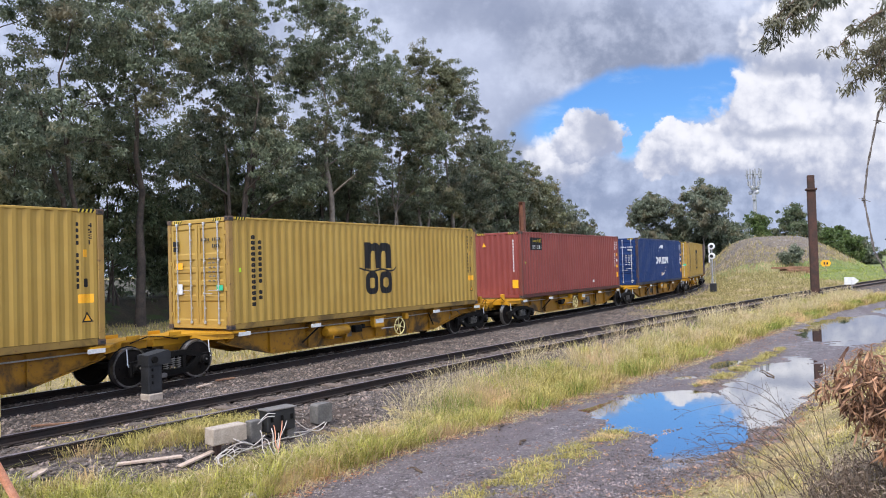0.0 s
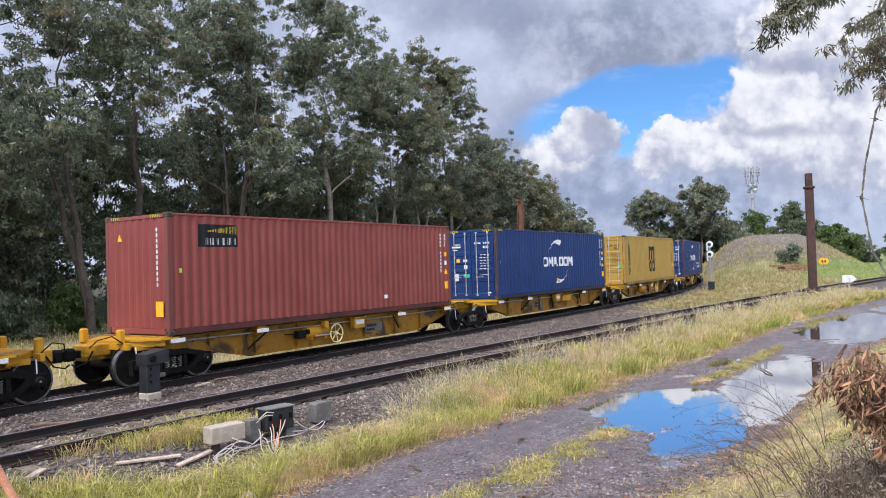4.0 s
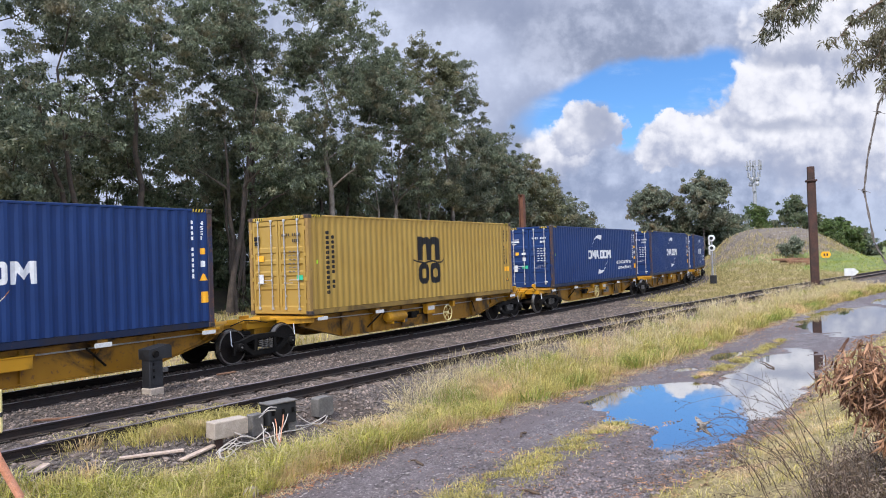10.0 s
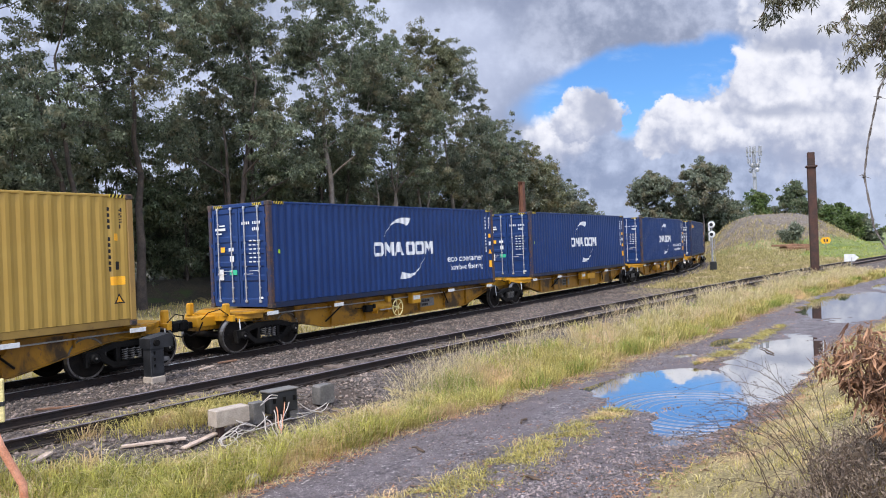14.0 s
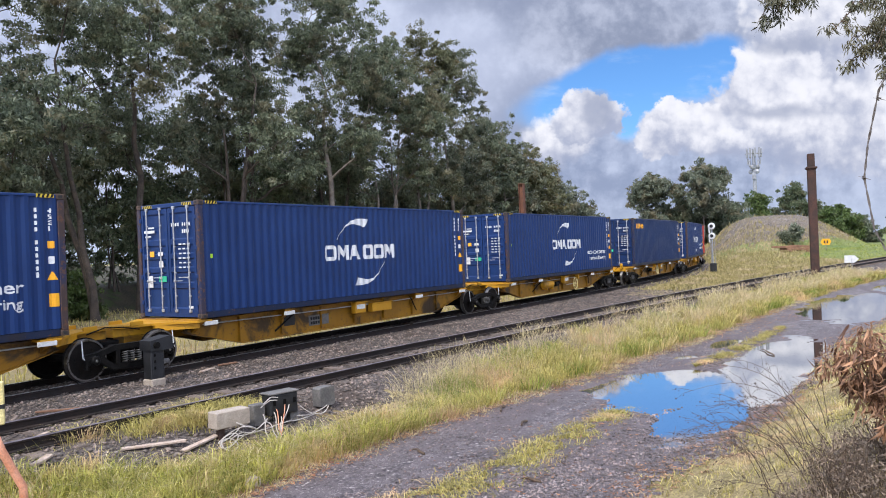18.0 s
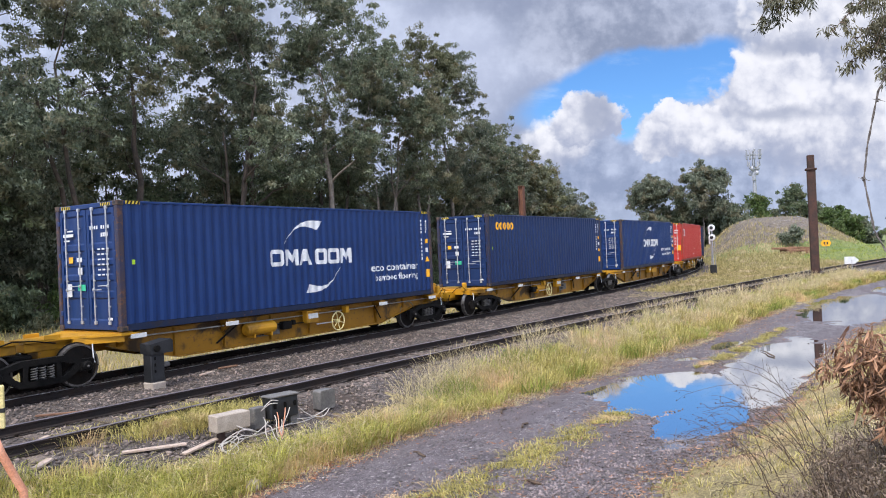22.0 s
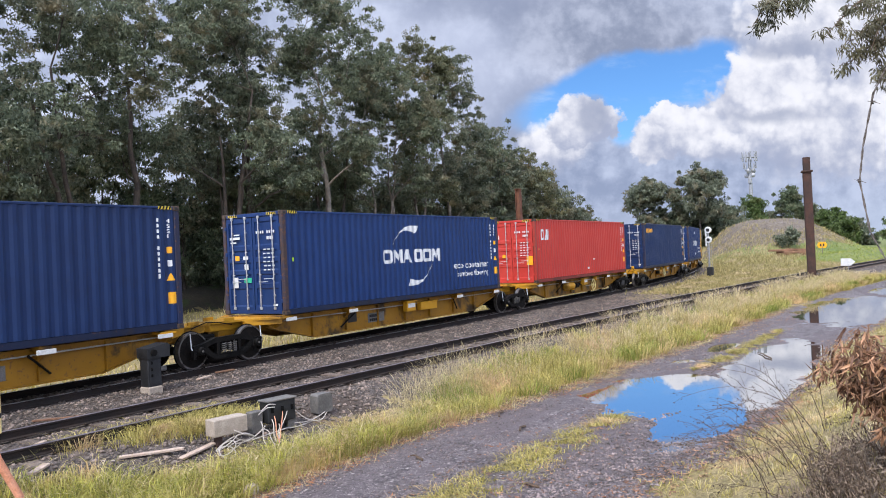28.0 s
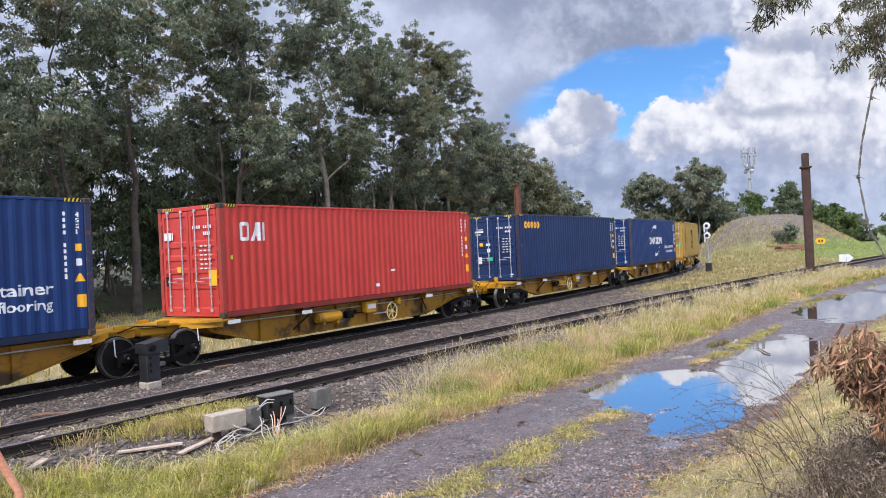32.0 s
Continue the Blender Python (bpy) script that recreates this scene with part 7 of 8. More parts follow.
def build_boxes():
    z = -0.37
    t = thing("concrete_trough", "pale concrete block mounted on a low steel stand", "trackside box", at=pose(8.14, 9.42, z, 0, 0, -10))
    part("block", Mesh().box((0.0, 0, 0.33), (0.60, 0.26, 0.26), 0.012), M["concrete"], t)
    part("stand", Mesh().box((-0.16, 0, 0.08), (0.09, 0.12, 0.26), 0.01), M["rustpole"], t)
    t = thing("junction_box", "grey weathered cable box beside the track", "trackside box", at=pose(8.78, 9.48, z, 0, 0, -6))
    part("body", Mesh().box((0, 0, 0.24), (0.24, 0.16, 0.36), 0.015), M["greybox"], t)
    part("stand", Mesh().box((0, 0, 0.02), (0.06, 0.06, 0.20), 0.008), M["darkbox"], t)
    t = thing("relay_box", "black weathered relay box on a post", "trackside box", at=pose(9.22, 9.38, z, 0, 0, -10))
    part("body", Mesh().box((0, 0, 0.36), (0.56, 0.26, 0.36), 0.02), M["darkbox"], t)
    part("lid", Mesh().box((0, 0, 0.55), (0.60, 0.30, 0.03), 0.01), M["greybox"], t, "grey mossy lid")
    part("post", Mesh().box((0, 0, 0.08), (0.18, 0.12, 0.26), 0.01), M["darkbox"], t)
    part("plug_plate", Mesh().box((0.24, -0.02, 0.12), (0.18, 0.10, 0.20), 0.01), M["greybox"], t)
    for k in (-0.2, 0.0, 0.2):
        part("hasp", Mesh().box((k, -0.14, 0.40), (0.05, 0.02, 0.09), 0.004), M["bogie"], t)
    t = thing("marker_block", "grey weathered timber block on a stub", "trackside box", at=pose(10.36, 9.42, z, 0, 0, -8))
    part("block", Mesh().prism([(-0.17, 0.10), (0.15, 0.10), (0.17, 0.14), (0.17, 0.40), (0.12, 0.44), (-0.14, 0.44), (-0.17, 0.41)], -0.11, 0.11), M["greybox"], t)
    part("stub", Mesh().box((0, 0, 0.03), (0.08, 0.08, 0.20), 0.008), M["darkbox"], t)
    rng = random.Random(3)
    def droop(a, b, sag, r, mat, label):
        pts = []
        for i in range(13):
            q = i / 12
            p = a.lerp(b, q)
            pts.append((p.x + 0.02 * math.sin(7 * q + sag * 20), p.y - sag * 0.5 * math.sin(math.pi * q), max(p.z - sag * math.sin(math.pi * q), gz(p.x, p.y) + 0.02)))
        thing("cable", label, "cable", group="loose cables", mesh=Mesh().tube(pts, r, 6), mats=M[mat])
    for k in range(7):
        a = Vector((8.72 + 0.10 * k + rng.uniform(-0.03, 0.03), 9.26, z + rng.uniform(0.14, 0.40)))
        b = Vector((8.62 + 0.05 * k + rng.uniform(-0.12, 0.12), 9.02 + rng.uniform(-0.08, 0.08), 0))
        b.z = gz(b.x, b.y) + 0.02
        droop(a, b, rng.uniform(-0.10, 0.10), 0.009, "conduit" if k in (3, 5) else "cable", "loose pale signal cable hanging from the boxes")
    for k, (x0, x1, za, zb) in enumerate(((8.72, 9.02, 0.44, 0.50), (8.66, 9.0, 0.40, 0.46), (9.45, 10.2, 0.10, 0.14), (9.50, 10.28, 0.30, 0.12), (8.15, 8.75, 0.05, 0.20), (8.4, 9.3, 0.03, 0.06), (9.2, 9.9, 0.05, 0.05))):
        droop(Vector((x0, 9.24, z + za)), Vector((x1, 9.22, z + zb)), (-0.05, -0.04, 0.05, 0.16, 0.06, 0.0, 0.02)[k], 0.009, "cable", "pale signal cable looped between the boxes")
    for k in range(6):
        cx, cy = 7.86 + k * 0.05 + (0.22 if k > 3 else 0), 9.10 + 0.07 * (k % 3)
        rr = 0.14 + 0.02 * (k % 3)
        pts = [(cx + rr * math.cos(t), cy + 0.6 * rr * math.sin(t), gz(cx, cy) + 0.10 + 0.025 * k + 0.08 * math.sin(t + k)) for t in [i * 0.3 for i in range(22)]]
        thing("cable", "coil of pale signal cable on the ground", "cable", group="loose cables", mesh=Mesh().tube(pts, 0.009, 6), mats=M["cable"])
    x, y = 6.95, 7.62
    thing("pale_stone", "pale rounded stone lying in the verge grass", "stone", at=pose(x, y, gz(x, y) + 0.03, 0, 0, 20), mesh=Mesh().lathe([(-0.12, 0.03), (-0.10, 0.08), (-0.02, 0.115), (0.06, 0.10), (0.11, 0.05), (0.13, 0.01)], "x", 9), mats=M["concrete"], smooth=True)


def build_left_post():
    t = thing("yellow_post", "faded yellow marker box on a steel post beside the track", "post", at=pose(4.90, 9.9, gz(4.9, 9.9), 0, 0, -30))
    g = gz(4.9, 9.9)
    part("panel", Mesh().box((-0.02, 0, 0.78 - g), (0.14, 0.12, 0.54), 0.012), M["paleyellow"], t, "pale yellow panel")
    part("band", Mesh().box((-0.02, 0, 0.74 - g), (0.146, 0.126, 0.07), 0.01), M["darkbox"], t)
    part("stake", Mesh().box((-0.16, 0, (0.9 - g) / 2), (0.06, 0.06, 0.9 - g), 0.008), M["greybox"], t)
    pts = [(4.22, 8.72, 0.72), (4.29, 8.68, 0.47), (4.38, 8.64, 0.24), (4.47, 8.60, 0.02), (4.49, 8.59, -0.55)]
    thing("bent_conduit", "bent faded orange conduit standing from the ground", "pipe", mesh=Mesh().tube(pts, 0.045, 10), mats=M["conduit"], smooth=True)


build_point_machine()
build_boxes()
build_left_post()


def litter_planks():
    rng = random.Random(12)
    for x, y, l, a, mat in ((7.0, 9.75, 0.9, -25, "plank"), (7.6, 9.45, 0.75, 10, "plank"), (6.2, 11.6, 0.8, 30, "plank"), (7.9, 13.6, 1.0, -20, "timber"), (5.6, 10.25, 0.5, 40, "plank"), (12.9, 14.9, 0.6, 5, "timber"), (12.0, 14.6, 0.5, 15, "plank")):
        thing("plank_offcut", "weathered plank offcut lying on the ballast", "plank", group="timber scraps", at=pose(x, y, gz(x, y) + 0.05, rng.uniform(-6, 6), rng.uniform(-5, 5), a), mesh=Mesh().box((0, 0, 0), (l, 0.10, 0.035), 0.006), mats=M[mat])
    for x, y, l, a in ((12.3, 6.75, 0.5, 20), (9.2, 6.5, 0.35, 60), (11.5, 5.9, 0.35, 10), (21.5, 3.7, 1.2, 25), (8.7, 4.4, 0.3, 80)):
        pts = [(-l / 2, 0, 0), (-l * 0.1, 0.03, 0.02), (l * 0.25, -0.02, 0.01), (l / 2, 0.04, 0.0)]
        thing("fallen_stick", "dark fallen stick on the wet road", "stick", group="fallen sticks", at=pose(x, y, max(gz(x, y), WATER_Z) + 0.02, 0, 0, a), mesh=Mesh().tube(pts, [0.018, 0.022, 0.016, 0.008], 6), mats=M["twig"])


litter_planks()


# ---- near plants ----
def curled_leaves(rng, tips, per, spread, leaf, wide, droop):
    """Dry leaves that hang from the tips, each bent along its length and cupped."""
    c = np.repeat(np.asarray(tips, float), per, 0)
    n = len(c)
    p = c + rng.normal(0, spread, (n, 3))
    a = rng.normal(0, 1, (n, 3)) + np.array([0, 0, -droop])
    a /= np.linalg.norm(a, axis=1)[:, None]
    b = np.cross(a, rng.normal(0, 1, (n, 3)))
    b /= np.linalg.norm(b, axis=1)[:, None] + 1e-9
    d = np.cross(a, b)
    L = leaf * (0.5 + 0.8 * rng.random((n, 1)))
    W = wide * (0.6 + 0.8 * rng.random((n, 1)))
    curl = rng.normal(0, 0.8, (n, 1))
    rows = []
    for q, w, cup in ((0.0, 0.12, 0.0), (0.3, 1.0, 0.5), (0.68, 0.85, 0.7), (1.0, 0.08, 0.2)):
        mid = p + a * L * q + d * L * curl * q * q
        for side in (-1, 1):
            rows.append(mid + b * W * w * side + d * W * cup * 1.1)
        if q in (0.3, 0.68):
            rows.append(mid - d * W * cup * 0.35)
    co = np.stack(rows, 1).reshape(-1, 3)
    q = np.array([(0, 4, 2, 2), (0, 1, 3, 4), (2, 4, 7, 5), (4, 3, 6, 7), (5, 7, 8, 8), (7, 6, 9, 8)])
    tri = []
    for f in q:
        tri.append((f[0], f[1], f[2]))
        if f[2] != f[3]:
            tri.append((f[0], f[2], f[3]))
    f = (np.array(tri)[None] + (np.arange(n) * 10)[:, None, None]).reshape(-1, 3)
    return co, f


def dead_bush():
    rng, nrng = random.Random(21), np.random.default_rng(21)
    x, y = 6.62, 0.22
    g = gz(x, y)
    t = thing("dead_bush", "withered bush with curled brown leaves on the bank", "bush", at=pose(x, y, g - 0.05))
    tips = []
    for k in range(8):
        end = Vector((rng.uniform(-0.28, 0.30), rng.uniform(-0.55, 0.36), rng.uniform(1.36, 1.74) - g))
        root = Vector((rng.uniform(-0.1, 0.1), rng.uniform(-0.15, 0.1), 0))
        path = [root.lerp(end, i / 7) + Vector((rng.gauss(0, 0.015), rng.gauss(0, 0.015) - 0.10 * math.sin(math.pi * i / 7), 0)) for i in range(8)]
        m = Mesh().tube(path, [0.011 - 0.001 * i for i in range(8)], 5, caps=False)
        for i in range(4, 8):
            for _ in range(3):
                e = path[i] + Vector((rng.gauss(0, 0.12), rng.gauss(0, 0.12), rng.uniform(-0.06, 0.14)))
                m.tube([path[i], path[i].lerp(e, 0.5) + Vector((0, 0, 0.02)), e], [0.004, 0.003, 0.002], 4, caps=False)
                tips += [tuple(path[i].lerp(e, 0.6)), tuple(e)]
        part("stem", m, M["twig"], t)
    tips = [p for p in tips if p[2] > 1.02 - g]
    co, f = curled_leaves(nrng, tips, 17, 0.045, 0.088, 0.0085, 2.0)
    tagged(part("leaf_mass", raw_mesh("leaf_mass", co, f, M["leaf_dead"]), None, t, "curled dry brown leaves"), kind="stuff")


def withered_shrub(x, y, h, w, seed):
    """A tangle of thin bare stems with a few shrivelled dark leaves."""
    rng, nrng = random.Random(seed), np.random.default_rng(seed)
    t = thing("withered_shrub", "withered grey-brown shrub, a tangle of thin bare stems", "bush", at=pose(x, y, gz(x, y) - 0.03), group="withered shrubs on the bank")
    m, tips = Mesh(), []
    for k in range(17):
        a, r = rng.uniform(0, 6.283), w * math.sqrt(rng.random())
        e = Vector((math.cos(a) * r, math.sin(a) * r, h * rng.uniform(0.5, 1.1)))
        root = Vector((e.x * 0.35, e.y * 0.35, 0))
        path = [root.lerp(e, i / 5) + Vector((rng.gauss(0, 0.012), rng.gauss(0, 0.012), 0)) for i in range(6)]
        m.tube(path, [0.0042 - 0.0005 * i for i in range(6)], 4, caps=False)
        for i in range(2, 6):
            q = path[i] + Vector((rng.gauss(0, 0.07), rng.gauss(0, 0.07), rng.gauss(0.02, 0.05)))
            m.tube([path[i], path[i].lerp(q, 0.5) + Vector((0, 0, 0.01)), q], [0.0022, 0.0017, 0.0012], 3, caps=False)
            tips += [tuple(q), tuple(path[i])]
    tagged(part("stem_mass", m, M["twig"], t), kind="stuff")
    co, f = curled_leaves(nrng, tips, 3, 0.02, 0.032, 0.006, 0.8)
    tagged(part("leaf_mass", raw_mesh("leaf_mass", co, f, M["withered"]), None, t, "shrivelled dark leaves"), kind="stuff")


def octa(m, p, r):
    """A small seed head."""
    m.add([(p.x + r, p.y, p.z), (p.x - r, p.y, p.z), (p.x, p.y + r, p.z), (p.x, p.y - r, p.z), (p.x, p.y, p.z + r * 1.2), (p.x, p.y, p.z - r * 1.2)],
          [(0, 2, 4), (2, 1, 4), (1, 3, 4), (3, 0, 4), (2, 0, 5), (1, 2, 5), (3, 1, 5), (0, 3, 5)])


def weed(x, y, seed, stalks, reach, rise):
    """Bare stalks that arch out over the puddle, with fine side twigs and seed heads."""
    rng = random.Random(seed)
    t = thing("dead_weed", "bare brown weed with arching stalks and dark seed heads", "weed", at=pose(x, y, gz(x, y) - 0.03), group="weeds on the bank")
    twigs, seeds = Mesh(), Mesh()
    for k in range(stalks):
        a = radians(122 + rng.gauss(0, 24))
        out = reach * rng.uniform(0.45, 1.15)
        up = rise * rng.uniform(0.55, 1.1)
        root = Vector((rng.uniform(-0.12, 0.12), rng.uniform(-0.12, 0.12), 0))
        knee = root + Vector((math.cos(a) * out * 0.35, math.sin(a) * out * 0.35, up * 1.15))
        tip = root + Vector((math.cos(a) * out, math.sin(a) * out, up * rng.uniform(0.55, 1.0)))
        path = []
        for i in range(13):
            q = i / 12
            p = root * (1 - q) ** 2 + knee * 2 * q * (1 - q) + tip * q * q
            path.append(p + Vector((rng.gauss(0, 0.006), rng.gauss(0, 0.006), rng.gauss(0, 0.006))))
        part("stalk", Mesh().tube(path, [0.0048 - 0.0003 * i for i in range(13)], 5), M["twig"], t)
        for i in range(4, 13):
            for _ in range(rng.randint(0, 2)):
                d = (path[i] - path[i - 1]).normalized() + Vector((rng.gauss(0, 0.6), rng.gauss(0, 0.6), rng.gauss(0.25, 0.5)))
                l = rng.uniform(0.05, 0.26)
                e = path[i] + d.normalized() * l
                mid = (path[i] + e) / 2 + Vector((0, 0, 0.02))
                twigs.tube([path[i], mid, e], [0.0022, 0.0016, 0.0012], 3, caps=False)
                for w in (0.6, 0.8, 1.0):
                    if rng.random() < 0.55:
                        octa(seeds, path[i].lerp(e, w) + Vector((rng.gauss(0, 0.008), rng.gauss(0, 0.008), rng.gauss(0, 0.008))), rng.uniform(0.004, 0.0085))
    tagged(part("twig_mass", twigs, M["twig"], t), kind="stuff")
    tagged(part("seed_mass", seeds, M["berry"], t), kind="stuff")


dead_bush()
for k, (x, y, h, w) in enumerate(((6.45, 0.62, 0.50, 0.26), (6.05, 0.85, 0.36, 0.24), (6.75, 0.20, 0.55, 0.30), (6.2, 0.45, 0.42, 0.26), (5.7, 0.75, 0.30, 0.22), (7.0, 0.75, 0.40, 0.24), (5.9, 0.35, 0.40, 0.26))):
    withered_shrub(x, y, h, w, 560 + k)
for k, (x, y, n, reach, rise) in enumerate(((8.46, 1.28, 4, 1.25, 0.85), (7.54, 0.96, 4, 1.2, 0.8), (8.5, 1.55, 3, 0.9, 0.7), (9.6, 1.36, 3, 1.0, 0.85), (8.79, 1.0, 3, 1.3, 1.0), (7.53, 1.25, 3, 0.9, 0.6), (10.6, 1.2, 2, 0.6, 0.9), (6.6, 0.5, 4, 0.6, 0.5), (7.0, 0.3, 4, 0.5, 0.5), (6.3, 0.8, 3, 0.7, 0.45))):
    weed(x, y, 500 + k, n, reach, rise)


def hanging_branch(at, aim_to, seed, n, reach=0.4):
    """A leafy gum branch reaching into view from a tree beside the camera."""
    rng, nrng = random.Random(seed), np.random.default_rng(seed)
    a, b = Vector(at), Vector(aim_to)
    tips = []
    t = thing("gum_branch", "drooping leafy gum branch near the camera", "branch")
    pts = [a + (b - a) * q + Vector((0, 0, 0.12 * math.sin(math.pi * q))) for q in [i / 8 for i in range(9)]]
    part("bough", Mesh().tube(pts, [0.016 - 0.0017 * i for i in range(9)], 6), M["twig"], t)
    for k in range(n):
        q = 0.15 + 0.85 * k / n
        p = a + (b - a) * q + Vector((0, 0, 0.12 * math.sin(math.pi * q)))
        d = Vector((rng.gauss(0, 0.6), rng.gauss(0, 0.6), rng.gauss(-0.35, 0.4))).normalized()
        e = p + d * rng.uniform(0.3, 1.0) * reach
        part("twig", Mesh().tube([p, (p + e) / 2 + Vector((0, 0, 0.03)), e], [0.005, 0.0035, 0.002], 4), M["twig"], t)
        tips += [tuple(p + (e - p) * w) for w in (0.4, 0.7, 1.0)]
    co, f = leaf_cloud(nrng, tips, [0.06] * len(tips), 14, 0.066, 0.0068, 0.9)
    tagged(part("foliage", raw_mesh("foliage", co, f, M["leaf_gum"]), None, t), kind="stuff")


for k, (a, b, n, reach) in enumerate((((7.40, 0.75, 4.80), (7.00, 1.18, 4.34), 16, 0.15), ((7.40, 0.65, 4.78), (7.03, 1.02, 4.42), 16, 0.15), ((7.40, 0.50, 4.75), (7.06, 0.82, 4.49), 13, 0.13),
                                      ((7.60, 0.00, 4.62), (7.17, 0.62, 4.20), 16, 0.15), ((7.60, -0.06, 4.30), (7.18, 0.45, 4.10), 14, 0.17), ((7.50, -0.05, 4.10), (7.18, 0.50, 3.90), 13, 0.15), ((7.50, -0.05, 4.02), (7.19, 0.28, 3.72), 15, 0.15), ((7.62, 0.02, 4.50), (7.19, 0.30, 4.02), 13, 0.16))):
    hanging_branch(a, b, 71 + k, n, reach)


def barbed_wire():
    pts = [Vector((3.0, 0.05, 3.12)), Vector((3.02, 0.125, 2.98)), Vector((3.03, 0.165, 2.80)), Vector((3.02, 0.180, 2.68)), Vector((3.0, 0.155, 2.5)), Vector((2.98, 0.11, 2.40)), Vector((2.96, 0.02, 2.3))]
    t = thing("barbed_wire", "loose rusty strand of barbed wire", "wire")
    m = Mesh()
    fine = []
    for i in range(len(pts) - 1):
        for k in range(6):
            fine.append(pts[i].lerp(pts[i + 1], k / 6))
    for ph in (0, math.pi):
        m.tube([p + Vector((0.0022 * math.cos(j * 1.3 + ph), 0.0022 * math.sin(j * 1.3 + ph), 0)) for j, p in enumerate(fine)], 0.0022, 5)
    part("strand", m, M["oldwire"], t)
    for p in (pts[1] + Vector((0, 0, -0.03)), pts[3], pts[5]):
        b = Mesh()
        for j in range(4):
            d = Vector((math.cos(j * 2.4), math.sin(j * 2.4 + 0.5), 0.45 * math.cos(j * 1.9))).normalized()
            b.tube([p - d * 0.004, p + d * 0.022], [0.0016, 0.0007], 5)
        b.tube([p + Vector((0.005 * math.cos(q), 0.005 * math.sin(q), 0.0015 * q - 0.006)) for q in range(9)], 0.0018, 4)
        part("barb", b, M["oldwire"], t)


barbed_wire()



# ---- the bird and the rings that it leaves on the water ----
def build_bird():
    t = thing("bird", "small grey-brown bird with pale underwings, wings beating", "bird")
    prof = [(-0.105, 0.008), (-0.09, 0.022), (-0.06, 0.036), (-0.02, 0.044), (0.02, 0.043), (0.05, 0.034), (0.07, 0.024), (0.082, 0.014)]
    part("body", Mesh().lathe(prof, "x", 14), M["feather"], t, smooth=True)
    part("breast", Mesh().lathe([(-0.06, 0.010), (-0.04, 0.026), (0.0, 0.034), (0.04, 0.028), (0.06, 0.010)], "x", 12, (0.0, 0, -0.016)), M["feather_pale"], t, "pale buff breast", smooth=True)
    part("head", Mesh().lathe([(-0.028, 0.008), (-0.02, 0.021), (0.0, 0.027), (0.018, 0.022), (0.028, 0.009)], "x", 12, (0.098, 0, 0.022)), M["feather_dark"], t, "dark rounded head", smooth=True)
    part("beak", Mesh().lathe([(0.0, 0.007), (0.014, 0.005), (0.028, 0.001)], "x", 8, (0.122, 0, 0.018)), M["beak"], t, "short horn-coloured beak")
    for q in (-1, 0, 1):
        part("tail_feather", Mesh().prism([(-0.09, q * 0.006 - 0.010), (-0.20, q * 0.026 - 0.014), (-0.21, q * 0.028), (-0.20, q * 0.026 + 0.014), (-0.09, q * 0.006 + 0.010)], 0.002 * q, 0.002 * q + 0.004, "z"), M["feather_dark"], t)
    for s in (-1, 1):
        part("leg", Mesh().tube([(-0.02, s * 0.015, -0.035), (-0.05, s * 0.016, -0.05), (-0.075, s * 0.016, -0.048)], 0.003, 5), M["beak"], t)
    wings = []
    for s in (-1, 1):
        w = Mesh().prism([(0.045, 0.0), (0.055, s * 0.06), (0.035, s * 0.12), (-0.005, s * 0.175), (-0.035, s * 0.185), (-0.05, s * 0.14), (-0.055, s * 0.08), (-0.055, 0.0)], -0.004, 0.004, "z")
        wing = part("wing", w, M["feather"], t, "brown wing", at=pose(0.0, s * 0.028, 0.018))
        part("wing_lining", Mesh().prism([(0.035, s * 0.01), (0.042, s * 0.06), (0.02, s * 0.11), (-0.03, s * 0.12), (-0.04, s * 0.06), (-0.04, s * 0.01)], -0.0065, -0.0035, "z"), M["feather_pale"], wing, "pale wing lining")
        wings.append((wing, s))
    return t, wings


bird, bird_wings = build_bird()
RING_AT = Vector((13.72, 3.48, WATER_Z))


def build_rings():
    t = thing("water_ripple", "spreading ring-shaped ripples on the puddle", "ripple", at=pose(*RING_AT))
    rings = []
    for k in range(30):
        r = 0.16 + 0.07 * k
        prof = [(0.0105 * 0.5 * (1 + math.cos(math.pi * q / 5)), r + 0.055 * q / 5) for q in range(-5, 6)]
        m = Mesh().lathe(prof, "z", 72, caps=False)
        rings.append((part("ripple_ring", m, M["water"], t, at=pose(0, 0, -0.0115), smooth=True), r))
    return rings


rings = build_rings()

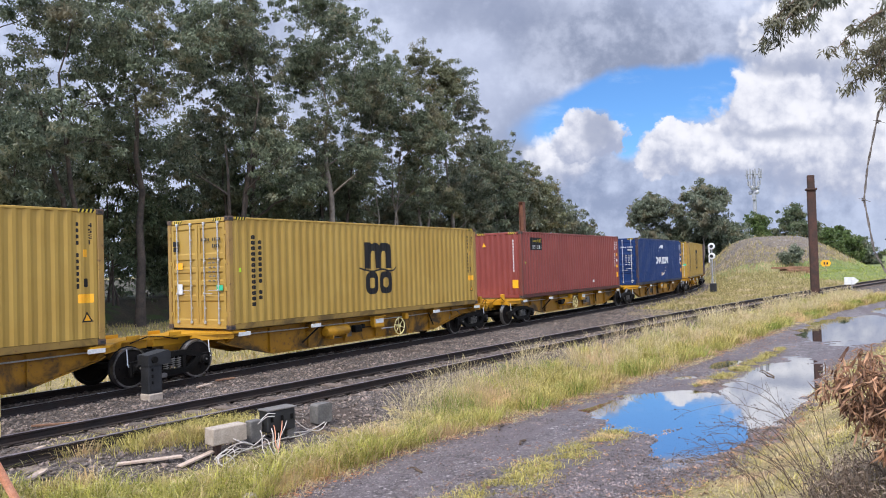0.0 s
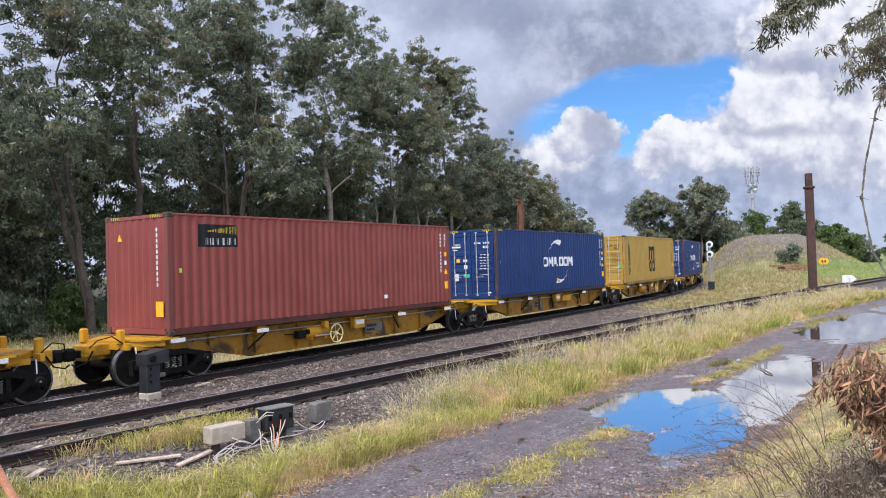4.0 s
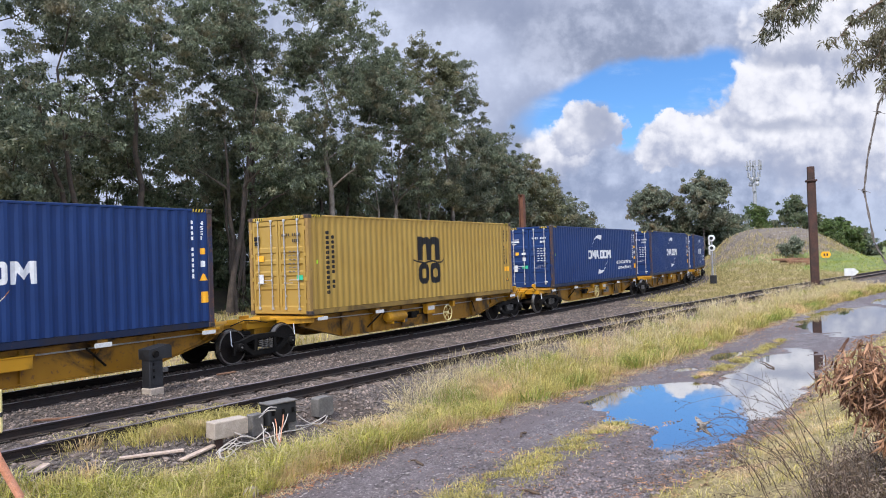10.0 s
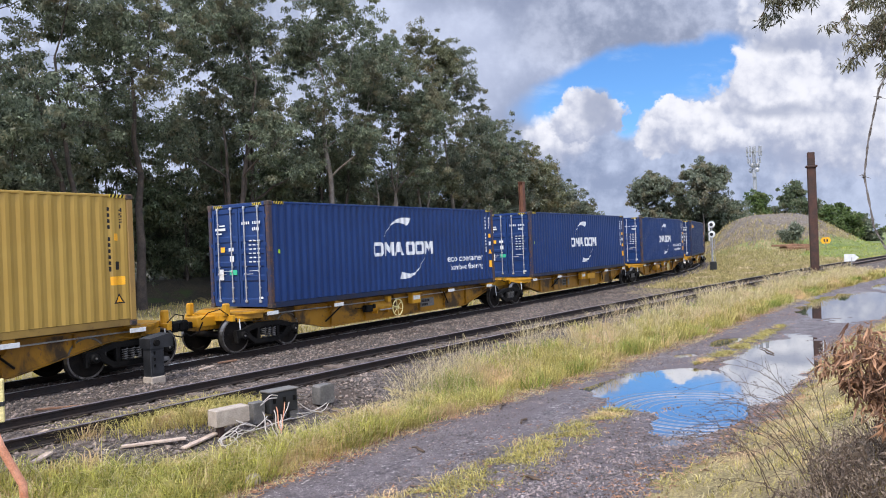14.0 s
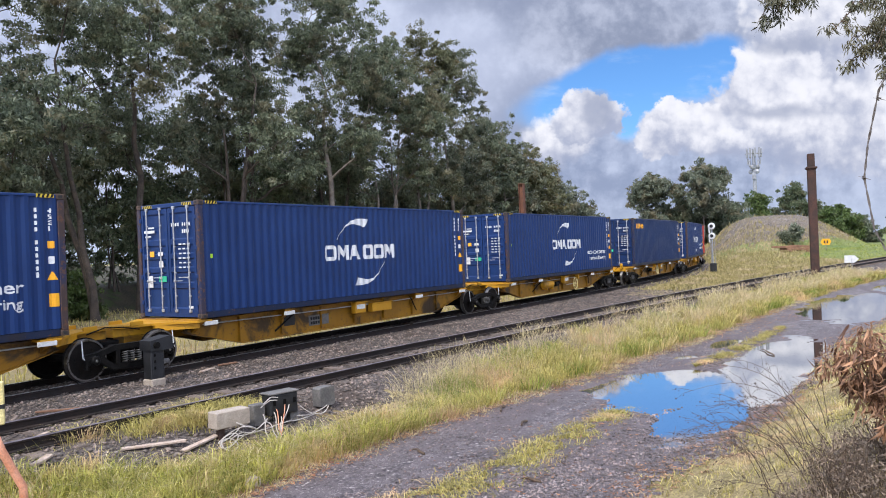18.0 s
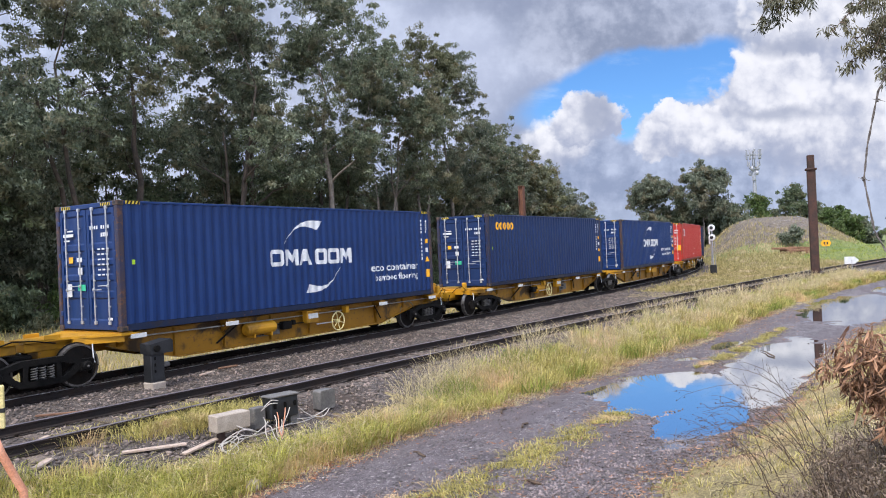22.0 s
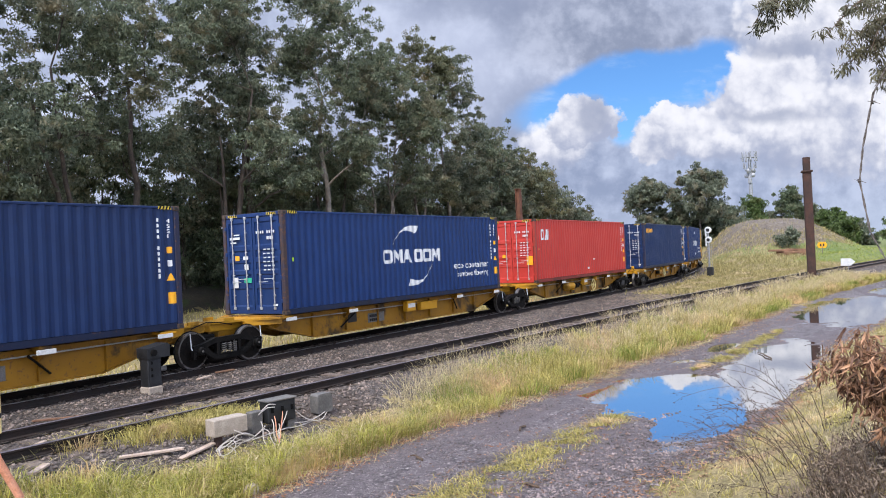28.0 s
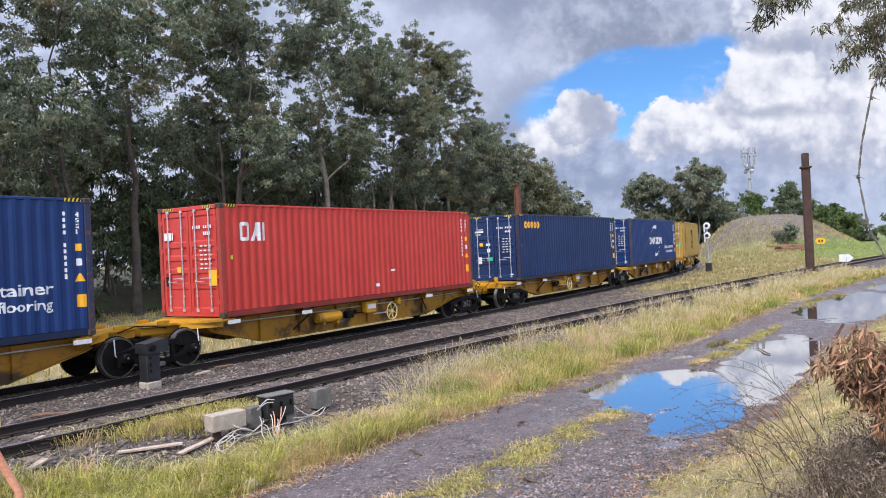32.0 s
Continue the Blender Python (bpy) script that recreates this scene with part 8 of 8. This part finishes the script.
BIRD = [(0.0, 18.0, -5.0, None, 120, 0), (8.4, 18.0, -5.0, None, 120, 0), (8.8, 17.0, -1.5, 0.50, 112, 10), (9.0, 16.30, 1.37, 0.34, 122, -5), (9.1, 15.73, 2.00, 0.33, 135, -8), (9.2, 15.17, 2.20, 0.19, 155, -10), (9.3, 14.60, 2.37, 0.0, 160, -12), (9.4, 14.04, 2.54, -0.11, 155, -8),
        (9.5, 13.90, 2.9, -0.25, 125, -5), (9.6, 13.80, 3.2, -0.40, 115, -5), (9.7, 13.78, 3.45, -0.56, 125, 5), (9.9, 13.70, 3.46, -0.575, 140, -10), (10.1, 13.60, 3.45, -0.57, 160, 10), (10.2, 13.52, 3.44, -0.54, 172, 20), (10.3, 13.1, 3.33, -0.35, 185, 25), (10.4, 12.7, 3.24, -0.18, 180, 25), (10.5, 12.45, 3.15, 0.0, 165, 20),
        (10.6, 12.42, 3.07, 0.15, 150, 15), (10.8, 12.45, 3.01, 0.26, 140, 10), (11.0, 12.35, 3.04, 0.35, 150, 10), (11.2, 11.97, 3.08, 0.63, 160, 15), (11.3, 11.74, 3.21, 0.72, 150, 15), (11.4, 11.48, 3.45, 0.80, 138, 12), (11.5, 11.16, 3.82, 0.94, 131, 12), (11.6, 10.78, 4.29, 1.01, 130, 10), (11.7, 10.39, 4.74, 1.09, 130, 8),
        (11.8, 9.95, 5.40, 1.19, 126, 8), (11.9, 9.55, 5.90, 1.24, 128, 8), (12.0, 8.97, 6.62, 1.44, 130, 10), (12.1, 8.26, 7.21, 1.63, 139, 10), (12.2, 7.59, 7.80, 1.80, 140, 10), (12.4, 6.18, 8.73, 2.12, 147, 8), (12.6, 4.72, 9.38, 2.45, 155, 8), (13.0, 0.5, 10.6, 2.5, 160, 0), (14.2, -12.0, 9.0, 0.9, 190, -5), (14.8, -14.0, 8.4, None, 190, 0), (32.0, -14.0, 8.4, None, 190, 0)]


def flap(t):
    if t < 8.4 or t > 14.6:
        return 70.0
    slow = 0.35 if 9.7 <= t <= 10.15 else 1.0
    return 12.0 + 52.0 * slow * math.cos(2 * math.pi * 5.0 * t)


def swell(t, r):
    """How far a ring rises: a packet of waves that runs outwards and dies away."""
    age = t - 9.8 - r / 0.42
    if age < -0.4 or t < 9.7:
        return 0.0
    env = math.exp(-((age - 0.7) / 1.1) ** 2) if age < 0.7 else math.exp(-(age - 0.7) / 1.6)
    return env * (0.5 + 0.5 * math.cos(2 * math.pi * (r / 0.23 - (t - 9.8) / 0.52))) * min(1.0, 0.55 + 0.35 / (r + 0.3))


def fly():
    walk(bird, [(t, pose(x, y, gz(x, y) + 0.06 if z is None else z, 0, -p, h)) for t, x, y, z, h, p in BIRD])
    beats = [0.0, 8.4] + [8.4 + 0.05 * k for k in range(1, 125)] + [15.0, 32.0]
    for wing, s in bird_wings:
        walk(wing, [(t, pose(0.0, s * 0.028, 0.018, s * flap(t), 0, 0)) for t in beats])
    ticks = [0.0, 9.6] + [9.6 + 0.1 * k for k in range(1, 105)] + [20.2, 32.0]
    for ring, r in rings:
        walk(ring, [(t, pose(0, 0, -0.0115 + 0.0110 * swell(t, r))) for t in ticks])


# ---- what moves ----
TIMES = [0.0, 9.0, 11.5, 13.0, 19.0, 28.0, 32.0]
RUN = [3.53, -36.40, -47.47, -54.12, -80.85, -120.83, -138.59]


def run(t):
    return float(np.interp(t, TIMES, RUN))


def car_pose(s, z):
    a, b = on_line(s - PIVOT), on_line(s + PIVOT)
    m, d = (a + b) / 2, b - a
    return pose(m.x, m.y, z, 0, 0, math.degrees(math.atan2(d.y, d.x)))


def motions():
    ticks = [0.5 * k for k in range(65)]
    gap = 15.763
    for i, w in enumerate(wagons):
        walk(w, [(t, car_pose(run(t) + i * gap, RAIL)) for t in ticks])
    turned = {2: 180}
    for i, c in enumerate(boxes):
        rows = []
        for t in ticks:
            m = car_pose(run(t) + i * gap, RAIL + DECK) @ pose(SHIFT[i], 0, 0, 0, 0, turned.get(i, 0))
            rows.append((t, m))
        walk(c, rows)
    steps = [32.0 * k / 240 for k in range(241)]
    for ob, i, x in spinners:
        base = ob.matrix_basis.translation.copy()
        walk(ob, [(t, pose(base.x, base.y, base.z, 0, math.degrees((run(t) - run(0)) / 0.46), 0)) for t in steps])
    fly()


motions()
